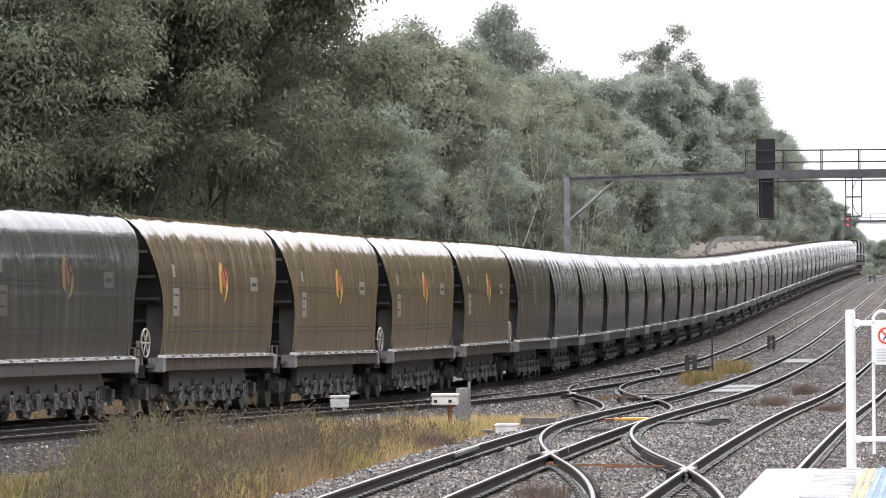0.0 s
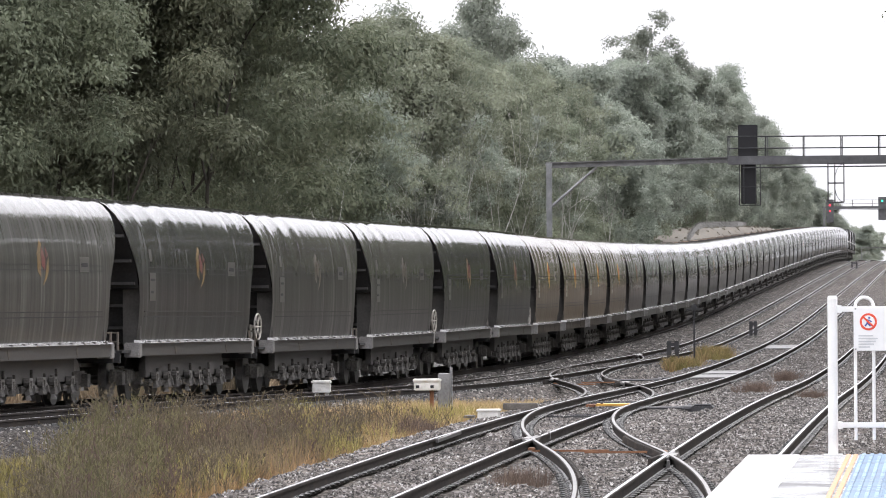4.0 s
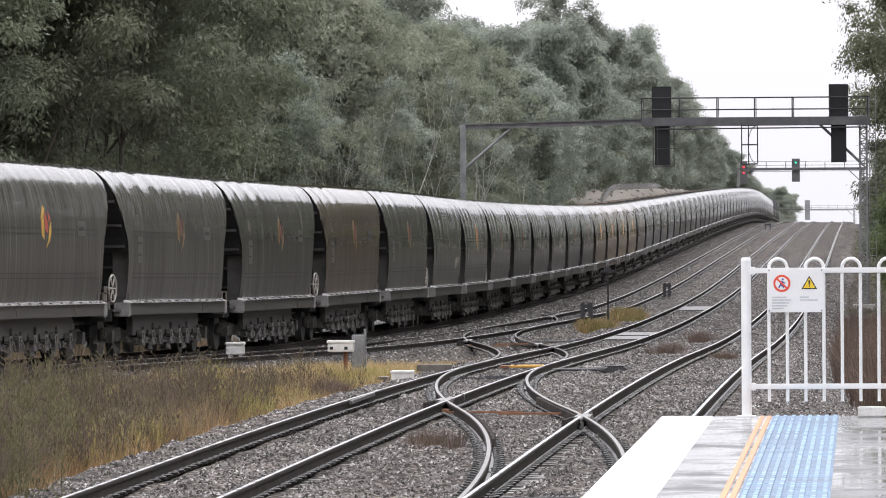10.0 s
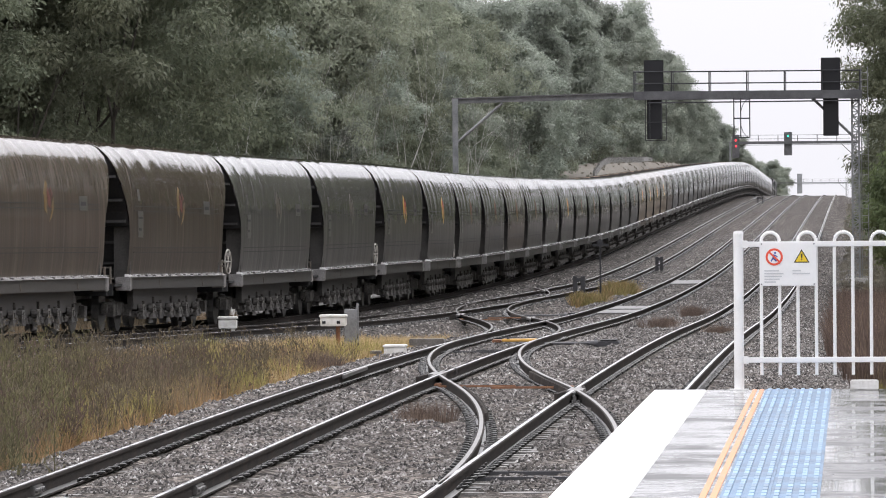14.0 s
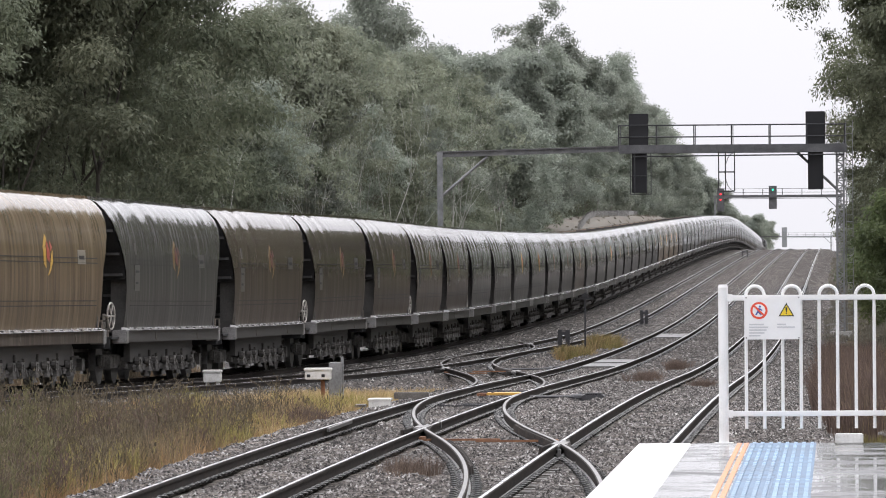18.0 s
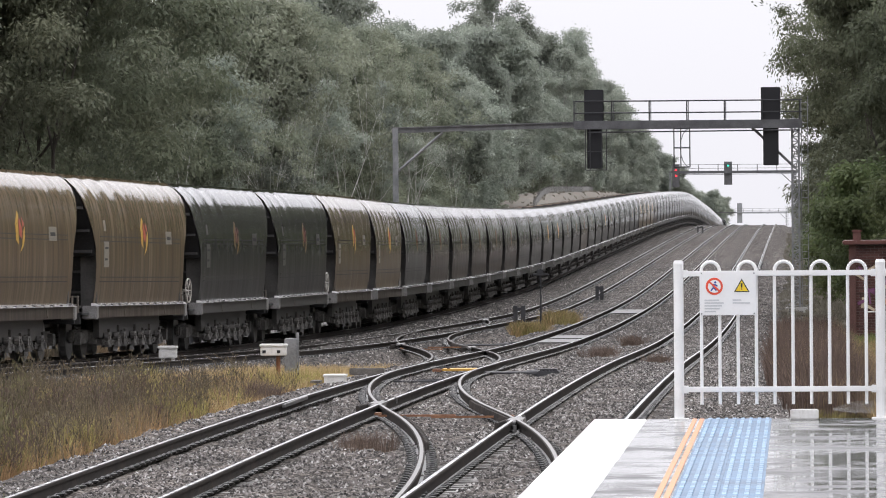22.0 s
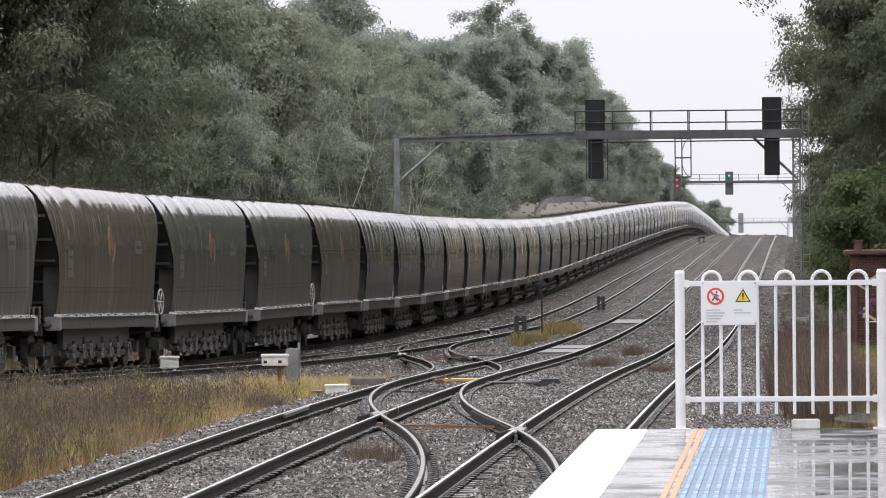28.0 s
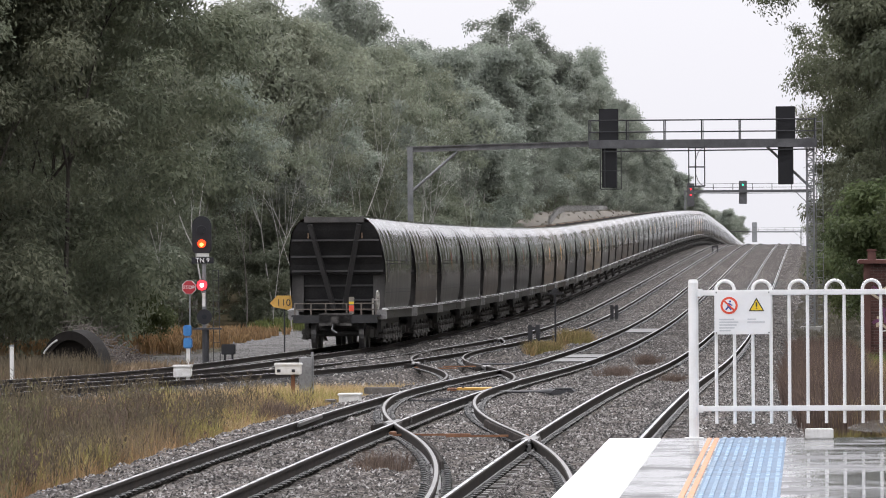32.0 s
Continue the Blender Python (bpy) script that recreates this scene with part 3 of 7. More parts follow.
def spring_clips(name, pts, parent, side):
    """Bent spring bars holding the rail foot, one at each point, opening away from the rail."""
    ring_ = np.array([(0, 1), (1, 0), (0, -1), (-1, 0)]) * 0.014
    d = np.gradient(LOOP, axis=0)
    d /= np.linalg.norm(d, axis=1)[:, None]
    a = np.cross(d, (0, 0, 1.0))
    a /= np.linalg.norm(a, axis=1)[:, None]
    b = np.cross(a, d)
    tube = (LOOP[:, None] + a[:, None] * ring_[None, :, :1] + b[:, None] * ring_[None, :, 1:]).reshape(-1, 3) * np.array([side * 0.85, 1.0, 0.85])
    quads = np.array([(i * 4 + k, i * 4 + (k + 1) % 4, i * 4 + 4 + (k + 1) % 4, i * 4 + 4 + k) for i in range(len(LOOP) - 1) for k in range(4)])
    c = np.asarray(pts)
    v = (c[:, None] + tube[None]).reshape(-1, 3)
    f = (np.arange(len(c))[:, None, None] * len(tube) + quads[None]).reshape(-1, 4)
    return tagged(mesh_ob(name, v.tolist(), f.tolist(), M["clip"], parent, smooth=True), kind="stuff")


track_obs = []
for num, (f, y0, y1, words) in enumerate(((x1, -120, 1000, "platform line"), (x2, -120, 1000, "second main line"),
                                          (x3, 90, 1000, "third line"), (x4, -200, 1000, "coal line")), 1):
    tr = root("track_%d" % num, "steel rails of the %s on clipped sleepers in ballast" % words, "railway track", group="parallel tracks")
    tagged(tr, kind="structure")
    track_obs.append(tr)
    for off in (-0.7525, 0.7525):
        rail("rail", f, off, y0, y1, tr, step=2.0 if num > 2 else 5.0, level=zp4 if num == 4 else zp)
    ys = np.arange(max(y0, 60), 420, 0.6)
    for side in (-1, 1):
        pts = []
        for rl in (-0.7525, 0.7525):
            pts += [(float(f(y)) + rl + side * 0.13, y, float(zp(y)) - 0.15) for y in ys]
        near_ = [p for p in pts if p[1] < 170 and num < 3]
        if near_:
            spring_clips("spring_clip", [(x - side * 0.07, y, z - 0.01) for x, y, z in near_], tr, side)
        many_boxes("rail_clip", [p for p in pts if p[1] >= 170 or num > 2], (0.12, 0.2, 0.06), M["clip"], tr)

for tr, f in zip(track_obs[:2], (x1, x2)):
    for k in range(140):
        y = 58 + 0.6 * k
        ob = new("sleeper", TIMBER_ME if 70 < y < 112 else SLEEPER_ME)
        low = 0.0 if (f is x1 and y < 78) else 0.03
        ob.parent, ob.location = tr, (float(f(y)), y, float(zp(y)) - low - 0.004 * (k % 3))
for k in range(90):
    y = 96 + 0.7 * k
    ob = new("sleeper", SLEEPER_ME)
    ob.parent, ob.location = track_obs[3], (float(x4(y)), y, float(zp4(y)) + 0.012)
    ob.rotation_euler = (0, 0, 0.00116 * (200 - y))
# bolted joints and a guard bar on the second line
for off in (-0.7525, 0.7525):
    bm = B((-0.05, 0.05, -0.32, 0.32, -0.135, -0.045), bevel=0.008)
    for q in range(5):
        rod(bm, (-0.075, -0.24 + 0.12 * q, -0.09), (0.075, -0.24 + 0.12 * q, -0.09), 0.022, 8)
    part("fishplate", bm, M["rail_foot"], track_obs[1], "pale bolted fishplate").location = (-6.85 + off, 57.2, 0)
part("guard_bar", B((-0.02, 0.02, -2.2, 2.2, -0.05, 0.004), bevel=0.006), M["rail_foot"], track_obs[1], "pale steel guard bar").location = (-6.85 - 0.7525 + 0.075, 93.5, float(zp(93.5)))
for y0, y1 in ((180, 186), (189, 195), (252, 262)):
    for yq in np.arange(y0, y1, 2.0):
        part("crossing_panel", B((-0.62, 0.62, -0.97, 0.97, -0.2, -0.1), bevel=0.012), M["panel"], track_obs[1], "flat wet grey concrete panel between the rails").location = (-6.85, float(yq) + 1, float(zp(yq + 1)))
cross_ab = sway(x1, x2, 53.5, 121.0)
cross_bc = sway(x2, x3, 122.5, 210.0)
cross_cd = sway(x3, x4, 205.0, 262.0)
for words, f, y0, y1 in (("platform line to the second line", cross_ab, 56, 119), ("second line to the third", cross_bc, 126, 206),
                         ("third line to the coal line", cross_cd, 208, 259)):
    tr = root("crossover", "curved crossover rails from the %s" % words, "railway track", group="crossovers")
    tagged(tr, kind="structure")
    for off in (-0.7525, 0.7525):
        rail("rail", f, off, y0, y1, tr, step=1.5, head="rail_dull" if y0 < 100 else "rail_dark")
    ys = np.arange(y0 + 2, y1 - 2, 0.6)
    for side in (-1, 1):
        pts = [(float(f(y)) + rl + side * 0.13, y, float(zp(y)) - 0.15) for y in ys for rl in (-0.7525, 0.7525)]
        spring_clips("spring_clip", [(x - side * 0.07, y, z - 0.01) for x, y, z in pts], tr, side)
    mid = 0.5 * (y0 + y1)
    # cast crossing noses with wing rails where the curved rails cut the straight ones
    for s in (-1, 1):
        yn = mid + 4.4 * s
        xn = float(f(yn)) - 0.7525 * s
        zn = float(zp(yn))
        nose = part("crossing_nose", B((-0.11, 0.11, -0.5, 0.5, -0.06, 0.002), (-0.03, 0.03, -1.3, 1.3, -0.05, -0.001), bevel=0.01), M["rail_dull"], tr, "bright cast steel crossing nose")
        nose.location = (xn, yn, zn)
        for w_ in (-1, 1):
            wing = part("wing_rail", B((-0.025, 0.025, -1.6, 1.6, -0.13, -0.004), bevel=0.006), M["rail_side"], tr)
            wing.location, wing.rotation_euler = (xn + 0.11 * w_, yn, zn), (0, 0, 0.05 * w_)
        bond = part("track_bond", B((-0.05, 0.05, -0.12, 0.12, 0, 0.07), bevel=0.01), M["rust"], tr, "rusty orange track bond")
        bond.location = (xn + 0.22 * s, yn - 3.2 * s, zn - 0.12)
        tie = part("tie_rod", B((-0.55, 0.55, -0.02, 0.02, 0, 0.03)), M["rust"], tr, "rusty tie rod")
        tie.location = (xn + 0.8 * s, yn - 3.6 * s, zn - 0.1)
        shoe = part("bond_clamp", B((-0.02, 0.02, -0.06, 0.06, 0, 0.1), bevel=0.006), M["rail_foot"], tr)
        shoe.location = (xn + 0.1, yn + 2.6 * s, zn - 0.1)
    for ye in (y0 + 4, y0 + 5.2, y1 - 4, y1 - 5.2):
        rodb = part("stretcher_bar", B((-0.95, 0.95, -0.035, 0.035, -0.1, -0.06)), M["dark_steel"], tr)
        rodb.location = (float(f(ye)), ye, float(zp(ye)) - 0.06)
    for s in (-1, 1):
        pts = [(float(f(y)) - 0.7525 * s + 0.075 * s, y, float(zp(y)) - 0.06) for y in np.arange(mid - 9 - 4 * s, mid + 2 - 4 * s, 0.5)]
        many_boxes("check_rail", pts, (0.04, 0.52, 0.1), M["rail_side"], tr)


# ---------------------------------------------------------------- platform
plat = root("platform", "wet asphalt station platform with white painted edge", "platform")
tagged(plat, kind="structure")
PZ, PY = 1.15, 46.4
part("slab", B((-1.42, 9.0, -30, PY, -0.6, PZ - 0.012)), M["concrete"], plat)
part("paving", B((-1.1, 9.0, -30, PY, PZ - 0.2, PZ)), M["asphalt"], plat)
for k in range(22):
    part("coping", B((-1.5, -1.105, PY - 3.0 * (k + 1) + 0.006, PY - 3.0 * k, PZ - 0.16, PZ + 0.002), bevel=0.006), M["white_edge"], plat, "white painted concrete coping")
for x0 in (-0.76, -0.708):
    part("safety_line", B((x0, x0 + 0.032, -30, PY - 0.02, PZ - 0.01, PZ + 0.004)), M["orange"], plat, "orange painted line")
tile_bm = B((0, 0.297, -0.2985, -0.0015, -0.02, 0.003))
tile_me = bpy.data.meshes.new("tactile_tile")
tile_bm.to_mesh(tile_me)
tile_me.materials.append(M["blue"])
bars = bmesh.new()
for k in range(4):
    cx = 0.037 + 0.0745 * k
    box(bars, cx - 0.0155, cx + 0.0155, -0.285, -0.015, 0.003, 0.010)
bar_me = bpy.data.meshes.new("tactile_bars")
bars.to_mesh(bar_me)
bar_me.materials.append(M["blue_bar"])
for j in range(64):
    for i in range(2):
        ob = new("tactile_tile", tile_me)
        ob.parent, ob.location = plat, (-0.662 + 0.245 * i, PY - 0.02 - 0.3 * j, PZ)
        ob.scale = (0.82, 1, 1)
        o2 = new("raised_bars", bar_me)
        o2.parent, o2.location = plat, (-0.662 + 0.245 * i, PY - 0.02 - 0.3 * j, PZ)
        o2.scale = (0.82, 1, 1)


part("tactile_strip", B((-0.662, -0.174, -30, PY - 0.02 - 0.3 * 64, PZ - 0.02, PZ + 0.006)), M["blue_bar"], plat, "blue tactile strip")


# ---------------------------------------------------------------- platform end fence
fence = root("fence", "white steel hooped railing across the platform end", "fence", 0, 46.33, PZ)
POSTS = [-0.86 + 1.5 * k for k in range(6)]
for px in POSTS:
    bm = R(((px, 0, 0), (px, 0, 1.16), 0.037), sides=16)
    rod(bm, (px, 0, 1.16), (px, 0, 1.185), 0.04, 16, 0.03)
    p = part("post", bm, M["white_metal"], fence)
    part("base_plate", B((px - 0.07, px + 0.07, -0.06, 0.06, 0.0, 0.008)), M["white_metal"], p)
for px in POSTS[:-1]:
    for z in (1.085, 0.222):
        part("rail", B((px + 0.03, px + 1.47, -0.016, 0.016, z - 0.02, z + 0.02), bevel=0.004), M["white_metal"], fence)
        for c in (px + 0.05, px + 1.45):
            part("bracket", B((c - 0.02, c + 0.02, -0.022, 0.022, z - 0.028, z + 0.028), bevel=0.003), M["white_metal"], fence)
    for k in range(5):
        c = px + 0.169 + 0.136 * (2 * k + 0.5)
        bm = bmesh.new()
        a0, a1 = (c - 0.068, 0, 0.11), (c + 0.068, 0, 0.11)
        pts = [Vector((c - 0.068, 0, 0.11)), Vector((c - 0.068, 0, 1.105))]
        pts += [Vector((c - 0.068 * math.cos(t), 0, 1.105 + 0.068 * math.sin(t))) for t in np.linspace(0, math.pi, 10)[1:-1]]
        pts += [Vector((c + 0.068, 0, 1.105)), Vector((c + 0.068, 0, 0.11))]
        for p, q in zip(pts, pts[1:]):
            rod(bm, p, q, 0.0125, 8)
        part("hoop", bm, M["white_metal"], fence)


def flat(name, pts, y, mat, parent, thick=0.0012, label=""):
    """A thin plate with the given outline, facing the platform."""
    n = len(pts)
    v = [(x, y - thick, z) for x, z in pts] + [(x, y, z) for x, z in pts]
    f = [tuple(range(n)), tuple(range(2 * n - 1, n - 1, -1))] + [(i, i + n, (i + 1) % n + n, (i + 1) % n) for i in range(n)]
    return mesh_ob(name, v, f, mat, parent, label)


def ring(cx, cz, r, n=28):
    return [(cx + r * math.cos(2 * math.pi * i / n), cz + r * math.sin(2 * math.pi * i / n)) for i in range(n)]


def quad(x0, x1, z0, z1):
    return [(x0, z0), (x1, z0), (x1, z1), (x0, z1)]


def stroke(a, b, w):
    d = Vector((b[0] - a[0], b[1] - a[1])).normalized() * w / 2
    return [(a[0] - d.y, a[1] + d.x), (b[0] - d.y, b[1] + d.x), (b[0] + d.y, b[1] - d.x), (a[0] + d.y, a[1] - d.x)]


sx0 = -0.86 + 0.157
sgn = root("warning_sign", "white sign with red prohibition ring and yellow warning triangle", "sign", sx0, 46.29, PZ + 0.775)
part("panel", B((0, 0.42, -0.006, 0, 0, 0.325), bevel=0.004), M["sign_white"], sgn)
yy = -0.0075
flat("prohibition_ring", ring(0.11, 0.215, 0.064), yy, M["sign_red"], sgn)
flat("ring_field", ring(0.11, 0.215, 0.048), yy - 0.0015, M["sign_white"], sgn)
flat("pictogram_body", stroke((0.112, 0.232), (0.104, 0.207), 0.02), yy - 0.003, M["sign_blue"], sgn)
flat("pictogram_head", ring(0.117, 0.245, 0.008, 12), yy - 0.003, M["sign_blue"], sgn)
flat("pictogram_leg", stroke((0.104, 0.207), (0.126, 0.183), 0.011), yy - 0.003, M["sign_blue"], sgn)
flat("pictogram_leg", stroke((0.104, 0.207), (0.085, 0.183), 0.011), yy - 0.0042, M["sign_blue"], sgn)
flat("pictogram_arm", stroke((0.112, 0.23), (0.134, 0.215), 0.009), yy - 0.0054, M["sign_blue"], sgn)
flat("prohibition_bar", stroke((0.068, 0.255), (0.152, 0.175), 0.013), yy - 0.0068, M["sign_red"], sgn)
flat("triangle_edge", [(0.255, 0.172), (0.372, 0.172), (0.3135, 0.272)], yy, M["sign_black"], sgn)
flat("triangle_field", [(0.268, 0.179), (0.359, 0.179), (0.3135, 0.257)], yy - 0.0015, M["sign_yellow"], sgn)
flat("exclamation", [(0.309, 0.204), (0.318, 0.204), (0.321, 0.238), (0.306, 0.238)], yy - 0.003, M["sign_black"], sgn)
flat("exclamation_dot", ring(0.3135, 0.194, 0.005, 10), yy - 0.003, M["sign_black"], sgn)
for k, (a, b) in enumerate(((0.036, 0.145), (0.036, 0.178), (0.036, 0.165), (0.036, 0.15), (0.036, 0.12))):
    flat("text_bar", quad(a, b, 0.107 - 0.021 * k, 0.117 - 0.021 * k), yy, M["sign_grey"], sgn)
for k, (a, b) in enumerate(((0.245, 0.31), (0.245, 0.375))):
    flat("text_bar", quad(a, b, 0.107 - 0.021 * k, 0.117 - 0.021 * k), yy, M["sign_grey"], sgn)
for x in (0.015, 0.405):
    for z in (0.012, 0.312):
        part("screw", R(((x, -0.007, z), (x, -0.011, z), 0.006)), M["steel"], sgn)
blk = root("concrete_block", "small whitish concrete block at the foot of the railing", "concrete block", 0.07, 46.2, PZ)
part("block", B((-0.105, 0.105, -0.06, 0.06, 0, 0.075), bevel=0.008), M["white_old"], blk)


# ---------------------------------------------------------------- signal gantries
def signal_head(parent, x, z, w, h, y=-0.35, lamps=(), tone="black"):
    s = part("signal_head", B((x - w / 2, x + w / 2, y - 0.04, y, z, z + h), bevel=0.02), M[tone], parent, "signal backboard")
    part("signal_case", B((x - w * 0.36, x + w * 0.36, y, y + 0.3, z + 0.06, z + h - 0.06), bevel=0.02), M[tone], s)
    for lz, key in lamps:
        part("signal_lamp", R(((x, y - 0.05, lz), (x, y - 0.12, lz), 0.13), sides=16), M[key], s, "lit signal lamp")
    return s


def gantry(y, xl, xr, beam, walk0, heads, label, wm="mid_steel", hm="black", drop=0.0):
    z0 = float(zp(y)) - 0.5
    g = root("signal_gantry", label, "signal gantry", 0, y, 0, group="signal gantries over the tracks")
    part("post", B((xl - 0.12, xl + 0.12, -0.15, 0.15, z0, beam - drop)), M["steel"], g)
    part("base_plate", B((xl - 0.3, xl + 0.3, -0.3, 0.3, z0 - 0.1, z0 + 0.06)), M["concrete"], g)
    run = walk0 + 0.45 - xl
    for nm, hy, lo_, hi_ in (("beam_top_flange", 0.1, -0.01, 0.04), ("beam_web", 0.02, -0.17, -0.01), ("beam_bottom_flange", 0.1, -0.22, -0.17)):
        part(nm, B((-0.15, run - 0.15, -hy, hy, lo_, hi_)), M["beam"], g).matrix_local = pose(xl, 0, beam - drop, 0, -math.degrees(math.atan2(drop, run)), 0)
    part("brace", R(((xl, 0, beam - drop - 2.0), (xl + 2.1, 0, beam - drop - 0.2), 0.06)), M["steel"], g)
    part("climbing_guard", B((xl - 0.3, xl + 0.3, -0.25, 0.25, z0 + 2.9, z0 + 2.95)), M["steel"], g)
    for fy in (-0.55, 0.4):
        part("walkway_beam", B((walk0, xr + 0.3, fy, fy + 0.05, beam - 0.3, beam + 0.05)), M[wm], g)
        part("walkway_flange", B((walk0, xr + 0.3, fy - 0.06, fy + 0.1, beam - 0.32, beam - 0.3)), M[wm], g)
    part("walkway_floor", B((walk0, xr + 0.2, -0.5, 0.4, beam + 0.02, beam + 0.05)), M[wm], g)
    n = 7
    for fy in (-0.52, 0.42):
        for z in (beam + 0.92, beam + 0.4):
            part("handrail", R(((walk0, fy, z), (xr + 0.3, fy, z), 0.022)), M["dark_steel"], g)
    for k in range(n):
        x = walk0 + (xr + 0.2 - walk0) * k / (n - 1)
        part("stanchion", R(((x, -0.52, beam - 0.2), (x, -0.52, beam + 0.94), 0.03)), M["dark_steel"], g)
        part("stanchion", R(((x + 0.05, 0.42, beam), (x + 0.05, 0.42, beam + 0.94), 0.02)), M[wm], g)
    part("conduit", R(((walk0 + 0.6, -0.6, beam - 0.46), (xr + 0.2, -0.6, beam - 0.42), 0.03)), M["dark_steel"], g)
    # lattice column on the platform side
    for dx in (-0.15, 0.15):
        for dy in (-0.15, 0.15):
            part("column_leg", B((xr + dx - 0.045, xr + dx + 0.045, dy - 0.045, dy + 0.045, z0, beam + 0.1)), M["steel"], g)
    bm = bmesh.new()
    k, z = 0, z0 + 0.1
    while z < beam:
        s = 1 if k % 2 else -1
        rod(bm, (xr - 0.15 * s, -0.17, z), (xr + 0.15 * s, -0.17, z + 0.22), 0.026, 6)
        rod(bm, (xr + 0.17, -0.15 * s, z), (xr + 0.17, 0.15 * s, z + 0.22), 0.026, 6)
        rod(bm, (xr - 0.15, -0.17, z), (xr + 0.15, -0.17, z), 0.022, 6)
        z += 0.22
        k += 1
    tagged(part("lacing", bm, M["steel"], g), kind="stuff")
    part("column_foot", B((xr - 0.5, xr + 0.5, -0.5, 0.5, z0 - 0.2, z0 + 0.25), bevel=0.03), M["concrete"], g)
    part("ladder", R(*[((xr + 0.26, 0.1, zz), (xr + 0.55, 0.1, zz), 0.012) for zz in np.arange(z0 + 0.3, beam + 1, 0.3)],
                     ((xr + 0.26, 0.1, z0), (xr + 0.26, 0.1, beam + 1.1), 0.02), ((xr + 0.55, 0.1, z0), (xr + 0.55, 0.1, beam + 1.1), 0.02), sides=6), M["steel"], g)
    part("brace", R(((xr - 2.0, 0, beam - 0.2), (xr, 0, beam - 2.1), 0.06)), M["steel"], g)
    for h in heads:
        signal_head(g, *h[:4], lamps=h[4], tone=hm)
    return g


g1 = gantry(275.0, -17.6, 0.1, 6.92, -9.65, [(-8.78, 6.9, 0.86, 1.45, ()), (-8.75, 4.86, 0.68, 1.75, ()), (-0.98, 6.9, 0.86, 1.5, ()), (-0.98, 4.95, 0.68, 1.68, ())],
            "grey steel signal gantry with railed walkway and black signal heads", drop=0.2)
bm = bmesh.new()
for x in (-5.25, -4.95, -4.55):
    rod(bm, (x, -0.6, 4.9), (x, -0.6, 6.65), 0.03, 6)
for z in (4.9, 5.75, 6.6):
    rod(bm, (-5.25, -0.6, z), (-4.55, -0.6, z), 0.03, 6)
for k in range(8):
    a0, a1 = math.pi * k / 8, math.pi * (k + 1) / 8
    rod(bm, (-4.55 - 0.42 * math.sin(a0), -0.7, 5.75 - 0.85 * math.cos(a0)), (-4.55 - 0.42 * math.sin(a1), -0.7, 5.75 - 0.85 * math.cos(a1)), 0.015, 6)
part("hanging_cage", bm, M["dark_steel"], g1)
for x in (-8.85, -8.65):
    part("cage_ladder", R(((x - 0.3, -0.7, 4.8), (x - 0.3, -0.7, 6.6), 0.02), ((x + 0.42, -0.7, 4.8), (x + 0.42, -0.7, 6.6), 0.02), ((x - 0.3, -0.7, 4.8), (x + 0.42, -0.7, 4.8), 0.02), ((x - 0.3, -0.7, 5.6), (x + 0.42, -0.7, 5.6), 0.02)), M["dark_steel"], g1)
# black signal heads made grey here, and paler beyond: haze as colour
gantry(860.0, -17.0, 0.2, 9.1, -15.8, [(-16.2, 6.9, 1.0, 3.2, ((9.3, "red_lamp"), (8.5, "red_lamp"))), (-9.0, 7.2, 1.1, 3.2, ((9.85, "green_lamp"),))],
       "distant steel signal gantry with lit red and green signals", "mid_steel", "mid_steel")
gantry(1700.0, -23.5, -2.0, 4.2, -16.0, [(-14.7, 1.2, 1.4, 5.4, ())], "far steel signal gantry beyond the crest, haze painted into its colour", "hazed_steel", "hazed_steel")


# ---------------------------------------------------------------- trackside things
def words(text, size, x, y, z, mat, parent, name="lettering"):
    cu = bpy.data.curves.new(name, "FONT")
    cu.body, cu.size, cu.align_x, cu.align_y, cu.extrude = text, size, "CENTER", "CENTER", 0.002
    tmp = bpy.data.objects.new(name, cu)
    scene.collection.objects.link(tmp)
    bpy.context.view_layer.update()
    me = bpy.data.meshes.new_from_object(tmp)
    bpy.data.objects.remove(tmp)
    me.transform(Matrix.Translation((x, y, z)) @ Matrix.Rotation(radians(90), 4, "X"))
    me.materials.clear()
    me.materials.append(mat)
    ob = new(name, me)
    ob.parent = parent
    return ob


gz = float(zp(180)) - 0.45
sig = root("signal_post", "trackside colour light signal showing amber over red", "signal", -17.6, 180, gz + 0.05)
part("post", R(((0.05, 0, 0), (0.05, 0, 3.5), 0.06), sides=12), M["steel"], sig)
part("foot", B((-0.2, 0.3, -0.2, 0.2, -0.05, 0.12), bevel=0.02), M["concrete"], sig)
arch_ = [(-0.28, 3.6), (-0.22, 3.5), (0.22, 3.5), (0.28, 3.6)] + [(0.28 * math.cos(q), 4.3 + 0.28 * math.sin(q)) for q in np.linspace(0, math.pi, 13)]
hd = flat("upper_head", arch_, 0.0, M["black"], sig, thick=0.1, label="black round-topped signal head")
part("head_case", B((-0.2, 0.2, 0.0, 0.22, 3.56, 4.4), bevel=0.05), M["black"], hd)
part("amber_light", R(((0.0, -0.13, 3.78), (0.0, -0.18, 3.78), 0.12), sides=20), M["amber_lamp"], hd, "lit amber lamp")
part("lamp_core", R(((0.0, -0.185, 3.75), (0.0, -0.19, 3.75), 0.055), sides=16), M["amber_core"], hd)
part("upper_lens", R(((0.0, -0.12, 4.15), (0.0, -0.15, 4.15), 0.09), sides=20), M["black"], hd)
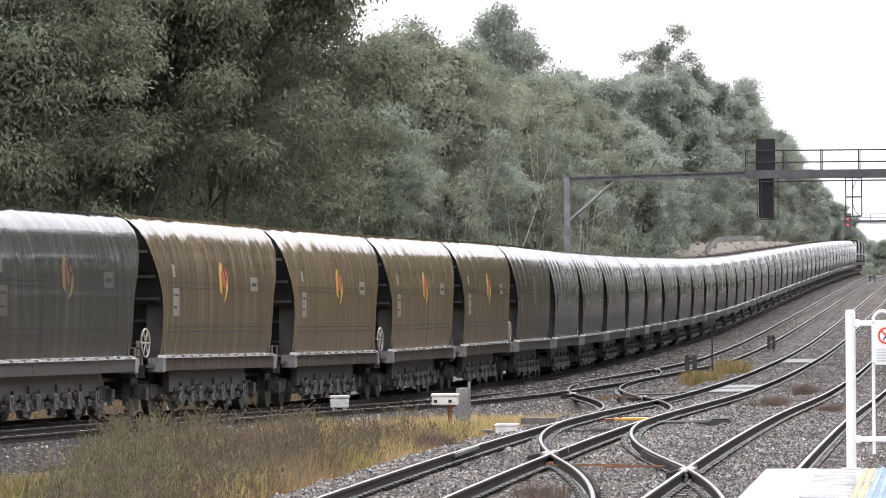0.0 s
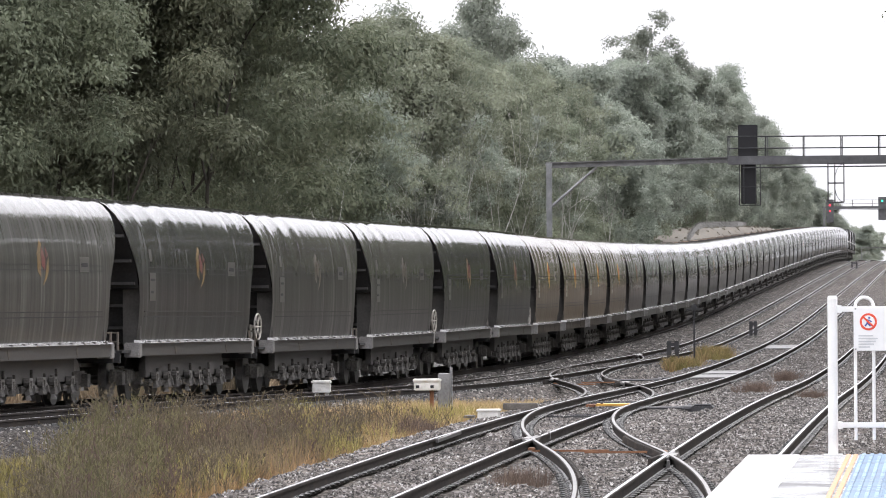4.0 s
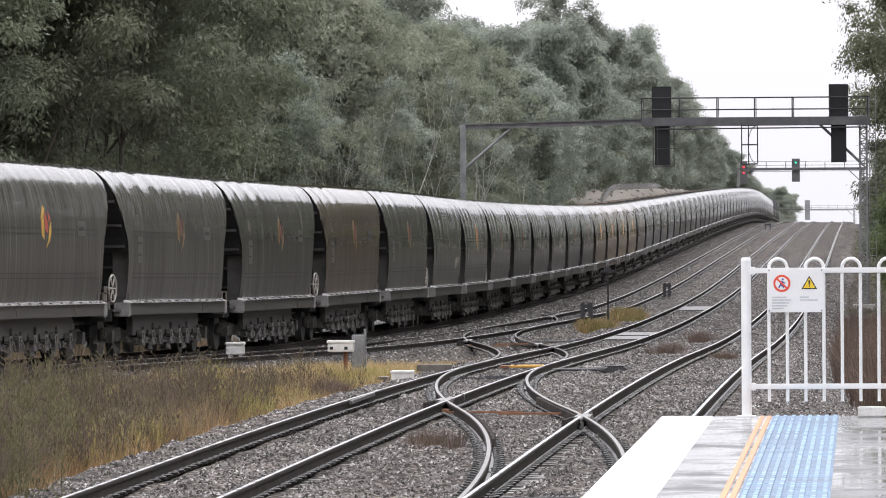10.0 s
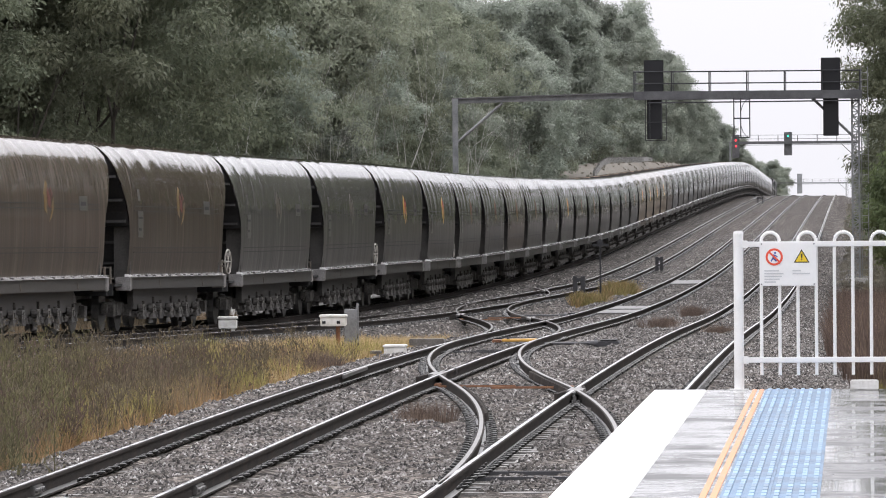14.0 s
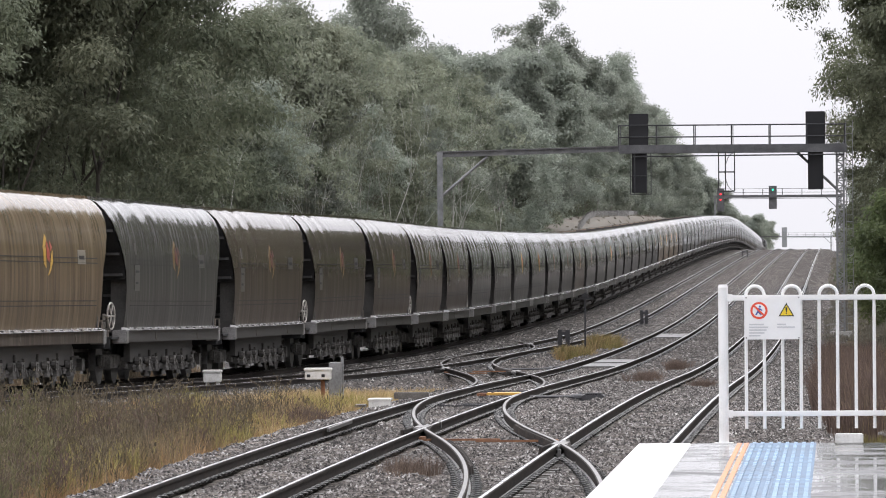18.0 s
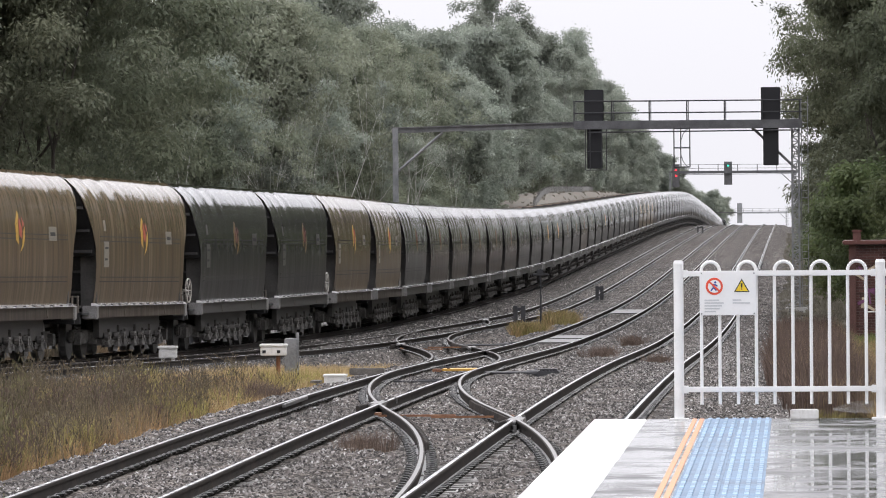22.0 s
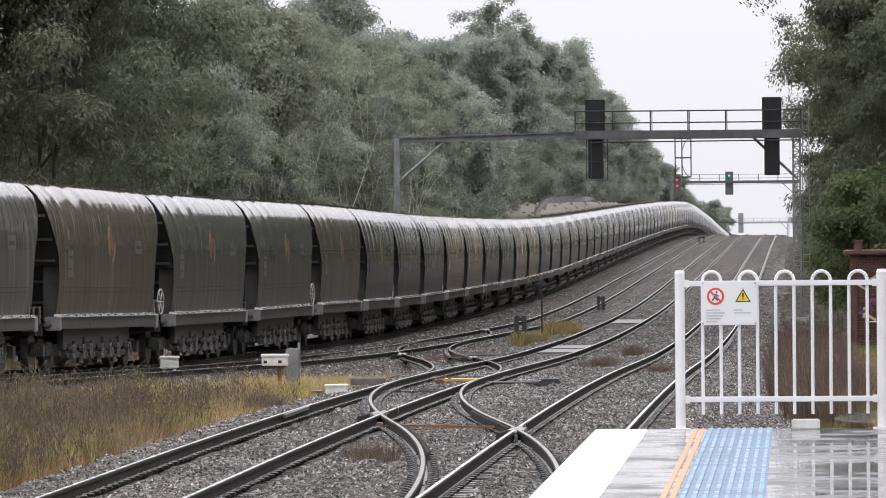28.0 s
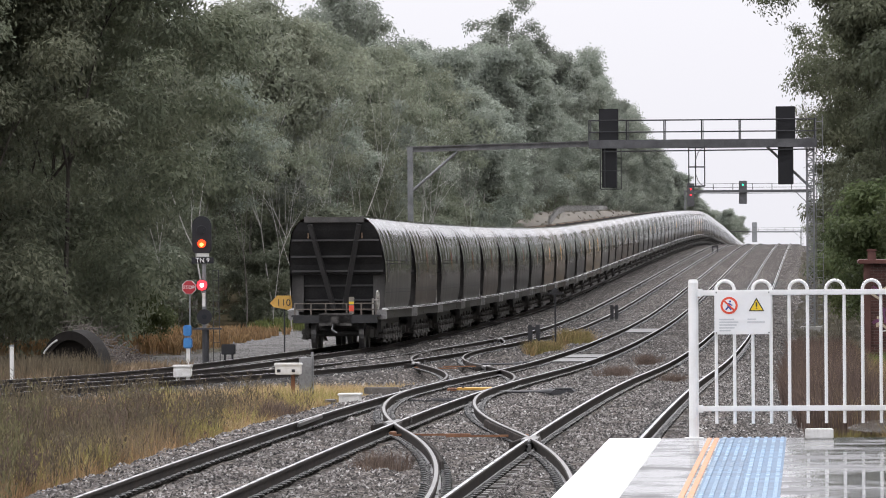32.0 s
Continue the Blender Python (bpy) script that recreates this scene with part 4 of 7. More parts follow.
for z in (3.78, 4.15):
    bm = bmesh.new()
    for k in range(9):
        a0, a1 = math.pi * k / 9, math.pi * (k + 1) / 9
        rod(bm, (0.15 * math.cos(a0), -0.2, z + 0.15 * math.sin(a0)), (0.15 * math.cos(a1), -0.2, z + 0.15 * math.sin(a1)), 0.012, 6)
    part("hood", bm, M["black"], hd)
part("bracket", B((-0.15, 0.2, -0.08, 0.02, 3.4, 3.5)), M["white_old"], sig)
pl = part("name_plate", B((-0.3, 0.34, -0.1, -0.08, 3.2, 3.38)), M["black"], sig)
words("TN 9", 0.19, 0.02, -0.105, 3.29, M["sign_white"], pl)
lo = part("lower_head", R(((0.0, -0.1, 2.57), (0.0, 0.05, 2.57), 0.17), sides=20), M["dark_steel"], sig)
part("red_light", R(((0.0, -0.11, 2.57), (0.0, -0.16, 2.57), 0.15), sides=20), M["red_lamp"], lo, "lit red lamp")
part("lamp_core", R(((0.0, -0.165, 2.57), (0.0, -0.17, 2.57), 0.06), sides=16), M["lamp_core"], lo)
part("drip", B((0.0, 0.09, -0.09, -0.05, 1.95, 2.35)), M["white_old"], sig)
part("disc", R(((0.06, -0.12, 1.65), (0.06, -0.06, 1.65), 0.22), sides=24), M["black"], sig, "round black shunt signal")
part("disc_lens", R(((0.06, -0.13, 1.65), (0.06, -0.16, 1.65), 0.07), sides=16), M["glass_dark"], sig)
part("step", B((-0.3, 0.55, -0.2, 0.15, 1.28, 1.33)), M["dark_steel"], sig)
part("lower_post", R(((0.08, 0, 0), (0.08, 0, 1.3), 0.1), sides=12), M["dark_steel"], sig)
part("ladder", R(((0.3, 0.1, 0.1), (0.3, 0.1, 3.0), 0.011), ((0.5, 0.1, 0.1), (0.46, 0.1, 3.0), 0.011), *[((0.3, 0.1, z), (0.48, 0.1, z), 0.008) for z in np.arange(0.3, 3.0, 0.3)], sides=6), M["dark_steel"], sig)
part("relay_box", B((0.55, 0.95, -0.15, 0.15, 0.55, 0.85), bevel=0.02), M["black"], sig)
part("relay_leg", B((0.62, 0.67, -0.1, 0.1, 0, 0.56), (0.84, 0.89, -0.1, 0.1, 0, 0.56)), M["black"], sig)

stp = root("stop_sign", "red octagonal stop sign on a slim post", "sign", -17.95, 179.6, gz)
part("post", R(((0.02, 0, 0), (0.02, 0, 2.6), 0.022)), M["steel"], stp)
octo = [(0.2 * math.cos(math.pi / 8 + k * math.pi / 4), 2.56 + 0.2 * math.sin(math.pi / 8 + k * math.pi / 4)) for k in range(8)]
op = flat("panel", octo, -0.03, M["stop_red"], stp, thick=0.01)
flat("white_rim", [(x * 1.07, 2.56 + (z - 2.56) * 1.07) for x, z in octo], -0.024, M["sign_white"], stp, thick=0.005)
words("STOP", 0.14, 0, -0.045, 2.56, M["sign_white"], op)
ph = root("phone_box", "blue lineside telephone boxes on a pale post", "phone box", -17.95, 179.2, gz)
part("post", R(((0, 0, 0), (0, 0, 0.95), 0.055), sides=10), M["white_old"], ph)
part("lower_box", B((-0.13, 0.12, -0.1, 0.1, 0.8, 1.11), bevel=0.03), M["phone_blue"], ph)
part("upper_box", B((-0.13, 0.1, -0.1, 0.1, 1.15, 1.47), bevel=0.03), M["phone_blue"], ph)

z0 = float(zp(190)) - 0.5
brd = root("speed_board", "yellow arrow-shaped speed board reading 110 on a thin pole", "sign", -16.35, 192, z0 + 0.08)
part("pole", R(((0.12, 0, 0), (0.12, 0, 2.28), 0.022)), M["dark_steel"], brd)
arrow = [(-0.22, 1.88), (0.42, 1.75), (0.42, 2.23), (-0.1, 2.23), (-0.22, 2.1), (-0.32, 1.99)]
flat("panel", arrow, -0.03, M["yellow"], brd, thick=0.012)
words("110", 0.3, 0.1, -0.046, 2.0, M["sign_black"], brd)

wp = root("white_post", "short weathered white marker post beside the coal line", "marker post", -18.1, 140.5, float(zp(140)) - 0.45)
part("post", R(((0, 0, 0), (0, 0, 1.15), 0.05), sides=10), M["white_old"], wp)
part("cap", R(((0, 0, 1.15), (0, 0, 1.19), 0.055), sides=10), M["steel"], wp)

z0 = float(zp(128)) - 0.55
wb = root("junction_box", "white metal junction box on a rusty post in dry grass", "junction box", -10.75, 128, z0)
part("post", R(((0.1, 0, 0), (0.1, 0, 0.75), 0.045), sides=10), M["rust"], wb)
part("case", B((-0.26, 0.27, -0.16, 0.16, 0.72, 0.9), bevel=0.015), M["white_old"], wb)
part("lid", B((-0.28, 0.29, -0.18, 0.18, 0.9, 0.96), bevel=0.015), M["white_old"], wb)
for x in (-0.18, 0.12):
    part("port", B((x - 0.035, x + 0.035, -0.168, -0.158, 0.77, 0.83)), M["black"], wb)
cab = root("equipment_cabinet", "grey galvanised lineside equipment cabinet", "cabinet", -10.5, 129.5, z0 + 0.04)
part("body", B((-0.13, 0.13, -0.2, 0.2, 0, 1.0), bevel=0.01), M["steel"], cab)
part("door", B((-0.115, 0.115, -0.215, -0.2, 0.06, 0.93), bevel=0.005), M["steel"], cab)
part("side_post", B((0.11, 0.16, -0.05, 0.05, 0, 1.12)), M["steel"], cab)
wc = root("junction_box", "chalky white junction box low beside the coal line", "junction box", -14.15, 140, float(zp(140)) - 0.13)
part("case", B((-0.2, 0.2, -0.16, 0.16, 0.12, 0.34), bevel=0.02), M["white_old"], wc)
part("lid", B((-0.22, 0.22, -0.18, 0.18, 0.34, 0.4), bevel=0.015), M["white_old"], wc)
part("leg", B((-0.15, -0.08, -0.1, 0.1, -0.3, 0.13), (0.08, 0.15, -0.1, 0.1, -0.3, 0.13)), M["white_old"], wc)

cb = root("concrete_pit", "pale concrete cable pit beside the second line", "cable pit", -8.35, 113, float(zp(113)) - 0.14)
part("base", B((-0.2, 0.18, -0.26, 0.26, -0.05, 0.12), bevel=0.008), M["white_old"], cb)
part("lid", B((-0.22, 0.2, -0.28, 0.28, 0.12, 0.16), bevel=0.008), M["white_old"], cb)
part("wing", B((-0.46, -0.27, -0.2, 0.25, 0, 0.05), bevel=0.01), M["timber"], cb)
tl = root("timber_baulk", "dark wet timber baulk lying in the ballast", "timber", -8.35, 121, float(zp(121)) - 0.13)
part("baulk", B((-0.32, 0.36, -0.13, 0.13, 0, 0.13), bevel=0.012), M["timber"], tl)
dp = root("points_cover", "yellow and rusty points cover plate between the rails", "points cover", -6.6, 124, float(zp(124)) - 0.13)
part("plate", B((-0.42, 0.42, -0.3, 0.3, 0.02, 0.07), bevel=0.01), M["yellow"], dp)
part("end_plate", B((-0.62, -0.44, -0.25, 0.25, 0.0, 0.06), bevel=0.01), M["rust"], dp)
for x in (-0.3, 0.3):
    part("bolt", R(((x, -0.2, 0.07), (x, -0.2, 0.09), 0.03)), M["dark_steel"], dp)
for yy0, xx0, sd in ((122, -4.9, 1), (176, -8.0, 1)):
    pm = root("points_machine", "low black points machine with rods beside the rail", "points machine", xx0, yy0, float(zp(yy0)) - 0.18, group="points machines")
    part("case", B((-0.14, 0.3, -0.4, 0.4, -0.03, 0.1), bevel=0.02), M["dark_steel"], pm)
    part("lid", B((-0.1, 0.26, -0.3, 0.3, 0.1, 0.13), bevel=0.015), M["black"], pm)
    part("motor", R(((-0.35, -0.1, 0.04), (-0.1, -0.1, 0.04), 0.07), sides=12), M["dark_steel"], pm)
    part("rod", R(((-1.6, 0.1, 0.06), (-0.3, 0.1, 0.06), 0.025)), M["dark_steel"], pm)
    part("rod", R(((-1.6, -0.2, 0.06), (-0.3, -0.2, 0.06), 0.025)), M["dark_steel"], pm)
    for x in (-0.2, 0.2):
        part("knob", R(((x, 0.52, 0.1), (x, 0.56, 0.1), 0.035)), M["steel"], pm)

z0 = float(zp(222)) - 0.45
po = root("marker_pole", "thin dark pole with a small box on top", "pole", -9.05, 222, z0)
part("pole", R(((0, 0, 0), (0, 0, 2.35), 0.035)), M["dark_steel"], po)
part("crossbar", B((-0.28, 0.3, -0.04, 0.04, 2.12, 2.18)), M["dark_steel"], po)
part("box", B((-0.1, 0.1, -0.06, 0.06, 2.18, 2.32), bevel=0.02), M["dark_steel"], po)
for nm, xx0, yy0, h, w in (("post_pair", -9.95, 225, 0.95, 0.14), ("post_pair", -9.1, 291, 0.95, 0.11), ("post_pair", -9.6, 640, 0.9, 0.25)):
    pp = root(nm, "pair of stubby dark timber posts with a crosspiece", "posts", xx0, yy0, float(zp(yy0)) - 0.5, group="post pairs")
    for s in (-1, 1):
        part("post", B((s * w - 0.08, s * w + 0.08, -0.08, 0.08, 0, h + 0.1), bevel=0.01), M["dark_steel"], pp)
    part("crosspiece", B((-w - 0.02, w + 0.02, -0.06, 0.06, h - 0.1, h + 0.03), bevel=0.01), M["dark_steel"], pp)

# drain culvert mouth under the near trees
cv = root("culvert", "dark concrete culvert headwall arch in the verge", "culvert", -18.75, 157, float(zp(158)) - 0.2)
bm = bmesh.new()
out_, in_ = [], []
for k in range(17):
    a = math.pi * k / 16
    out_.append((0.8 * math.cos(a), 0.95 * math.sin(a) + 0.1))
    in_.append((0.62 * math.cos(a), 0.75 * math.sin(a) + 0.1))
v = [(x, y, z) for y in (0, 2.5) for x, z in out_] + [(x, y, z) for y in (0, 2.5) for x, z in in_]
f = []
for k in range(16):
    f += [(k, k + 1, 17 + k + 1, 17 + k), (34 + k, 51 + k, 51 + k + 1, 34 + k + 1), (k, 34 + k, 34 + k + 1, k + 1)]
mesh_ob("arch", [(x * 1.0, y, z * 1.15) for x, y, z in v], f, M["end_dark"], cv)
part("headwall", B((-1.0, 1.0, 0.3, 0.6, -0.7, 0.2)), M["stained_concrete"], cv)
# near-black sheet across the mouth, standing for the shade inside
mesh_ob("mouth_shade", [(x, 0.25, z * 1.15) for x, z in in_], [tuple(range(17))], M["end_dark"], cv)
# highlight on the upper left edge, built as a short pale rod
part("rim_highlight", R(*[((out_[k][0], -0.02, out_[k][1]), (out_[k + 1][0], -0.02, out_[k + 1][1]), 0.025) for k in range(10, 13)]), M["concrete"], cv)

# brick hut with graffiti beyond the platform
hx, hy = 1.75, 190.0
hz = float(land(np.array(4.0), np.array(hy)))
hut = root("brick_hut", "dark red brick lineside hut with graffiti and a red metal roof", "hut", hx, hy, hz)
part("wall", B((0.03, 5.0, 0.03, 4.0, -0.2, 2.95)), M["mortar"], hut)
rows_n, cols = 35, 8
bme = bpy.data.meshes.new("brick")
B((0, 0.228, 0, 0.05, 0, 0.074), bevel=0.004).to_mesh(bme)
bme.materials.append(M["brick_red"])
for r in range(rows_n):
    for c in range(cols):
        ob = new("brick", bme)
        ob.parent, ob.location = hut, (0.0 + 0.238 * c + (0.119 if r % 2 else 0), -0.012, 0.02 + 0.0835 * r)
part("corner_pier", B((-0.08, 0.14, -0.06, 0.16, -0.1, 3.0)), M["brick_red"], hut)
part("roof", B((-0.25, 5.3, -0.3, 4.3, 2.97, 3.1), bevel=0.03), M["red_roof"], hut)
part("chimney", B((0.05, 0.3, 0.2, 0.5, 3.08, 3.35), bevel=0.02), M["brick_red"], hut)
part("chimney_cap", B((0.02, 0.33, 0.17, 0.53, 3.35, 3.42), bevel=0.02), M["red_roof"], hut)
random.seed(5)
for k in range(26):
    cx, cz = random.uniform(0.25, 2.0), random.uniform(1.0, 2.3)
    m = M[random.choice(["graffiti_a", "graffiti_a", "graffiti_b", "graffiti_c"])]
    aa = random.uniform(0, 3.14)
    l = random.uniform(0.12, 0.3)
    flat("graffiti", stroke((cx - l * math.cos(aa), cz - l * math.sin(aa)), (cx + l * math.cos(aa), cz + l * math.sin(aa)), random.uniform(0.04, 0.11)), -0.018 - 0.0012 * k, m, hut)
part("pipe", R(((0.45, -0.1, 0.1), (0.45, -0.1, 0.95), 0.025), ((0.45, -0.1, 0.92), (2.3, -0.1, 0.92), 0.02)), M["white_old"], hut)
pd = mesh_ob("puddle", [(1.35 + 0.75 * math.cos(a) + 0.1 * math.sin(3 * a), 94 + 3.5 * math.sin(a), -0.22) for a in np.linspace(0, 2 * math.pi, 24)[:-1]], [tuple(range(23))], M["puddle"])
tagged(pd, "shallow rain puddle on the verge", "puddle", kind="structure")


# ---------------------------------------------------------------- plants
def quads_mesh(name, v, mat, parent=None, tri=False):
    k = 3 if tri else 4
    n = len(v) // k
    me = bpy.data.meshes.new(name)
    me.vertices.add(len(v))
    me.vertices.foreach_set("co", np.asarray(v, np.float32).ravel())
    me.loops.add(n * k)
    me.loops.foreach_set("vertex_index", np.arange(n * k, dtype=np.int32))
    me.polygons.add(n)
    me.polygons.foreach_set("loop_start", np.arange(0, n * k, k, dtype=np.int32))
    me.polygons.foreach_set("loop_total", np.full(n, k, np.int32))
    me.update(calc_edges=True)
    me.materials.append(mat)
    return me


def leaf_quads(rng, c, r, n, size, hang, bunch=7):
    """n hanging leaves in small bunches over the upper shell of an ellipsoid of centre c and radii r."""
    k = max(3, n // bunch)
    d = rng.normal(size=(k, 3))
    d[:, 2] = np.where(rng.uniform(size=k) < 0.7, np.abs(d[:, 2]), d[:, 2])
    d /= np.linalg.norm(d, axis=1)[:, None]
    p = c + d * r * (0.3 + 0.95 * rng.uniform(0, 1, (k, 1)) ** 0.7)
    way = np.array([0, 0, -hang * 1.5]) + d * 0.3 + rng.normal(size=(k, 3)) * 0.45
    face = d + np.array([0, 0, 0.3]) + rng.normal(size=(k, 3)) * 0.25
    d, p, way, face = (np.repeat(q, bunch, 0) for q in (d, p, way, face))
    n = k * bunch
    p = p + rng.normal(size=(n, 3)) * size * np.array([0.8, 0.8, 0.6])
    nm = face + rng.normal(size=(n, 3)) * 0.6
    nm /= np.linalg.norm(nm, axis=1)[:, None]
    dr = way + rng.normal(size=(n, 3)) * 0.5
    dr -= nm * (dr * nm).sum(1)[:, None]
    dr /= np.linalg.norm(dr, axis=1)[:, None]
    s = np.cross(dr, nm)
    L = size * rng.uniform(0.55, 1.35, (n, 1))
    W = L * rng.uniform(0.12, 0.24, (n, 1))
    q = np.stack([p, p + dr * L * 0.45 + s * W, p + dr * L, p + dr * L * 0.45 - s * W], 1)
    return q.reshape(-1, 3)


def limb(rng, bm, p, d, length, r, depth, tips, wander=0.16, fan=0.62):
    """A bent limb that forks on and on; the ends of the last forks are put into tips."""
    sides = 7 if depth > 2 else 5 if depth else 4
    for k in range(3):
        d = (d + Vector((rng.normal() * wander, rng.normal() * wander, 0.07))).normalized()
        q = p + d * (length / 3)
        rod(bm, p, q, r, sides, r * 0.86)
        p, r = q, r * 0.86
        if k == 1 and depth < 3:
            tips.append(p.copy())
    if depth == 0:
        tips.append(p.copy())
        return
    turn = rng.uniform(0, 6.28)
    forks = 2 + int(rng.uniform() < 0.45)
    for b in range(forks):
        a = turn + 6.28 * b / forks + rng.uniform(-0.5, 0.5)
        side = d.orthogonal().normalized()
        side = Matrix.Rotation(a, 3, d) @ side
        tilt = fan * rng.uniform(0.45, 1.2)
        limb(rng, bm, p, (d * math.cos(tilt) + side * math.sin(tilt)).normalized(), length * rng.uniform(0.6, 0.84), r * 0.7, depth - 1, tips, wander, fan)


def tree_kind(seed, height, spread, low, clumps, leaves, size, hang, leaf, bark, lean=0.0, stout=0.013, tuft=1.0, depth=4, fan=0.62, wander=0.18):
    """A gum tree: forked bending trunk and limbs, crown of many separate leafy boughs."""
    rng = np.random.default_rng(seed)
    bm = bmesh.new()
    tips = []
    limb(rng, bm, Vector((0, 0, -0.6)), Vector((lean, 0, 1)).normalized(), height / 2.75, height * stout, depth, tips, wander, fan)
    ztop = max(q.z for q in tips)
    wide = max(max(abs(q.x), abs(q.y)) for q in tips)
    fit = Matrix.Diagonal((spread * 0.85 / wide, spread * 0.85 / wide, height * 0.95 / ztop, 1))
    bmesh.ops.transform(bm, matrix=fit, verts=bm.verts)
    tips = [fit @ q for q in tips]
    trunk = bpy.data.meshes.new("trunk")
    bm.to_mesh(trunk)
    bm.free()
    trunk.materials.append(bark)
    order = rng.permutation(len(tips))
    vs = []
    for k in range(clumps):
        if k < len(tips) and k < clumps * 0.7:
            c = np.array(tips[order[k]])
        else:
            zz = rng.uniform(low, 0.85) * height
            w = spread * (0.6 + 0.4 * math.sin(math.pi * min(1, max(0, (zz / height - low) / (1 - low)))))
            a2, rad = rng.uniform(0, 6.28), w * math.sqrt(rng.uniform(0.3, 1))
            c = np.array((math.cos(a2) * rad + lean * zz, math.sin(a2) * rad, zz))
        if c[2] < low * height:
            continue
        g = rng.uniform(0.11, 0.29)
        r = np.array((rng.uniform(0.8, 1.25), rng.uniform(0.8, 1.25), rng.uniform(0.55, 0.95))) * spread * tuft * g
        vs.append(leaf_quads(rng, c, r, int(leaves * (g / 0.2) ** 1.7), size, hang))
    crown = quads_mesh("crown", np.concatenate(vs), leaf)
    return trunk, crown


def plant(kind, x, y, scale, turn, name, label, category, group, sz=None):
    z = float(land(np.array(float(x)), np.array(float(y))))
    rt = root(name, label, category, 0, 0, 0, group)
    rt.matrix_world = Matrix.Translation((x, y, z)) @ Matrix.Rotation(turn, 4, "Z") @ Matrix.Diagonal((scale, scale, sz or scale, 1))
    for nm, me in zip(("trunk", "crown"), kind):
        ob = new(nm, me)
        ob.parent = rt
    return rt


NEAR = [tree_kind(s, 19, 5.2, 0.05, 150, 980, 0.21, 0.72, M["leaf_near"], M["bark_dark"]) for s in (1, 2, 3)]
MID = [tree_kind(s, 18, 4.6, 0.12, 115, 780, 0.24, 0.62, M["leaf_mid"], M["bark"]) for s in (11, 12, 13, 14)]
FAR = [tree_kind(s, 20, 5.0, 0.10, 110, 560, 0.36, 0.55, M["leaf_hazed"], M["bark"]) for s in (21, 22, 23)]
THIN = [tree_kind(s, 20, 4.2, 0.45, 70, 230, 0.28, 0.6, M["leaf_hazed"], M["bark"], stout=0.0085, tuft=0.75) for s in (31, 32)]
RIGHT = [tree_kind(s, 17, 4.6, 0.16, 115, 620, 0.28, 0.75, M["leaf_shade"], M["bark_dark"]) for s in (41, 42)]
UNSEEN_TALL = [tree_kind(s, 30, 5.2, 0.03, 170, 620, 0.3, 0.75, M["leaf_shade"], M["bark_dark"]) for s in (44, 45)]
BUSH = [tree_kind(s, 4.5, 2.4, 0.02, 50, 340, 0.2, 0.45, M["leaf_bush"], M["bark_dark"], depth=3) for s in (51, 52)]
SCRUB = [tree_kind(s, 6.0, 2.8, 0.02, 52, 330, 0.25, 0.5, M["leaf_mid"], M["bark"], depth=3) for s in (61, 62)]
rng = np.random.default_rng(77)
near_words = "tall dark green gum tree with drooping foliage near the coal line"
for x, y in ((-25.6, 214), (-28.5, 206), (-31, 212), (-27.0, 226), (-29.5, 222), (-34, 222), (-37, 208), (-41, 216), (-30.5, 238), (-34, 238), (-39, 234), (-45, 226), (-30, 196), (-38, 194), (-45, 200)):
    plant(NEAR[int(rng.integers(3))], x, y, rng.uniform(0.95, 1.25), rng.uniform(0, 6.28), "gum_tree", near_words, "tree", "near gum trees")
mid_words = "grey-green gum tree with pale trunk in the railway forest"
for y in np.arange(262, 470, 6.5):
    for off in (0, 8, 17):
        x = -27.5 - off - rng.uniform(0, 6) - (3 if y < 300 else 0)
        k = MID[int(rng.integers(4))]
        plant(k, x, y + rng.uniform(-3, 3), rng.uniform(0.74, 0.98) * (0.97 if y > 370 else 1.0), rng.uniform(0, 6.28), "gum_tree", mid_words, "tree", "forest gum trees")
far_words = "grey-green gum tree in the distant forest, haze painted into its leaves"
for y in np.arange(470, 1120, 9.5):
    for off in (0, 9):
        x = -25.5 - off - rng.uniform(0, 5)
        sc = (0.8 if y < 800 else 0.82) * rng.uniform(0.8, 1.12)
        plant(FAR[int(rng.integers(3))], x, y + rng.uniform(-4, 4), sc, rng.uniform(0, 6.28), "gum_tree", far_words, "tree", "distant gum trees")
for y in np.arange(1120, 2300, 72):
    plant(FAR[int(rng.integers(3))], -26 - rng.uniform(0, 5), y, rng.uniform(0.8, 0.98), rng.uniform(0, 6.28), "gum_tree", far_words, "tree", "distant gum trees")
for x, y, sc in ((-36, 470, 1.12), (-33, 445, 1.14), (-31, 640, 1.16), (-37, 420, 1.05)):
    plant(THIN[int(rng.integers(2))], x, y, sc, rng.uniform(0, 6.28), "gum_tree", "thin-crowned gum tree standing above the forest line", "tree", "emergent gum trees")
for x, y, sc in ((-27.2, 300, 0.62), (-27, 316, 0.66), (-26, 346, 0.6), (-25.5, 372, 0.62), (-25, 404, 0.6)):
    plant(THIN[int(rng.integers(2))], x, y, sc, rng.uniform(0, 6.28), "gum_tree", "bare-stemmed young gum with white branches", "tree", "young white gums")
BARE = [tree_kind(s, 14, 3.4, 0.62, 12, 150, 0.24, 0.6, M["leaf_mid"], M["bark_white"], stout=0.0095, fan=0.55, wander=0.32) for s in (81, 82, 83)]
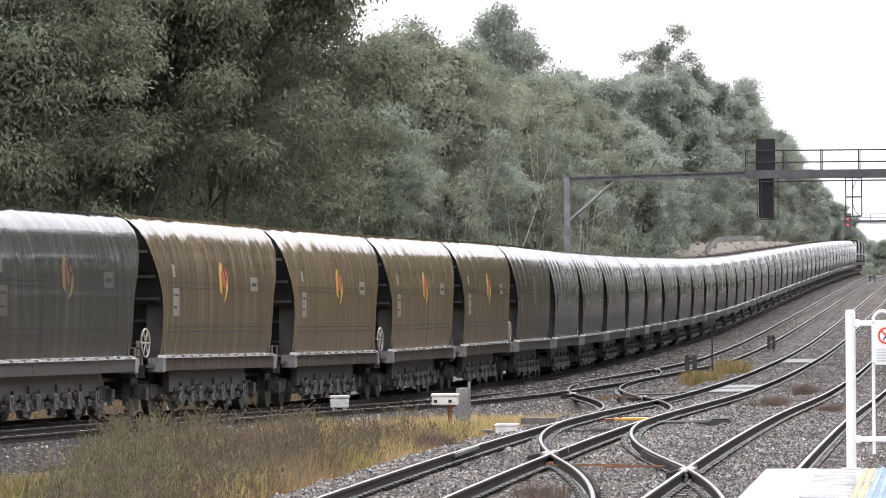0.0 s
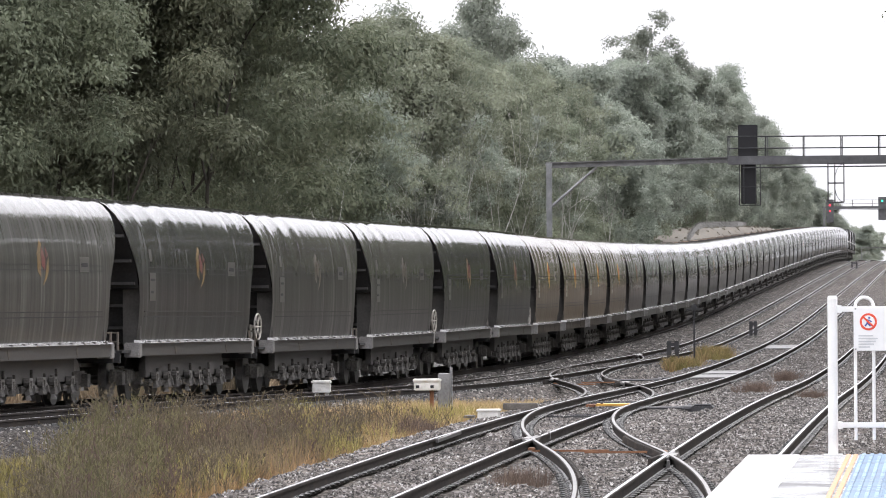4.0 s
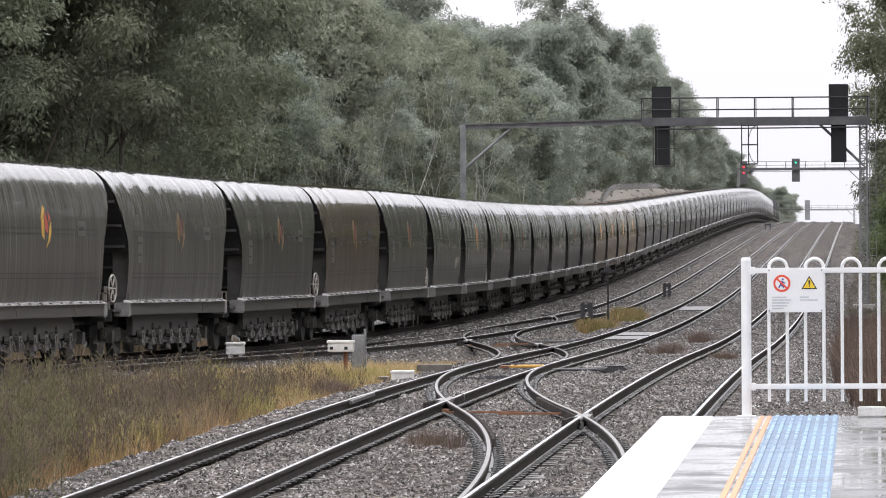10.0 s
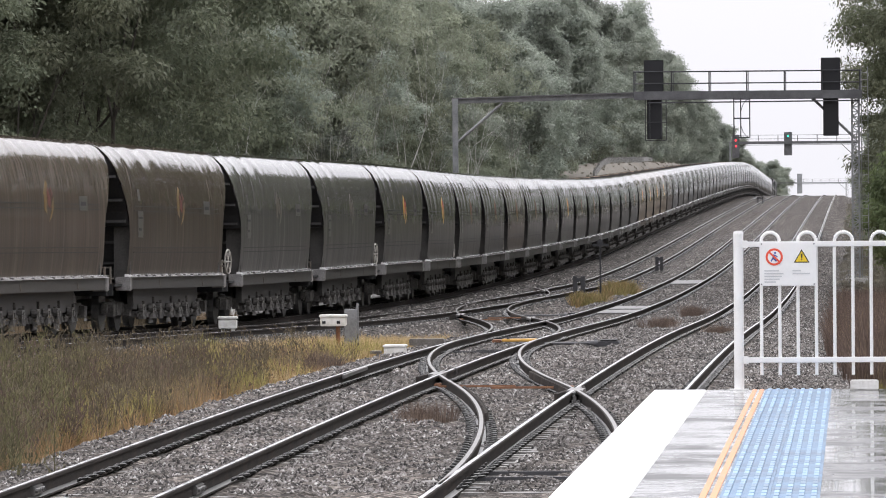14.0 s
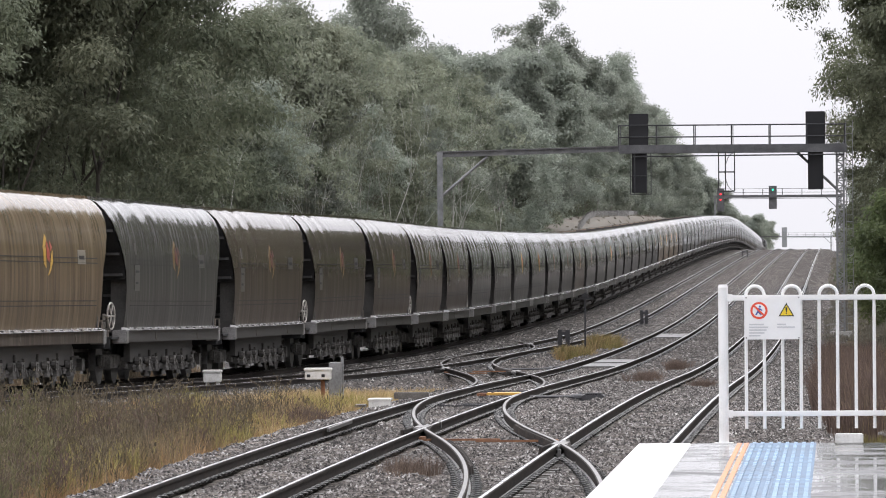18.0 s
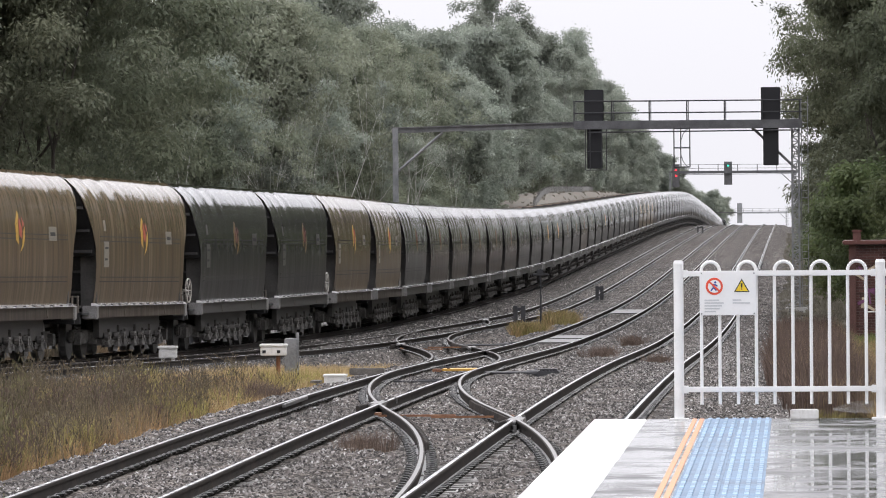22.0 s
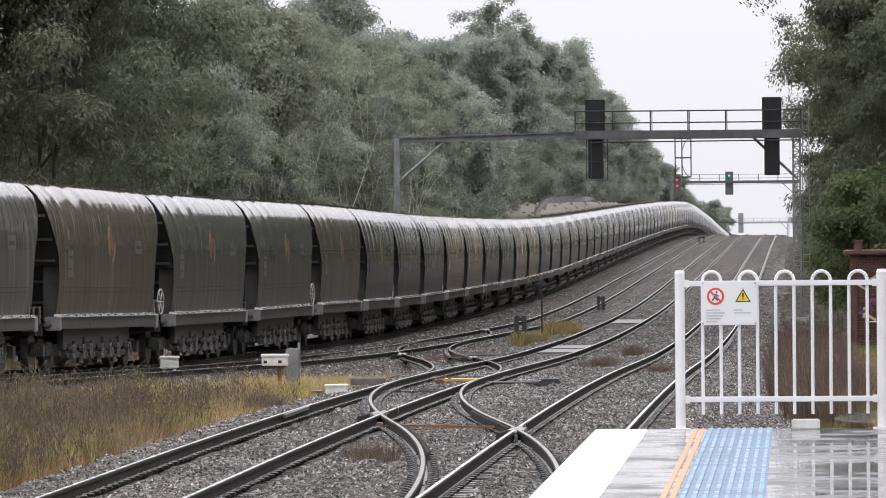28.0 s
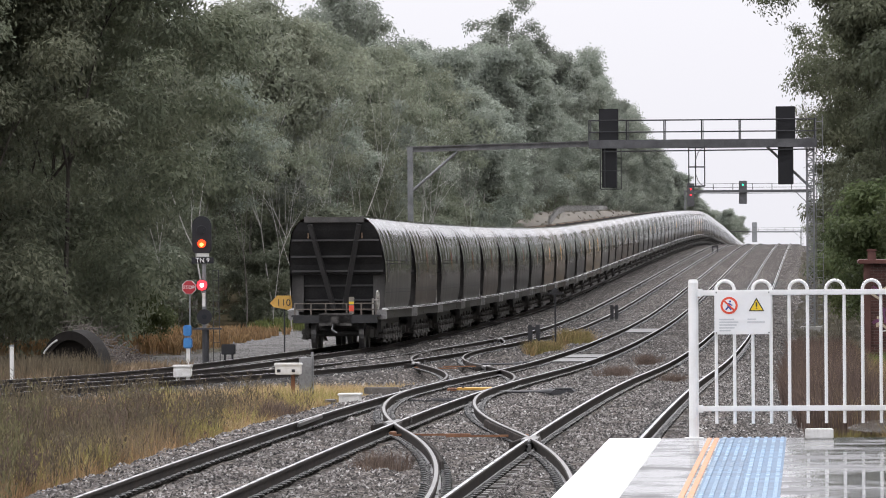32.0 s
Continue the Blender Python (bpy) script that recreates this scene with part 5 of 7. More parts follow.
for x, y, sc in ((-25.6, 296, 0.8), (-25.2, 308, 0.95), (-25.8, 330, 0.9), (-24.6, 352, 0.85), (-24.6, 392, 1.0), (-24.2, 436, 0.9), (-26.4, 252, 0.8), (-24.8, 318, 1.05), (-25.0, 334, 1.15), (-24.0, 372, 1.0), (-23.8, 286, 0.7), (-26.0, 322, 1.25), (-25.4, 344, 1.2), (-25.0, 362, 1.15), (-24.6, 410, 1.1), (-26.6, 276, 1.0), (-26.2, 304, 1.15)):
    plant(BARE[int(rng.integers(3))], x, y, sc, rng.uniform(0, 6.28), "gum_tree", "leafless pale-limbed young gum at the forest edge", "tree", "young white gums")
OVER = tree_kind(71, 21, 7.0, 0.44, 130, 640, 0.21, 0.65, M["leaf_shade"], M["bark_dark"], tuft=0.55)
plant(OVER, 4.3, 338, 1.0, 0.6, "gum_tree", "gum tree leaning over the line with open hanging foliage", "tree", "verge gum trees")
for x, y, sc in ((5.5, 330, 1.1), (7.5, 310, 1.0), (4.2, 372, 1.0), (8.5, 345, 1.15), (11, 322, 1.1), (5.0, 420, 0.85), (9.5, 400, 1.0)):
    plant(RIGHT[int(rng.integers(2))], x, y, sc, rng.uniform(0, 6.28), "gum_tree", "large gum tree overhanging the platform-side verge", "tree", "verge gum trees")
# added trees, unseen: their height keeps sky out of the wagon sides' reflections
for y in np.arange(176, 300, 7):
    plant(UNSEEN_TALL[int(rng.integers(2))], 9.5 + rng.uniform(0, 8), y, rng.uniform(0.9, 1.1), rng.uniform(0, 6.28), "gum_tree", "tall gum tree added out of view to darken the wagons' reflections", "tree", "verge gum trees")
# added row out of view, only to be mirrored dark in the wagon sides
for y in np.arange(-70, 172, 12):
    plant(RIGHT[int(rng.integers(2))], 25 + rng.uniform(0, 5), y, rng.uniform(1.15, 1.35), rng.uniform(0, 6.28), "gum_tree", "gum tree added out of view, a dark band in the wagons' reflections", "tree", "verge gum trees")
# the same added tall trees farther on, outside the view
for y in np.arange(300, 1100, 36):
    plant(UNSEEN_TALL[int(rng.integers(2))], 14 + rng.uniform(0, 5), y, rng.uniform(0.95, 1.2), rng.uniform(0, 6.28), "gum_tree", "tall gum tree added out of view to darken the wagons' reflections", "tree", "verge gum trees")
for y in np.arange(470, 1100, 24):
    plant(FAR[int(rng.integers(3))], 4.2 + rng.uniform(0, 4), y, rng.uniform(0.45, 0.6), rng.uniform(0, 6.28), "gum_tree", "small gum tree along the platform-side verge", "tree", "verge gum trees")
for x, y, sc in ((3.6, 262, 1.2), (5.6, 250, 1.35), (7.5, 258, 1.4), (2.6, 300, 1.0), (4.6, 285, 1.4), (2.9, 345, 1.1)):
    plant(BUSH[int(rng.integers(2))], x, y, sc, rng.uniform(0, 6.28), "bush", "leafy green bush on the platform-side verge", "bush", "verge bushes")
for y in np.arange(360, 900, 14):
    plant(SCRUB[int(rng.integers(2))], 1.6 + rng.uniform(0, 1.5), y + rng.uniform(-4, 4), rng.uniform(0.35, 0.6), rng.uniform(0, 6.28), "bush", "grey-green scrub along the platform-side verge", "bush", "verge scrub")
for k in range(46):
    y = rng.uniform(238, 520)
    plant(SCRUB[int(rng.integers(2))], -25.0 - rng.uniform(0, 5) - (3 if y < 300 else 0), y, rng.uniform(0.5, 1.0), rng.uniform(0, 6.28), "bush", "grey-green scrub at the forest edge", "bush", "forest scrub")
for k in range(30):
    plant(SCRUB[int(rng.integers(2))], -26.0 - rng.uniform(0, 5), 470 + 14 * k + rng.uniform(-5, 5), rng.uniform(0.55, 0.9), rng.uniform(0, 6.28), "bush", "grey-green scrub at the forest edge", "bush", "forest scrub")
for x, y, sc in ((-25.6, 238, 0.5),):
    plant(BUSH[int(rng.integers(2))], x, y, sc, rng.uniform(0, 6.28), "bush", "low green bush under the near trees", "bush", "near bushes")


def blades(seed, n, place, hmin, hmax, mat, name, label, wide=0.009, lean=0.6, ground_h=None, keep=None):
    """Grass in tussocks: each blade bends outward from its tussock's middle and carries on in two lengths."""
    rng = np.random.default_rng(seed)
    per = 26
    m = max(1, n // per)
    cx, cy = place(rng, m)
    if keep is not None:
        ok = keep(cx, cy, rng)
        cx, cy = cx[ok], cy[ok]
        m = len(cx)
    tall = rng.uniform(0.45, 1.1, m)
    blow = rng.uniform(0, 6.28, m)
    cx, cy, tall, blow = (np.repeat(q, per) for q in (cx, cy, tall, blow))
    n = m * per
    a = rng.uniform(0, 6.28, n)
    r = 0.13 * np.sqrt(rng.uniform(0, 1, n))
    x, y = cx + np.cos(a) * r, cy + np.sin(a) * r * 2.2
    z = (ground_h or land)(x, y)
    h = (hmin + (hmax - hmin) * tall * rng.uniform(0.3, 1.0, n))
    ln = h * lean * rng.uniform(0.1, 1.0, n)
    ox, oy = np.cos(a) * ln * 0.8 + np.cos(blow) * ln * 0.35, np.sin(a) * ln * 0.8 + np.sin(blow) * ln * 0.35
    w = wide * rng.uniform(0.5, 1.3, n)
    b = rng.uniform(-0.9, 0.9, n)
    side = np.stack([np.cos(b), np.sin(b), 0 * a], 1) * w[:, None]
    p = np.stack([x, y, z], 1)
    q = p + np.stack([ox * 0.35, oy * 0.35, h * 0.62], 1)
    tip = p + np.stack([ox, oy, h], 1)
    v = np.stack([p - side, p + side, q + side * 0.7, p - side, q + side * 0.7, q - side * 0.7, q - side * 0.7, q + side * 0.7, tip], 1).reshape(-1, 3)
    ob = new(name, quads_mesh(name, v, mat, tri=True))
    return tagged(ob, label, "grass", kind="stuff")


def patch(x, y, k):
    """Where one kind of growth gives way to another along the verge."""
    return np.sin(x * 2.1 + y * 0.33 + 1.7 * k) + np.sin(x * 0.9 - y * 0.21 + 2.9 * k) + 0.6 * np.sin(x * 4.3 + y * 0.9 + k)


def strip(xa, xb, y0, y1, power=1.0, clump=0.0):
    def f(rng, n):
        y = y0 + (y1 - y0) * rng.uniform(0, 1, n) ** power
        a, b = xa(y), xb(y)
        x = a + (b - a) * rng.uniform(0, 1, n)
        if clump:
            keep = (np.sin(x * 3.1 + y * 0.9) + np.sin(x * 1.3 - y * 0.55 + 1.0) + rng.normal(size=n) * 0.5) > clump
            x, y = np.where(keep, x, x + 0), np.where(keep, y, y0 + (y1 - y0) * rng.uniform(0, 1, n))
        return x, y
    return f


def tl_edge(y):
    return np.maximum(x3(y) + 1.55, -11.3 - (y - 83) * 0.115)


def tr_edge(y):
    return np.full_like(y, -8.75) + 0.25 * np.sin(y * 0.7)


def grass_h(x, y):
    return zp(y) - 0.55


def some(k, level):
    return lambda x, y, g: patch(x, y, k) + g.normal(size=len(x)) * 0.5 > level


blades(1, 70000, strip(tl_edge, tr_edge, 60, 122, 0.8), 0.12, 0.55, M["grass_rust"], "dry_grass", "rusty tan dry grass between the tracks", wide=0.0055, lean=0.5, ground_h=grass_h)
blades(21, 80000, strip(tl_edge, tr_edge, 98, 138), 0.15, 0.48, M["grass_pale"], "dry_grass", "soft bleached tan grass round the junction box", wide=0.006, lean=0.55, ground_h=grass_h)
blades(23, 9000, strip(lambda y: tr_edge(y) - 0.7, tr_edge, 116, 136), 0.15, 0.4, M["grass_yellow"], "green_grass", "yellow-green grass at the foot of the dry grass", wide=0.006, lean=0.5, ground_h=grass_h)
blades(3, 80000, strip(tl_edge, lambda y: tr_edge(y) - 0.3, 60, 128, 0.85), 0.15, 0.68, M["grass_yellow"], "green_grass", "yellow-green grass patches in the dry grass", wide=0.0055, lean=0.5, ground_h=grass_h, keep=some(1, 0.5))
blades(31, 36000, strip(tl_edge, lambda y: tr_edge(y) - 0.3, 60, 112, 0.85), 0.15, 0.65, M["grass_olive"], "green_grass", "olive grass patches in the dry grass", wide=0.0055, lean=0.5, ground_h=grass_h, keep=some(2, 0.4))
blades(2, 42000, strip(tl_edge, lambda y: tr_edge(y) - 0.25, 60, 112, 0.85), 0.2, 0.75, M["grass_brown"], "weeds", "brown seeded weeds among the dry grass", wide=0.005, lean=0.35, ground_h=grass_h, keep=some(3, 0.3))
blades(22, 20000, strip(tl_edge, lambda y: tl_edge(y) + 0.75 * (-9.0 - tl_edge(y)), 62, 112), 0.3, 0.9, M["weed_dark"], "weeds", "dark grey-brown weeds along the coal line side", wide=0.005, lean=0.35, ground_h=grass_h, keep=some(4, 0.4))


def twigs(seed, n, place, hmin, hmax, mat, name, label, keep=None, per=13):
    """Dry branching stalks: an upright stem with short slanting twigs that end in seed heads."""
    rng = np.random.default_rng(seed)
    x, y = place(rng, n)
    if keep is not None:
        ok = keep(x, y, rng)
        x, y = x[ok], y[ok]
        n = len(x)
    h = rng.uniform(hmin, hmax, n)
    p = np.stack([x, y, grass_h(x, y)], 1)
    a = rng.uniform(0, 6.28, n)
    top = p + np.stack([np.cos(a) * h * 0.14, np.sin(a) * h * 0.14, h], 1)

    def bars_(p, q, w):
        d = q - p
        s = np.cross(d, (0.0, 1.0, 0.0))
        s /= np.linalg.norm(s, axis=1)[:, None] + 1e-9
        s = s * np.asarray(w).reshape(-1, 1)
        return np.stack([p - s, p + s, q + s * 0.6, q - s * 0.6], 1).reshape(-1, 3)

    out = [bars_(p, top, np.full(n, 0.0045))]
    u = rng.uniform(0.25, 1.0, (n, per, 1))
    c = (p[:, None] + (top - p)[:, None] * u).reshape(-1, 3)
    b = rng.uniform(0, 6.28, n * per)
    ln = (h[:, None] * rng.uniform(0.08, 0.3, (n, per)) * (1.25 - u[..., 0])).ravel()
    e = c + np.stack([np.cos(b) * ln, np.sin(b) * ln, ln * rng.uniform(0.5, 1.6, n * per)], 1)
    out.append(bars_(c, e, np.full(n * per, 0.0026)))
    out.append(bars_(e, e + np.stack([np.cos(b) * 0.012, 0 * b, 0 * b + rng.uniform(0.02, 0.06, n * per)], 1), rng.uniform(0.004, 0.011, n * per)))
    return tagged(new(name, quads_mesh(name, np.concatenate(out), mat)), label, "weeds", kind="stuff")


twigs(51, 650, strip(tl_edge, lambda y: tr_edge(y) - 0.2, 60, 112, 0.85), 0.45, 1.0, M["weed_dark"], "dry_stalks", "thin dark branching stalks standing over the grass", keep=some(5, -0.4))
twigs(52, 420, strip(lambda y: tl_edge(y) - 0.4, lambda y: tr_edge(y) - 0.2, 60, 104, 0.85), 0.4, 0.95, M["weed_red"], "dry_stalks", "thin red-brown branching stalks standing over the grass", keep=some(6, -0.1))
twigs(53, 320, strip(lambda y: tl_edge(y) - 0.5, lambda y: tl_edge(y) + 0.9, 62, 100), 0.5, 1.15, M["weed_olive"], "green_weeds", "feathery olive green weeds beside the coal line", keep=some(7, -0.2), per=22)
for cx, cy, hh in ((-9.05, 212, 0.75), (-8.6, 228, 0.95)):
    blades(4, 2600, lambda g, k: (cx + g.normal(size=k) * 0.26, cy + g.normal(size=k) * 1.5), 0.3, hh, M["grass_gold"], "grass_tuft", "yellow-green grass tuft between the tracks", wide=0.013, ground_h=grass_h)
    blades(24, 2400, lambda g, k: (cx + g.normal(size=k) * 0.24, cy + g.normal(size=k) * 1.5), 0.3, hh, M["grass_olive"], "grass_tuft", "olive green grass tuft between the tracks", wide=0.013, ground_h=grass_h)
blades(5, 36000, strip(lambda y: 0.1 - 0.6 * smooth(88, 130, y), lambda y: np.full_like(y, 1.15), 98, 200), 0.15, 1.1, M["weed_red"], "reeds", "red-brown dead reeds beyond the platform end", wide=0.007, lean=0.45)
blades(25, 36000, strip(lambda y: 0.2 - 0.6 * smooth(88, 130, y), lambda y: np.full_like(y, 1.5), 98, 200), 0.15, 0.9, M["grass_brown"], "reeds", "tan dead reeds beyond the platform end", wide=0.006, lean=0.55)
blades(26, 5000, strip(lambda y: np.full_like(y, 0.2), lambda y: np.full_like(y, 3.0), 86, 100), 0.05, 0.25, M["grass_olive"], "verge_grass", "short wet grass round the puddle", wide=0.008, lean=0.7)
blades(36, 16000, strip(lambda y: np.full_like(y, 1.3), lambda y: np.full_like(y, 4.2), 150, 189), 0.2, 0.6, M["grass_green"], "green_grass", "bright green grass before the brick hut", wide=0.009, lean=0.5)
blades(37, 12000, strip(lambda y: np.full_like(y, 1.2), lambda y: np.full_like(y, 3.4), 100, 150), 0.1, 0.5, M["grass_rust"], "dry_grass", "tan dry grass beside the reeds", wide=0.007, lean=0.6)
blades(6, 14000, strip(lambda y: np.full_like(y, 1.2), lambda y: np.full_like(y, 4.5), 80, 170), 0.3, 0.7, M["grass_gold"], "verge_grass", "tan dry grass on the platform-side verge", wide=0.014)
blades(7, 60000, strip(lambda y: np.full_like(y, -0.65), lambda y: np.full_like(y, 5.0), 170, 640), 0.1, 0.35, M["grass_dull"], "verge_grass", "dull short grass on the platform-side verge", wide=0.014)
blades(8, 20000, strip(lambda y: x4(y) - 6.5, lambda y: x4(y) - 2.4, 120, 178), 0.25, 0.7, M["grass_brown"], "verge_weeds", "brown weeds beside the coal line", wide=0.014)
blades(28, 9000, strip(lambda y: np.full_like(y, -21.5), lambda y: x4(y) - 1.9, 148, 156.5), 0.3, 1.1, M["weed_dark"], "verge_weeds", "dark brown weeds before the culvert", wide=0.01, lean=0.4)
blades(29, 6000, strip(lambda y: np.full_like(y, -21.5), lambda y: x4(y) - 1.8, 146, 156), 0.2, 0.8, M["grass_brown"], "verge_weeds", "brown weeds before the culvert", wide=0.009, lean=0.4)
blades(30, 7000, strip(lambda y: tl_edge(y) - 3.4, lambda y: tl_edge(y) + 0.1, 74, 91), 0.12, 0.4, M["grass_olive"], "dry_grass", "short olive grass beside the coal line ballast", wide=0.007, lean=0.6)
blades(9, 16000, strip(lambda y: np.full_like(y, -30.0), lambda y: np.full_like(y, -23.0), 226, 275), 0.25, 0.6, M["grass_rust"], "dry_grass", "dry tan grass along the access road", wide=0.025)
blades(10, 9000, strip(lambda y: np.full_like(y, -26.0), lambda y: np.full_like(y, -19.0), 286, 315), 0.25, 0.6, M["grass_green"], "green_grass", "green grass at the forest edge", wide=0.025)


def tufts(seed, spots, mat, name, label, h=0.3, n=220, r=0.35):
    rng = np.random.default_rng(seed)
    for sx, sy in spots:
        def place(g, k, sx=sx, sy=sy):
            return sx + g.normal(size=k) * r * 0.3, sy + g.normal(size=k) * r
        blades(int(rng.integers(9999)), n, place, h * 0.3, h, mat, name, label, wide=0.0032, lean=0.9, ground_h=lambda x, y: zp(y) - 0.2)


tufts(3, [(-5.3, 76), (-4.7, 150), (-4.8, 156), (-4.6, 176), (-3.0, 138), (-8.9, 104), (-4.75, 182)], M["weed_tuft"], "weed_tuft", "small brown weed tuft growing in the ballast", h=0.34, n=700, r=0.5)

bk = sheet("bank", np.arange(-26, -17.8, 0.4), np.arange(425, 905, 4.0), lambda X, Y: land(X, Y) + 0.32 - 0.8 * (1 - smooth(-18.2, -19.4, X)) + 0.05 * np.sin(X * 4 + Y * 0.7), M["bank"], "pale dry grass and stone bank beside the coal line")
tagged(bk, category="bank")
blades(14, 9000, strip(lambda y: np.full_like(y, -25.5), lambda y: np.full_like(y, -18.8), 440, 820), 0.08, 0.26, M["grass_dull"], "bank_grass", "dry tan grass on the bank", wide=0.016, lean=0.9, ground_h=lambda x, y: land(x, y) + 0.3)
pf = root("paling_fence", "pale weathered paling fence along the top of the bank", "fence")
fy_ = np.arange(545, 725, 0.3)
many_boxes("paling", [(-23.0 + 0.4 * math.sin(y * 0.05), y, float(land(np.array(-23.0), np.array(y))) + 0.42) for y in fy_], (0.05, 0.16, 0.95), M["pale_wood"], pf)
for dz in (0.32, 0.7):
    many_boxes("fence_rail", [(-23.05 + 0.4 * math.sin(y * 0.05), y, float(land(np.array(-23.0), np.array(y))) + dz) for y in np.arange(546, 724, 2.0)], (0.05, 2.3, 0.09), M["pale_wood"], pf)
many_boxes("fence_post", [(-23.1 + 0.4 * math.sin(y * 0.05), y, float(land(np.array(-23.0), np.array(y))) + 0.4) for y in np.arange(545, 726, 4.0)], (0.14, 0.14, 1.15), M["pale_wood"], pf)
# access road and dead branches
rd = sheet("access_road", np.arange(-27, -16.6, 0.6), np.arange(178, 286, 2.0), lambda X, Y: land(X, Y) + 0.06 - 0.3 * smooth(-23, -27, X + 2 * np.sin(Y * 0.1)) + 0.02 * np.sin(X * 3 + Y), M["gravel"], "pale grey gravel access road beside the coal line")
tagged(rd, category="road")
rng = np.random.default_rng(8)
bm = bmesh.new()
for k in range(1300):
    c = Vector((-22.0 + 4.2 * rng.uniform() ** 1.1, 185 + rng.normal() * 1.5, float(zp(181)) - 0.5))
    hh = max(0.08, 1.75 - 0.62 * (c.x + 22.0)) * rng.uniform(0.0, 1.0)
    c.z += hh
    d = Vector((rng.normal(), rng.normal(), rng.normal() * 0.5)).normalized() * rng.uniform(0.3, 0.9)
    rod(bm, c - d * 0.5, c + d * 0.5, 0.011, 4, 0.005)
bp = root("branch_pile", "pile of grey dead branches under the near trees", "branch pile")
tagged(part("branch_tangle", bm, M["twig"], bp), kind="stuff")

# loose stones on the ballast
octa = np.array([(1, 0, 0), (0, 1, 0), (-1, 0, 0), (0, -1, 0), (0.1, 0.1, 0.9)])
tris = np.array([(0, 1, 4), (1, 2, 4), (2, 3, 4), (3, 0, 4)])


def stones(seed, N, xa, xb, y0, y1, power, r0, r1, mat, name, label, level=None):
    rng = np.random.default_rng(seed)
    sy = y0 + (y1 - y0) * rng.uniform(0, 1, N) ** power
    sx = rng.uniform(xa, xb, N)
    for f in TRACKS:
        for off in (-0.7525, 0.7525):
            d = sx - (f(sy) + off)
            sx = np.where(np.abs(d) < 0.2, sx + np.sign(d) * rng.uniform(0.2, 0.36, N), sx)
    sz = (level or bed)(sx, sy) + 0.003
    rad = rng.uniform(r0, r1, (N, 1, 1)) * (0.85 + 0.35 * np.minimum(sy, 240) / 120)[:, None, None]
    vv = octa[None] * rad * rng.uniform(0.55, 1.35, (N, 5, 3))
    t = rng.uniform(0, 6.28, N)
    ca, sa = np.cos(t), np.sin(t)
    vv = np.stack([vv[..., 0] * ca[:, None] - vv[..., 1] * sa[:, None], vv[..., 0] * sa[:, None] + vv[..., 1] * ca[:, None], vv[..., 2]], 2)
    vv += np.stack([sx, sy, sz], 1)[:, None]
    ti = (np.arange(N)[:, None, None] * 5 + tris[None]).reshape(-1)
    me = bpy.data.meshes.new(name)
    me.vertices.add(N * 5)
    me.vertices.foreach_set("co", vv.astype(np.float32).ravel())
    me.loops.add(len(ti))
    me.loops.foreach_set("vertex_index", ti.astype(np.int32))
    me.polygons.add(len(ti) // 3)
    me.polygons.foreach_set("loop_start", np.arange(0, len(ti), 3, dtype=np.int32))
    me.polygons.foreach_set("loop_total", np.full(len(ti) // 3, 3, np.int32))
    me.update(calc_edges=True)
    me.materials.append(mat)
    tagged(new(name, me), label, "ballast", kind="stuff")


stones(9, 215000, -9.3, 0.7, 58, 170, 1.3, 0.011, 0.027, M["stone"], "ballast_stones", "loose wet crushed ballast stones around the rails")
stones(10, 48000, -9.5, 0.7, 170, 420, 1.1, 0.02, 0.036, M["stone_far"], "ballast_stones", "loose ballast stones along the far tracks")
stones(12, 24000, -12.5, 0.0, 420, 800, 1.0, 0.022, 0.034, M["stone_far"], "ballast_stones", "ballast stones on the far rise")
stones(13, 38000, -18.0, -9.3, 290, 620, 1.0, 0.018, 0.03, M["stone_dark"], "ballast_stones", "coal-dusted ballast stones on the far rise")
stones(14, 18000, -24.0, -17.0, 180, 284, 1.0, 0.007, 0.015, M["stone_far"], "gravel_stones", "loose gravel on the access road", level=lambda X, Y: land(X, Y) + 0.06)
stones(11, 66000, -19.0, -8.6, 90, 300, 1.1, 0.02, 0.038, M["stone_dark"], "ballast_stones", "coal-dusted ballast stones along the coal line")


# tall twiggy weeds over the dry grass
def weed_kind(seed, height):
    rng = np.random.default_rng(seed)
    bm = bmesh.new()
    for k in range(9):
        a = rng.uniform(0, 6.28)
        p = Vector((rng.normal() * 0.08, rng.normal() * 0.08, 0))
        h = height * rng.uniform(0.6, 1.0)
        q = p + Vector((math.cos(a) * h * 0.15, math.sin(a) * h * 0.15, h))
        rod(bm, p, q, 0.0045, 4, 0.002)
        for b in range(9):
            u = rng.uniform(0.3, 1.0)
            c = p.lerp(q, u)
            a2 = rng.uniform(0, 6.28)
            ln = rng.uniform(0.1, 0.3) * (1.2 - 0.6 * u)
            d = c + Vector((math.cos(a2) * ln, math.sin(a2) * ln, ln * rng.uniform(0.4, 1.2)))
            rod(bm, c, d, 0.0028, 3, 0.0014)
            bmesh.ops.create_cone(bm, cap_ends=False, segments=3, radius1=0.009, radius2=0.0, depth=0.05, matrix=Matrix.Translation(d))
    me = bpy.data.meshes.new("stalk")
    bm.to_mesh(me)
    bm.free()
    me.materials.append(M["weed_dark"])
    return me


WEEDS = [weed_kind(s, 1.05) for s in (1, 2, 3)]
rng = np.random.default_rng(31)
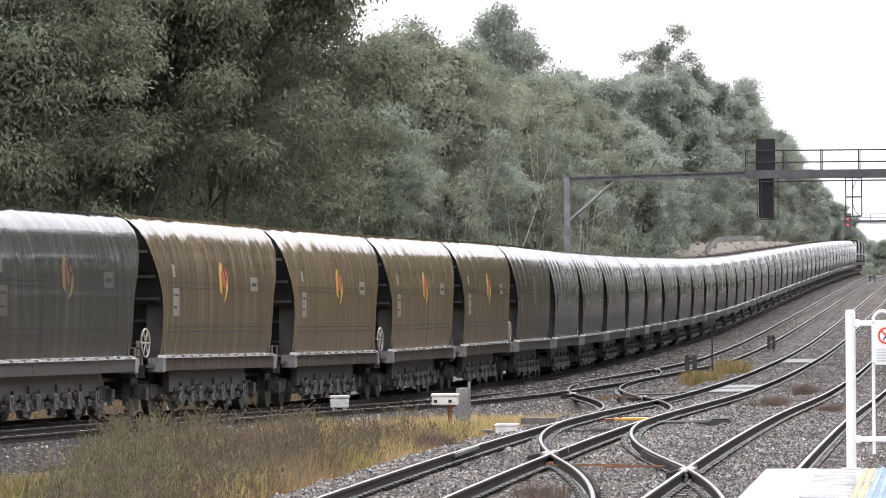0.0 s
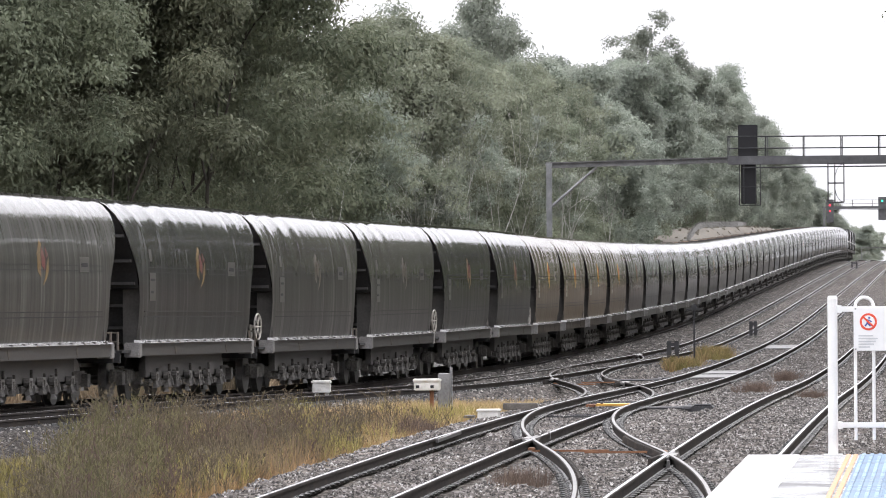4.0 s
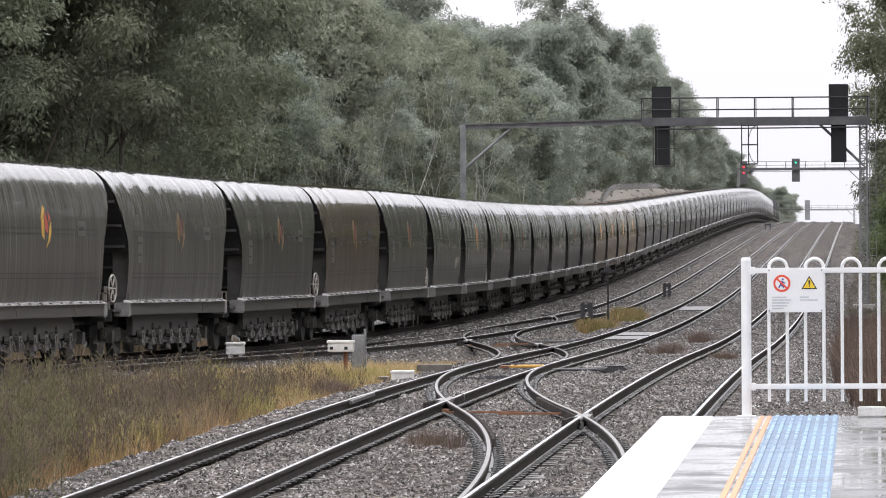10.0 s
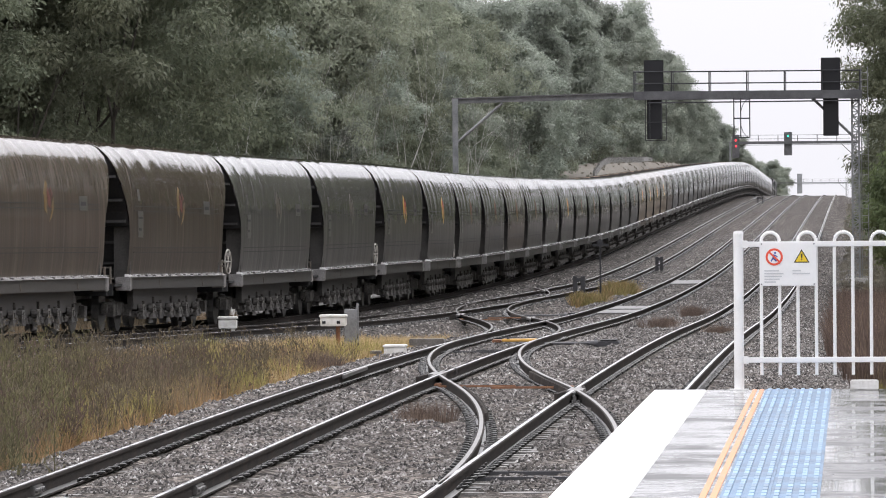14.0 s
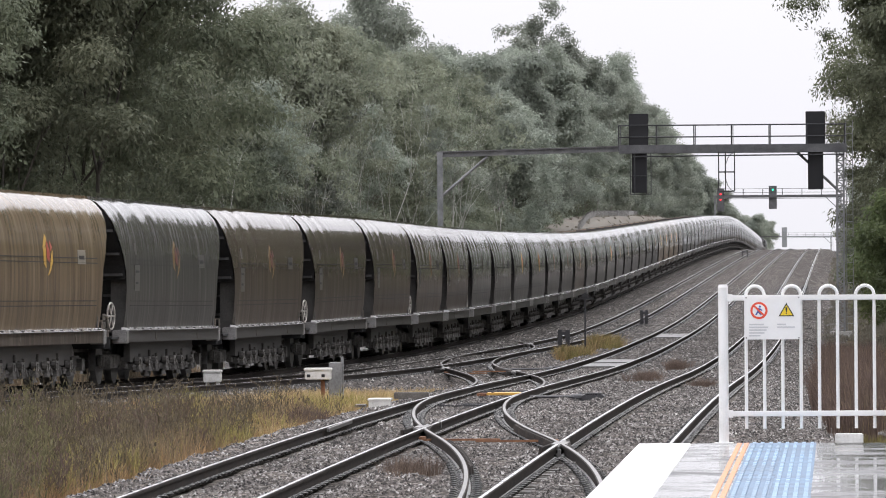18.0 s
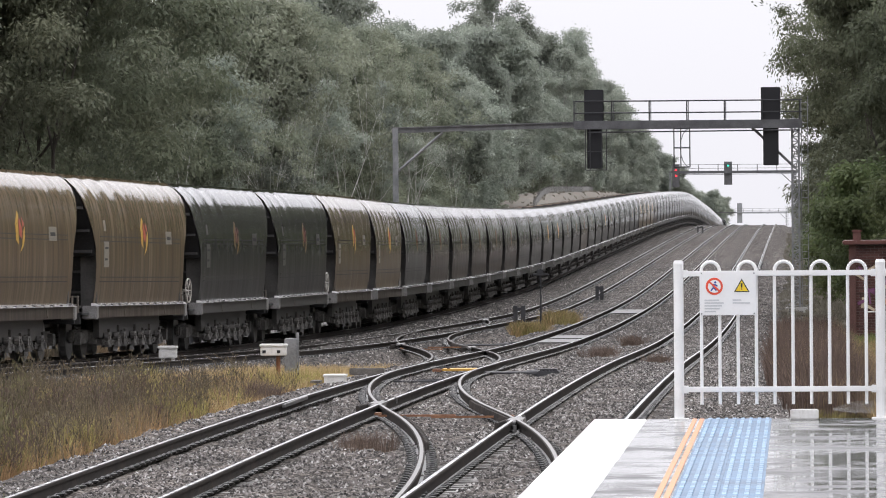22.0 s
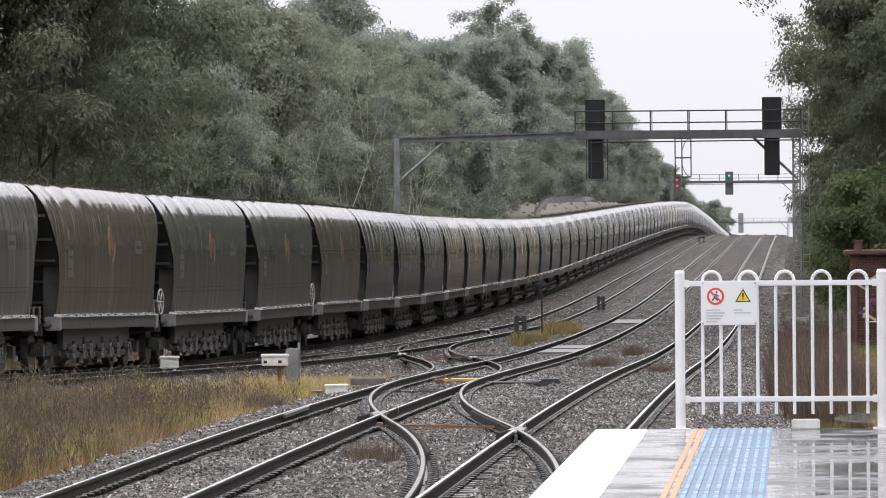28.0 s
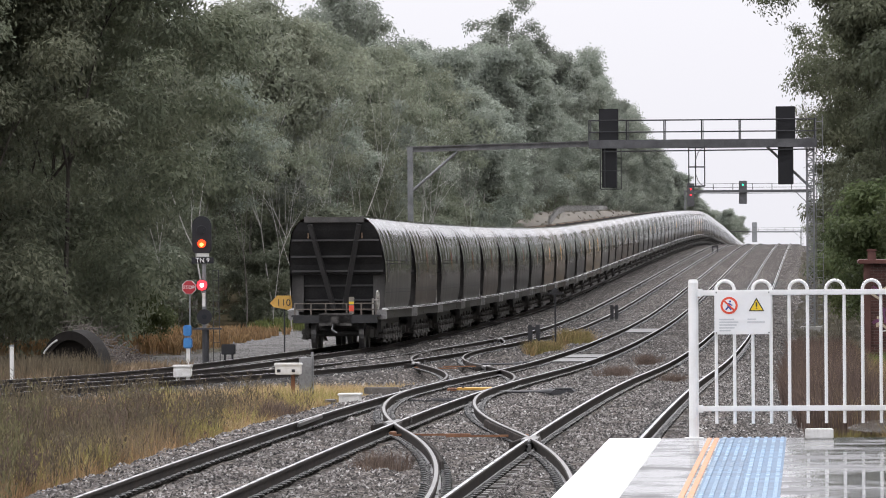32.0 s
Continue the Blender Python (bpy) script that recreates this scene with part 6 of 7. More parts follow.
for k in range(64):
    y = 64 + 46 * rng.uniform() ** 0.8
    a, b = float(tl_edge(y)) - 0.6, -9.3
    x = a + (b - a) * rng.uniform() ** 1.4
    w = root("weed", "tall dark twiggy weed in the dry grass", "weed", x, y, float(zp(y)) - 0.55, "tall weeds", rng.uniform(0, 360))
    ob = new("stalk", WEEDS[int(rng.integers(3))])
    ob.parent = w
    ob.scale = (1.4, 1.4, rng.uniform(0.55, 1.15))


# ---------------------------------------------------------------- the coal train
PITCH = 14.4
# where the tail of the train stands on the coal line, time by time
TIMES = (0, 2, 6, 9, 13, 19, 23, 28, 32)
TAILS = (-394.5, -358.8, -287.0, -232.7, -160.0, -49.8, 24.0, 116.2, 190.3)
TAIL_FIT = np.polyfit(TIMES, TAILS, 3)
_py = np.arange(-700, 2600, 2.0)
_px = x4(_py)
_ps = np.concatenate([[0], np.cumsum(np.hypot(np.diff(_px), np.diff(_py)))])
_ps += 200 - np.interp(200, _py, _ps)


def on_line(s):
    y = float(np.interp(s, _ps, _py))
    return Vector((float(x4(y)), y, float(zp4(y))))


def car_pose(s, half=4.6):
    a, b = on_line(s - half), on_line(s + half)
    d = b - a
    return Matrix.Translation((a + b) / 2) @ Euler((math.atan2(d.z, d.xy.length), 0, math.atan2(-d.x, d.y))).to_matrix().to_4x4()


SIDE = [(1.38, 1.2), (1.41, 1.3), (1.455, 1.62), (1.485, 2.1), (1.49, 2.5), (1.478, 2.87), (1.435, 3.22), (1.36, 3.53), (1.235, 3.78), (1.055, 3.97), (0.86, 4.07)]
PANELS = 8


INSET = [(1.1, 1.3), (2.2, 1.3), (2.5, 1.2), (2.9, 0.86), (3.3, 0.5), (3.65, 0.22), (4.0, 0.06)]


def inset(z):
    """How far the sloping hopper end lies inside the overall length at height z."""
    return float(np.interp(z, [p[0] for p in INSET], [p[1] for p in INSET]))


def shell(len0, len1, bulge):
    """Curved side sheets, dished a little between the ribs, with an open top."""
    v, f = [], []
    nu = PANELS * 8 + 1
    rg = np.random.default_rng(14)
    dent = rg.uniform(0, 1, (2, nu)) ** 2
    deep = rg.uniform(0.1, 1.5, (2, PANELS))
    for s in (1, -1):
        base = len(v)
        for i in range(nu):
            u = i / (nu - 1)
            w = abs(math.sin(math.pi * PANELS * u))
            for k, (x, z) in enumerate(SIDE):
                o = (bulge * w * deep[s, min(PANELS - 1, i // 8)] + 0.016 * dent[s, i]) * (0.08 + 0.92 * (k / len(SIDE)) ** 1.5)
                e = inset(z)
                v.append((s * (x - o), len0 + e + (len1 - len0 - 2 * e) * u, z - o * 0.6))
        nk = len(SIDE)
        for i in range(nu - 1):
            for k in range(nk - 1):
                a = base + i * nk + k
                q = (a, a + nk, a + nk + 1, a + 1)
                f.append(q if s > 0 else q[::-1])
    return v, f


def paint(name, cols, rough):
    """Wagon paint: coarse fading, rain streaks down the side, wet gloss."""
    m = bpy.data.materials.new(name)
    m.use_nodes = True
    n, l = m.node_tree.nodes, m.node_tree.links
    b = n["Principled BSDF"]
    tc = n.new("ShaderNodeTexCoord")
    mp = n.new("ShaderNodeMapping")
    mp.inputs["Scale"].default_value = (1, 4.6, 0.18)
    l.new(tc.outputs["Object"], mp.inputs["Vector"])
    info = n.new("ShaderNodeObjectInfo")
    sh = n.new("ShaderNodeVectorMath")
    sh.operation = "SCALE"
    sh.inputs[0].default_value = (31, 17, 9)
    l.new(info.outputs["Random"], sh.inputs["Scale"])
    ad = n.new("ShaderNodeVectorMath")
    l.new(mp.outputs[0], ad.inputs[0])
    l.new(sh.outputs[0], ad.inputs[1])
    st = n.new("ShaderNodeTexNoise")
    st.inputs["Scale"].default_value, st.inputs["Detail"].default_value, st.inputs["Roughness"].default_value = 1.6, 5, 0.65
    l.new(ad.outputs[0], st.inputs["Vector"])
    big = n.new("ShaderNodeTexNoise")
    big.inputs["Scale"].default_value = 0.5
    l.new(ad.outputs[0], big.inputs["Vector"])
    ramp = n.new("ShaderNodeValToRGB")
    el = ramp.color_ramp.elements
    while len(el) < len(cols):
        el.new(0.5)
    for i, c in enumerate(cols):
        el[i].position = 0.38 + 0.25 * i / (len(cols) - 1)
        el[i].color = (*c, 1)
    l.new(st.outputs[0], ramp.inputs[0])
    hs = n.new("ShaderNodeHueSaturation")
    mr = n.new("ShaderNodeMapRange")
    mr.inputs[3].default_value, mr.inputs[4].default_value = 0.82, 1.18
    l.new(info.outputs["Random"], mr.inputs[0])
    l.new(mr.outputs[0], hs.inputs["Value"])
    l.new(ramp.outputs[0], hs.inputs["Color"])
    m3 = n.new("ShaderNodeMapping")
    m3.inputs["Scale"].default_value = (1, 2.6, 0.1)
    l.new(tc.outputs["Object"], m3.inputs["Vector"])
    a3 = n.new("ShaderNodeVectorMath")
    l.new(m3.outputs[0], a3.inputs[0])
    l.new(sh.outputs[0], a3.inputs[1])
    run = n.new("ShaderNodeTexNoise")
    run.inputs["Scale"].default_value, run.inputs["Detail"].default_value = 2.0, 3
    l.new(a3.outputs[0], run.inputs["Vector"])
    rm = n.new("ShaderNodeMapRange")
    rm.inputs[1].default_value, rm.inputs[2].default_value = 0.56, 0.68
    rm.inputs[3].default_value, rm.inputs[4].default_value = 0.0, 0.5
    l.new(run.outputs[0], rm.inputs[0])
    streak = n.new("ShaderNodeMix")
    streak.data_type = "RGBA"
    streak.inputs[7].default_value = (*[0.05 + 1.5 * q for q in cols[-1]], 1)
    l.new(rm.outputs[0], streak.inputs[0])
    l.new(hs.outputs[0], streak.inputs[6])
    r2 = n.new("ShaderNodeMapRange")
    r2.inputs[3].default_value, r2.inputs[4].default_value = rough + 0.05, rough + 0.25
    l.new(big.outputs[0], r2.inputs[0])
    l.new(r2.outputs[0], b.inputs["Roughness"])
    # road dust on the lower half hides the wet gloss and the colour, in streaks
    sp = n.new("ShaderNodeSeparateXYZ")
    l.new(tc.outputs["Object"], sp.inputs[0])
    wv = n.new("ShaderNodeMath")
    wv.operation = "MULTIPLY_ADD"
    wv.inputs[1].default_value = 1.6
    l.new(st.outputs[0], wv.inputs[0])
    l.new(sp.outputs[2], wv.inputs[2])
    du = n.new("ShaderNodeMapRange")
    du.inputs[1].default_value, du.inputs[2].default_value = 2.3, 3.9
    du.inputs[3].default_value, du.inputs[4].default_value = 1.0, 0.0
    l.new(wv.outputs[0], du.inputs[0])
    dm = n.new("ShaderNodeMath")
    dm.operation = "MULTIPLY"
    dm.inputs[1].default_value = 0.4
    l.new(du.outputs[0], dm.inputs[0])
    dust = n.new("ShaderNodeMix")
    dust.data_type = "RGBA"
    dust.inputs[7].default_value = (*DUST, 1)
    l.new(dm.outputs[0], dust.inputs[0])
    l.new(streak.outputs[2], dust.inputs[6])
    l.new(dust.outputs[2], b.inputs["Base Color"])
    cw = n.new("ShaderNodeMapRange")
    cw.inputs[3].default_value, cw.inputs[4].default_value = 0.95, 0.08
    l.new(du.outputs[0], cw.inputs[0])
    l.new(cw.outputs[0], b.inputs["Coat Weight"])
    b.inputs["Coat Roughness"].default_value = 0.05
    b.inputs["Specular IOR Level"].default_value = 0.12
    bp = n.new("ShaderNodeBump")
    bp.inputs["Strength"].default_value, bp.inputs["Distance"].default_value = 0.4, 0.012
    l.new(st.outputs[0], bp.inputs["Height"])
    l.new(bp.outputs[0], b.inputs["Normal"])
    wet = n.new("ShaderNodeBump")
    wet.inputs["Strength"].default_value, wet.inputs["Distance"].default_value = 0.22, 0.012
    l.new(st.outputs[0], wet.inputs["Height"])
    l.new(wet.outputs[0], b.inputs["Coat Normal"])
    return m


DUST = (0.07, 0.0655, 0.061)
PAINTS = {
    "grey": paint("weathered_grey_paint", [(0.042, 0.041, 0.037), (0.074, 0.072, 0.065), (0.12, 0.116, 0.107)], 0.34),
    "dark": paint("dark_green_grey_paint", [(0.016, 0.0165, 0.0155), (0.03, 0.031, 0.0285), (0.055, 0.055, 0.051)], 0.34),
    "brown": paint("brown_grey_paint", [(0.045, 0.032, 0.023), (0.074, 0.056, 0.041), (0.11, 0.087, 0.065)], 0.36),
    "tan": paint("tan_paint", [(0.095, 0.065, 0.034), (0.15, 0.107, 0.06), (0.2, 0.15, 0.09)], 0.36),
    "silver": paint("blue_grey_paint", [(0.06, 0.063, 0.066), (0.1, 0.104, 0.107), (0.15, 0.155, 0.157)], 0.36),
}
M["lining"] = material("rusty_hopper_lining", [(0.12, 0.075, 0.05), (0.2, 0.135, 0.09), (0.28, 0.2, 0.14)], 0.8, scale=2, fine=20)
M["skirt"] = material("wagon_hopper_skirt", [(0.045, 0.042, 0.04), (0.07, 0.066, 0.062), (0.1, 0.094, 0.089)], 0.6, scale=2, fine=20)
M["gear_pale"] = material("pale_door_gear", [(0.08, 0.076, 0.07), (0.19, 0.18, 0.168)], 0.5, scale=5, fine=30)
M["frame"] = material("wagon_underframe", [(0.035, 0.033, 0.031), (0.08, 0.075, 0.07), (0.155, 0.146, 0.135)], 0.75, scale=3, fine=25, spec=0.25)
# ledge only: sky glint on wet steel put into a near-white base colour
M["sill"] = material("ledge_glint_paint", [(0.6, 0.595, 0.59), (0.74, 0.735, 0.73), (0.84, 0.835, 0.83)], 0.2, scale=2, fine=20, coat=0.9)
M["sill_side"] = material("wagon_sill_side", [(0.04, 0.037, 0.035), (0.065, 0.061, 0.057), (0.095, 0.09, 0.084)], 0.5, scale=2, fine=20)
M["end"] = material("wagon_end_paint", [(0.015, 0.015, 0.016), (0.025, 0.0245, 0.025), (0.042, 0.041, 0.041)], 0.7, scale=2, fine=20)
M["endbar"] = material("wagon_end_rib_paint", [(0.035, 0.034, 0.035), (0.055, 0.053, 0.053), (0.08, 0.077, 0.076)], 0.65, scale=2, fine=20)
M["rail_paint"] = material("grimy_handrail", [(0.08, 0.07, 0.06), (0.15, 0.13, 0.11), (0.2, 0.15, 0.12)], 0.5, scale=4)
M["white_grimy"] = material("grimy_white_enamel", [(0.2, 0.185, 0.16), (0.36, 0.34, 0.3), (0.5, 0.48, 0.44)], 0.45, scale=5, fine=40)
M["bracket"] = material("wet_grey_bracket", [(0.16, 0.155, 0.15), (0.26, 0.25, 0.245), (0.36, 0.35, 0.34)], 0.35, scale=5, fine=40)
M["wheel"] = material("worn_wheel_steel", [(0.1, 0.097, 0.093), (0.22, 0.215, 0.21)], 0.38, metal=0.7, scale=4)
M["logo_red"] = material("faded_red_logo", [(0.3, 0.05, 0.04), (0.42, 0.08, 0.05)], 0.45, scale=3, fine=20)
M["logo_yellow"] = material("faded_yellow_logo", [(0.45, 0.27, 0.04), (0.6, 0.38, 0.07)], 0.45, scale=3, fine=20)
M["logo_dull"] = material("worn_orange_logo", [(0.07, 0.05, 0.025), (0.26, 0.16, 0.04)], 0.45, scale=1.5, fine=20)
M["logo_dim"] = material("worn_red_logo", [(0.06, 0.03, 0.025), (0.2, 0.045, 0.035)], 0.45, scale=1.5, fine=20)
M["logo_ghost"] = material("washed_out_logo", [(0.06, 0.055, 0.045), (0.1, 0.08, 0.055)], 0.45, scale=1.5, fine=20)
M["stencil_dim"] = material("grimy_stencil_panel", [(0.045, 0.042, 0.037), (0.085, 0.08, 0.07)], 0.5, scale=5, fine=30)
M["stencil"] = material("stencil_panel", [(0.17, 0.155, 0.125), (0.26, 0.24, 0.2)], 0.5, scale=5, fine=30)


def side_x(z):
    zs, xs = [p[1] for p in SIDE], [p[0] for p in SIDE]
    return float(np.interp(z, zs, xs))


def decal(name, pts, mat, parent, lift=0.004):
    """A painted patch that lies on the curved side sheet; pts are (along, height)."""
    def cut(poly, z, sign):
        out = []
        for (ya, za), (yb, zb) in zip(poly, poly[1:] + poly[:1]):
            ia, ib = (za - z) * sign >= 0, (zb - z) * sign >= 0
            if ia:
                out.append((ya, za))
            if ia != ib:
                u = (z - za) / (zb - za)
                out.append((ya + (yb - ya) * u, z))
        return out
    v, f = [], []
    for (_, za), (_, zb) in zip(SIDE, SIDE[1:]):
        p = cut(cut(list(pts), za, 1), zb, -1) if min(q[1] for q in pts) < zb and max(q[1] for q in pts) > za else []
        if len(p) > 2:
            n, m = len(p), len(v)
            v += [(side_x(z) + lift, y, z) for y, z in p] + [(side_x(z) + lift - 0.02, y, z) for y, z in p]
            f.append(tuple(range(m, m + n)))
            f += [(m + i, m + i + n, m + (i + 1) % n + n, m + (i + 1) % n) for i in range(n)]
    return mesh_ob(name, v, f, mat, parent)


def seam_bar(bm, z, y0, y1):
    """A shallow dark strip that follows the side sheet at height z."""
    x = side_x(z) - 0.012
    box(bm, x, x + 0.0155, y0, y1, z, z + 0.018)


def wagon(color, logo, label, fine=False):
    w = root("coal_wagon", label, "coal wagon", 0, 0, 0, "coal wagons of the train")
    L0, L1 = -7.14, 7.14
    E0, E1 = L0 + 1.25, L1 - 1.25
    v, f = shell(L0, L1, 0.02)
    body = mesh_ob("body", v, f, PAINTS[color], w, smooth=True)
    # inner floor and rims
    part("hopper_lining", B((-1.0, 1.0, L0 + 0.6, L1 - 0.6, 3.3, 3.4), (-0.85, -0.805, L0 + 0.3, L1 - 0.3, 3.4, 4.07), (0.805, 0.85, L0 + 0.3, L1 - 0.3, 3.4, 4.07)), M["lining"], w, "rusty brown hopper lining")
    for s in (-1, 1):
        part("top_rim", B((s * 0.86 - 0.05, s * 0.86 + 0.05, L0 + 0.05, L1 - 0.05, 4.01, 4.09), bevel=0.015), PAINTS[color], w)
        part("sill", B((min(s * 1.36, s * 1.5), max(s * 1.36, s * 1.5), E0 + 0.1, E1 - 0.1, 0.93, 1.19), bevel=0.006), PAINTS["brown"] if color == "tan" else M["sill_side"], w)
        prof = [(1.36, 1.188), (1.57, 1.188), (1.57, 1.2), (1.45, 1.252), (1.36, 1.256)]
        lv = [(s * x, y, z) for y in (E0 + 0.05, E1 - 0.05) for x, z in prof]
        mesh_ob("sill_ledge", lv, [(i, i + 5, (i + 1) % 5 + 5, (i + 1) % 5)[::-s] for i in range(5)] + [(0, 1, 2, 3, 4)[::s], (5, 6, 7, 8, 9)[::-s]], M["sill"], w, "wet sloping ledge with its sky glint painted near white")
        for e in (E0 - 0.2, E1 - 0.1):
            part("corner_block", B((min(s * 1.2, s * 1.52), max(s * 1.2, s * 1.52), e, e + 0.3, 0.9, 1.2), bevel=0.02), M["bracket"], w)
    for k, e in ((-1, L0), (1, L1)):
        # sloping end sheet, dark in its recess, between the side sheets
        zs = [3.9, 3.65, 3.3, 2.9, 2.6, 2.3]
        v = []
        for z in zs:
            y = e - k * (inset(z) + 0.02)
            hw = side_x(z) - 0.03
            v += [(-hw, y, z), (hw, y, z)]
        yb = e - k * 2.0
        v += [(-1.08, e - k * 1.6, 2.28), (1.08, e - k * 1.6, 2.28), (-1.08, yb, 1.2), (1.08, yb, 1.2)]
        nz = len(zs)
        f = [(2 * i, 2 * i + 1, 2 * i + 3, 2 * i + 2) for i in range(nz)] + [(2 * nz, 2 * nz + 1, 2 * nz + 3, 2 * nz + 2)]
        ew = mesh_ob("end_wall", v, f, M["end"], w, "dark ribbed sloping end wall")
        bz = (1.5, 1.95, 2.4, 2.85, 3.35)
        def end_y(z):
            return e - k * (inset(z) if z > 2.3 else 1.62 + (2.28 - z) * 0.35)
        yt = e - k * 0.06
        part("end_top_beam", B((-0.93, 0.93, min(yt, yt + k * 0.1), max(yt, yt + k * 0.1), 3.89, 4.06), bevel=0.012), M["sill_side"], ew)
        bars = bmesh.new()
        for z in bz:
            hw = min(side_x(z) - 0.06, 1.4) if z > 2.3 else 1.08
            y = end_y(z)
            box(bars, -hw, hw, min(y, y + k * 0.09), max(y, y + k * 0.09), z - 0.03, z + 0.03)
            if fine:
                part("end_bar", bars, M["endbar"], ew)
                bars = bmesh.new()
        if not fine:
            tagged(part("end_ribbing", bars, M["endbar"], ew), kind="stuff")
        for s in (-1, 1):
            part("end_brace", B((-0.07, 0.07, -0.05, 0.05, 0, 1)), M["endbar"], ew).matrix_local = (
                Matrix.Translation((s * 0.16, e - k * 1.7, 1.25)) @ Vector((s * 0.6, k * 1.6, 2.6)).to_track_quat("Z", "Y").to_matrix().to_4x4() @ Matrix.Diagonal((1, 1, 3.09, 1)))
            part("corner_panel", B((min(s * 1.08, s * 1.44), max(s * 1.08, s * 1.44), min(e - k * 1.62, e - k * 1.54), max(e - k * 1.62, e - k * 1.54), 1.14, 2.36)), M["skirt"], ew)
        part("end_platform", B((-1.35, 1.35, min(e - k * 1.6, e - k * 0.2), max(e - k * 1.6, e - k * 0.2), 1.0, 1.05), (-1.3, 1.3, min(e - k * 0.3, e - k * 0.2), max(e - k * 0.3, e - k * 0.2), 0.8, 1.0)), M["end"], w)
        hr = bmesh.new()
        yh = e - k * 0.25
        for x in (-1.25, -0.75, -0.3, 0.35, 0.8, 1.25):
            rod(hr, (x, yh, 1.03), (x, yh, 1.42), 0.026, 6)
        for z in (1.22, 1.4):
            rod(hr, (-1.25, yh, z), (1.25, yh, z), 0.018, 6)
        part("handrail", hr, M["rail_paint"], w)
        part("coupler", B((-0.12, 0.12, min(e - k * 0.25, e + k * 0.1), max(e - k * 0.25, e + k * 0.1), 0.78, 1.0), bevel=0.03), M["frame"], w)
    part("underframe", B((-0.5, 0.5, L0 + 0.2, L1 - 0.2, 0.72, 1.1), (-1.25, 1.25, -4.0, 4.0, 0.95, 1.12)), M["frame"], w)
    for c in (-1.6, 1.6):
        part("discharge_hopper", B((-0.95, 0.95, c - 1.3, c + 1.3, 0.42, 0.95), bevel=0.12), M["frame"], w)
    for s in (-1, 1):
        gear = bmesh.new()
        part("hopper_skirt", B((min(s * 1.06, s * 1.2), max(s * 1.06, s * 1.2), -4.0, 4.0, 0.48, 0.95), bevel=0.01), M["skirt"], w, "grey hopper skirt")
        for k in range(7):
            y = -3.3 + 1.1 * k + 0.16 * math.sin(2.3 * k)
            rod(gear, (s * 1.24, y, 0.26), (s * 1.22, y, 0.5 + 0.06 * (k % 3)), 0.12, 7, 0.05)
            rod(gear, (s * 1.2, y - 0.2, 0.5), (s * 1.3, y - 0.16, 0.5), 0.09, 8)
            rod(gear, (s * 1.2, y - 0.44, 0.36), (s * 1.27, y + 0.34, 0.46), 0.035, 6)
            box(gear, min(s * 1.18, s * 1.25), max(s * 1.18, s * 1.25), y + 0.34, y + 0.4, 0.34, 0.66 + 0.08 * (k % 2))
            box(gear, min(s * 1.0, s * 1.22), max(s * 1.0, s * 1.22), y - 0.42, y + 0.42, 0.3, 0.44)
            rod(gear, (s * 1.24, y + 0.37, 0.3), (s * 1.24, y + 0.37, 0.44), 0.09, 6, 0.06)
        tagged(part("door_gear", gear, M["frame"], w), kind="stuff")
        bj = bmesh.new()
        for k in range(7):
            y = -3.3 + 1.1 * k + 0.16 * math.sin(2.3 * k)
            for d_ in (-0.1, 0.1):
                box(bj, min(s * 1.27, s * 1.31), max(s * 1.27, s * 1.31), y + d_ - 0.025, y + d_ + 0.025, 0.4, 0.56)
            box(bj, min(s * 1.27, s * 1.31), max(s * 1.27, s * 1.31), y - 0.125, y + 0.125, 0.54, 0.59)
            if k % 2:
                rod(bj, (s * 1.1, y + 0.5, 0.16), (s * 1.1, y + 0.5, 0.3), 0.1, 4, 0.04)
        tagged(part("gear_cover", bj, M["gear_pale"], w), kind="stuff")
        for q in (-2.4, 3.0) if s > 0 else ():
            mk = part("sill_mark", B((-0.004, 0.004, -0.05, 0.05, -0.09, 0.09)), M["logo_ghost"], w, "faded yellow paint mark")
            mk.location, mk.rotation_euler = (s * 1.503, q, 1.06), (0.5, 0, 0)
    for c in (-4.75, 4.75):
        bg = part("bogie", B((-0.98, -0.84, c - 1.25, c + 1.25, 0.38, 0.66), (0.84, 0.98, c - 1.25, c + 1.25, 0.38, 0.66), (-0.9, 0.9, c - 0.25, c + 0.25, 0.4, 0.72), bevel=0.04), M["frame"], w)
        for dy in (-0.9, 0.9):
            wh = bmesh.new()
            for s in (-1, 1):
                rod(wh, (s * 0.69, c + dy, 0.46), (s * 0.82, c + dy, 0.46), 0.45, 20)
                rod(wh, (s * 0.66, c + dy, 0.46), (s * 0.69, c + dy, 0.46), 0.475, 20)
            rod(wh, (-0.8, c + dy, 0.46), (0.8, c + dy, 0.46), 0.08, 8)
            part("wheelset", wh, M["wheel"], bg)
        sp = bmesh.new()
        for s in (-1, 1):
            for dy in (-0.16, 0.0, 0.16):
                rod(sp, (s * 0.98, c + dy, 0.36), (s * 0.98, c + dy, 0.64), 0.055, 8)
            for dy in (-0.9, 0.9):
                box(sp, min(s * 0.96, s * 1.1), max(s * 0.96, s * 1.1), c + dy - 0.13, c + dy + 0.13, 0.34, 0.6)
        tagged(part("spring_nest", sp, M["frame"], bg), kind="stuff")
    if logo:
        ya, yb = {"bright": ("logo_yellow", "logo_red"), "worn": ("logo_dull", "logo_dim"), "dull": ("logo_ghost", "logo_ghost")}[logo]
        c = 0.55
        decal("emblem", [(c - 0.62, 2.6), (c - 0.38, 2.5), (c - 0.38, 2.96), (c - 0.62, 2.9)], M[ya], w)
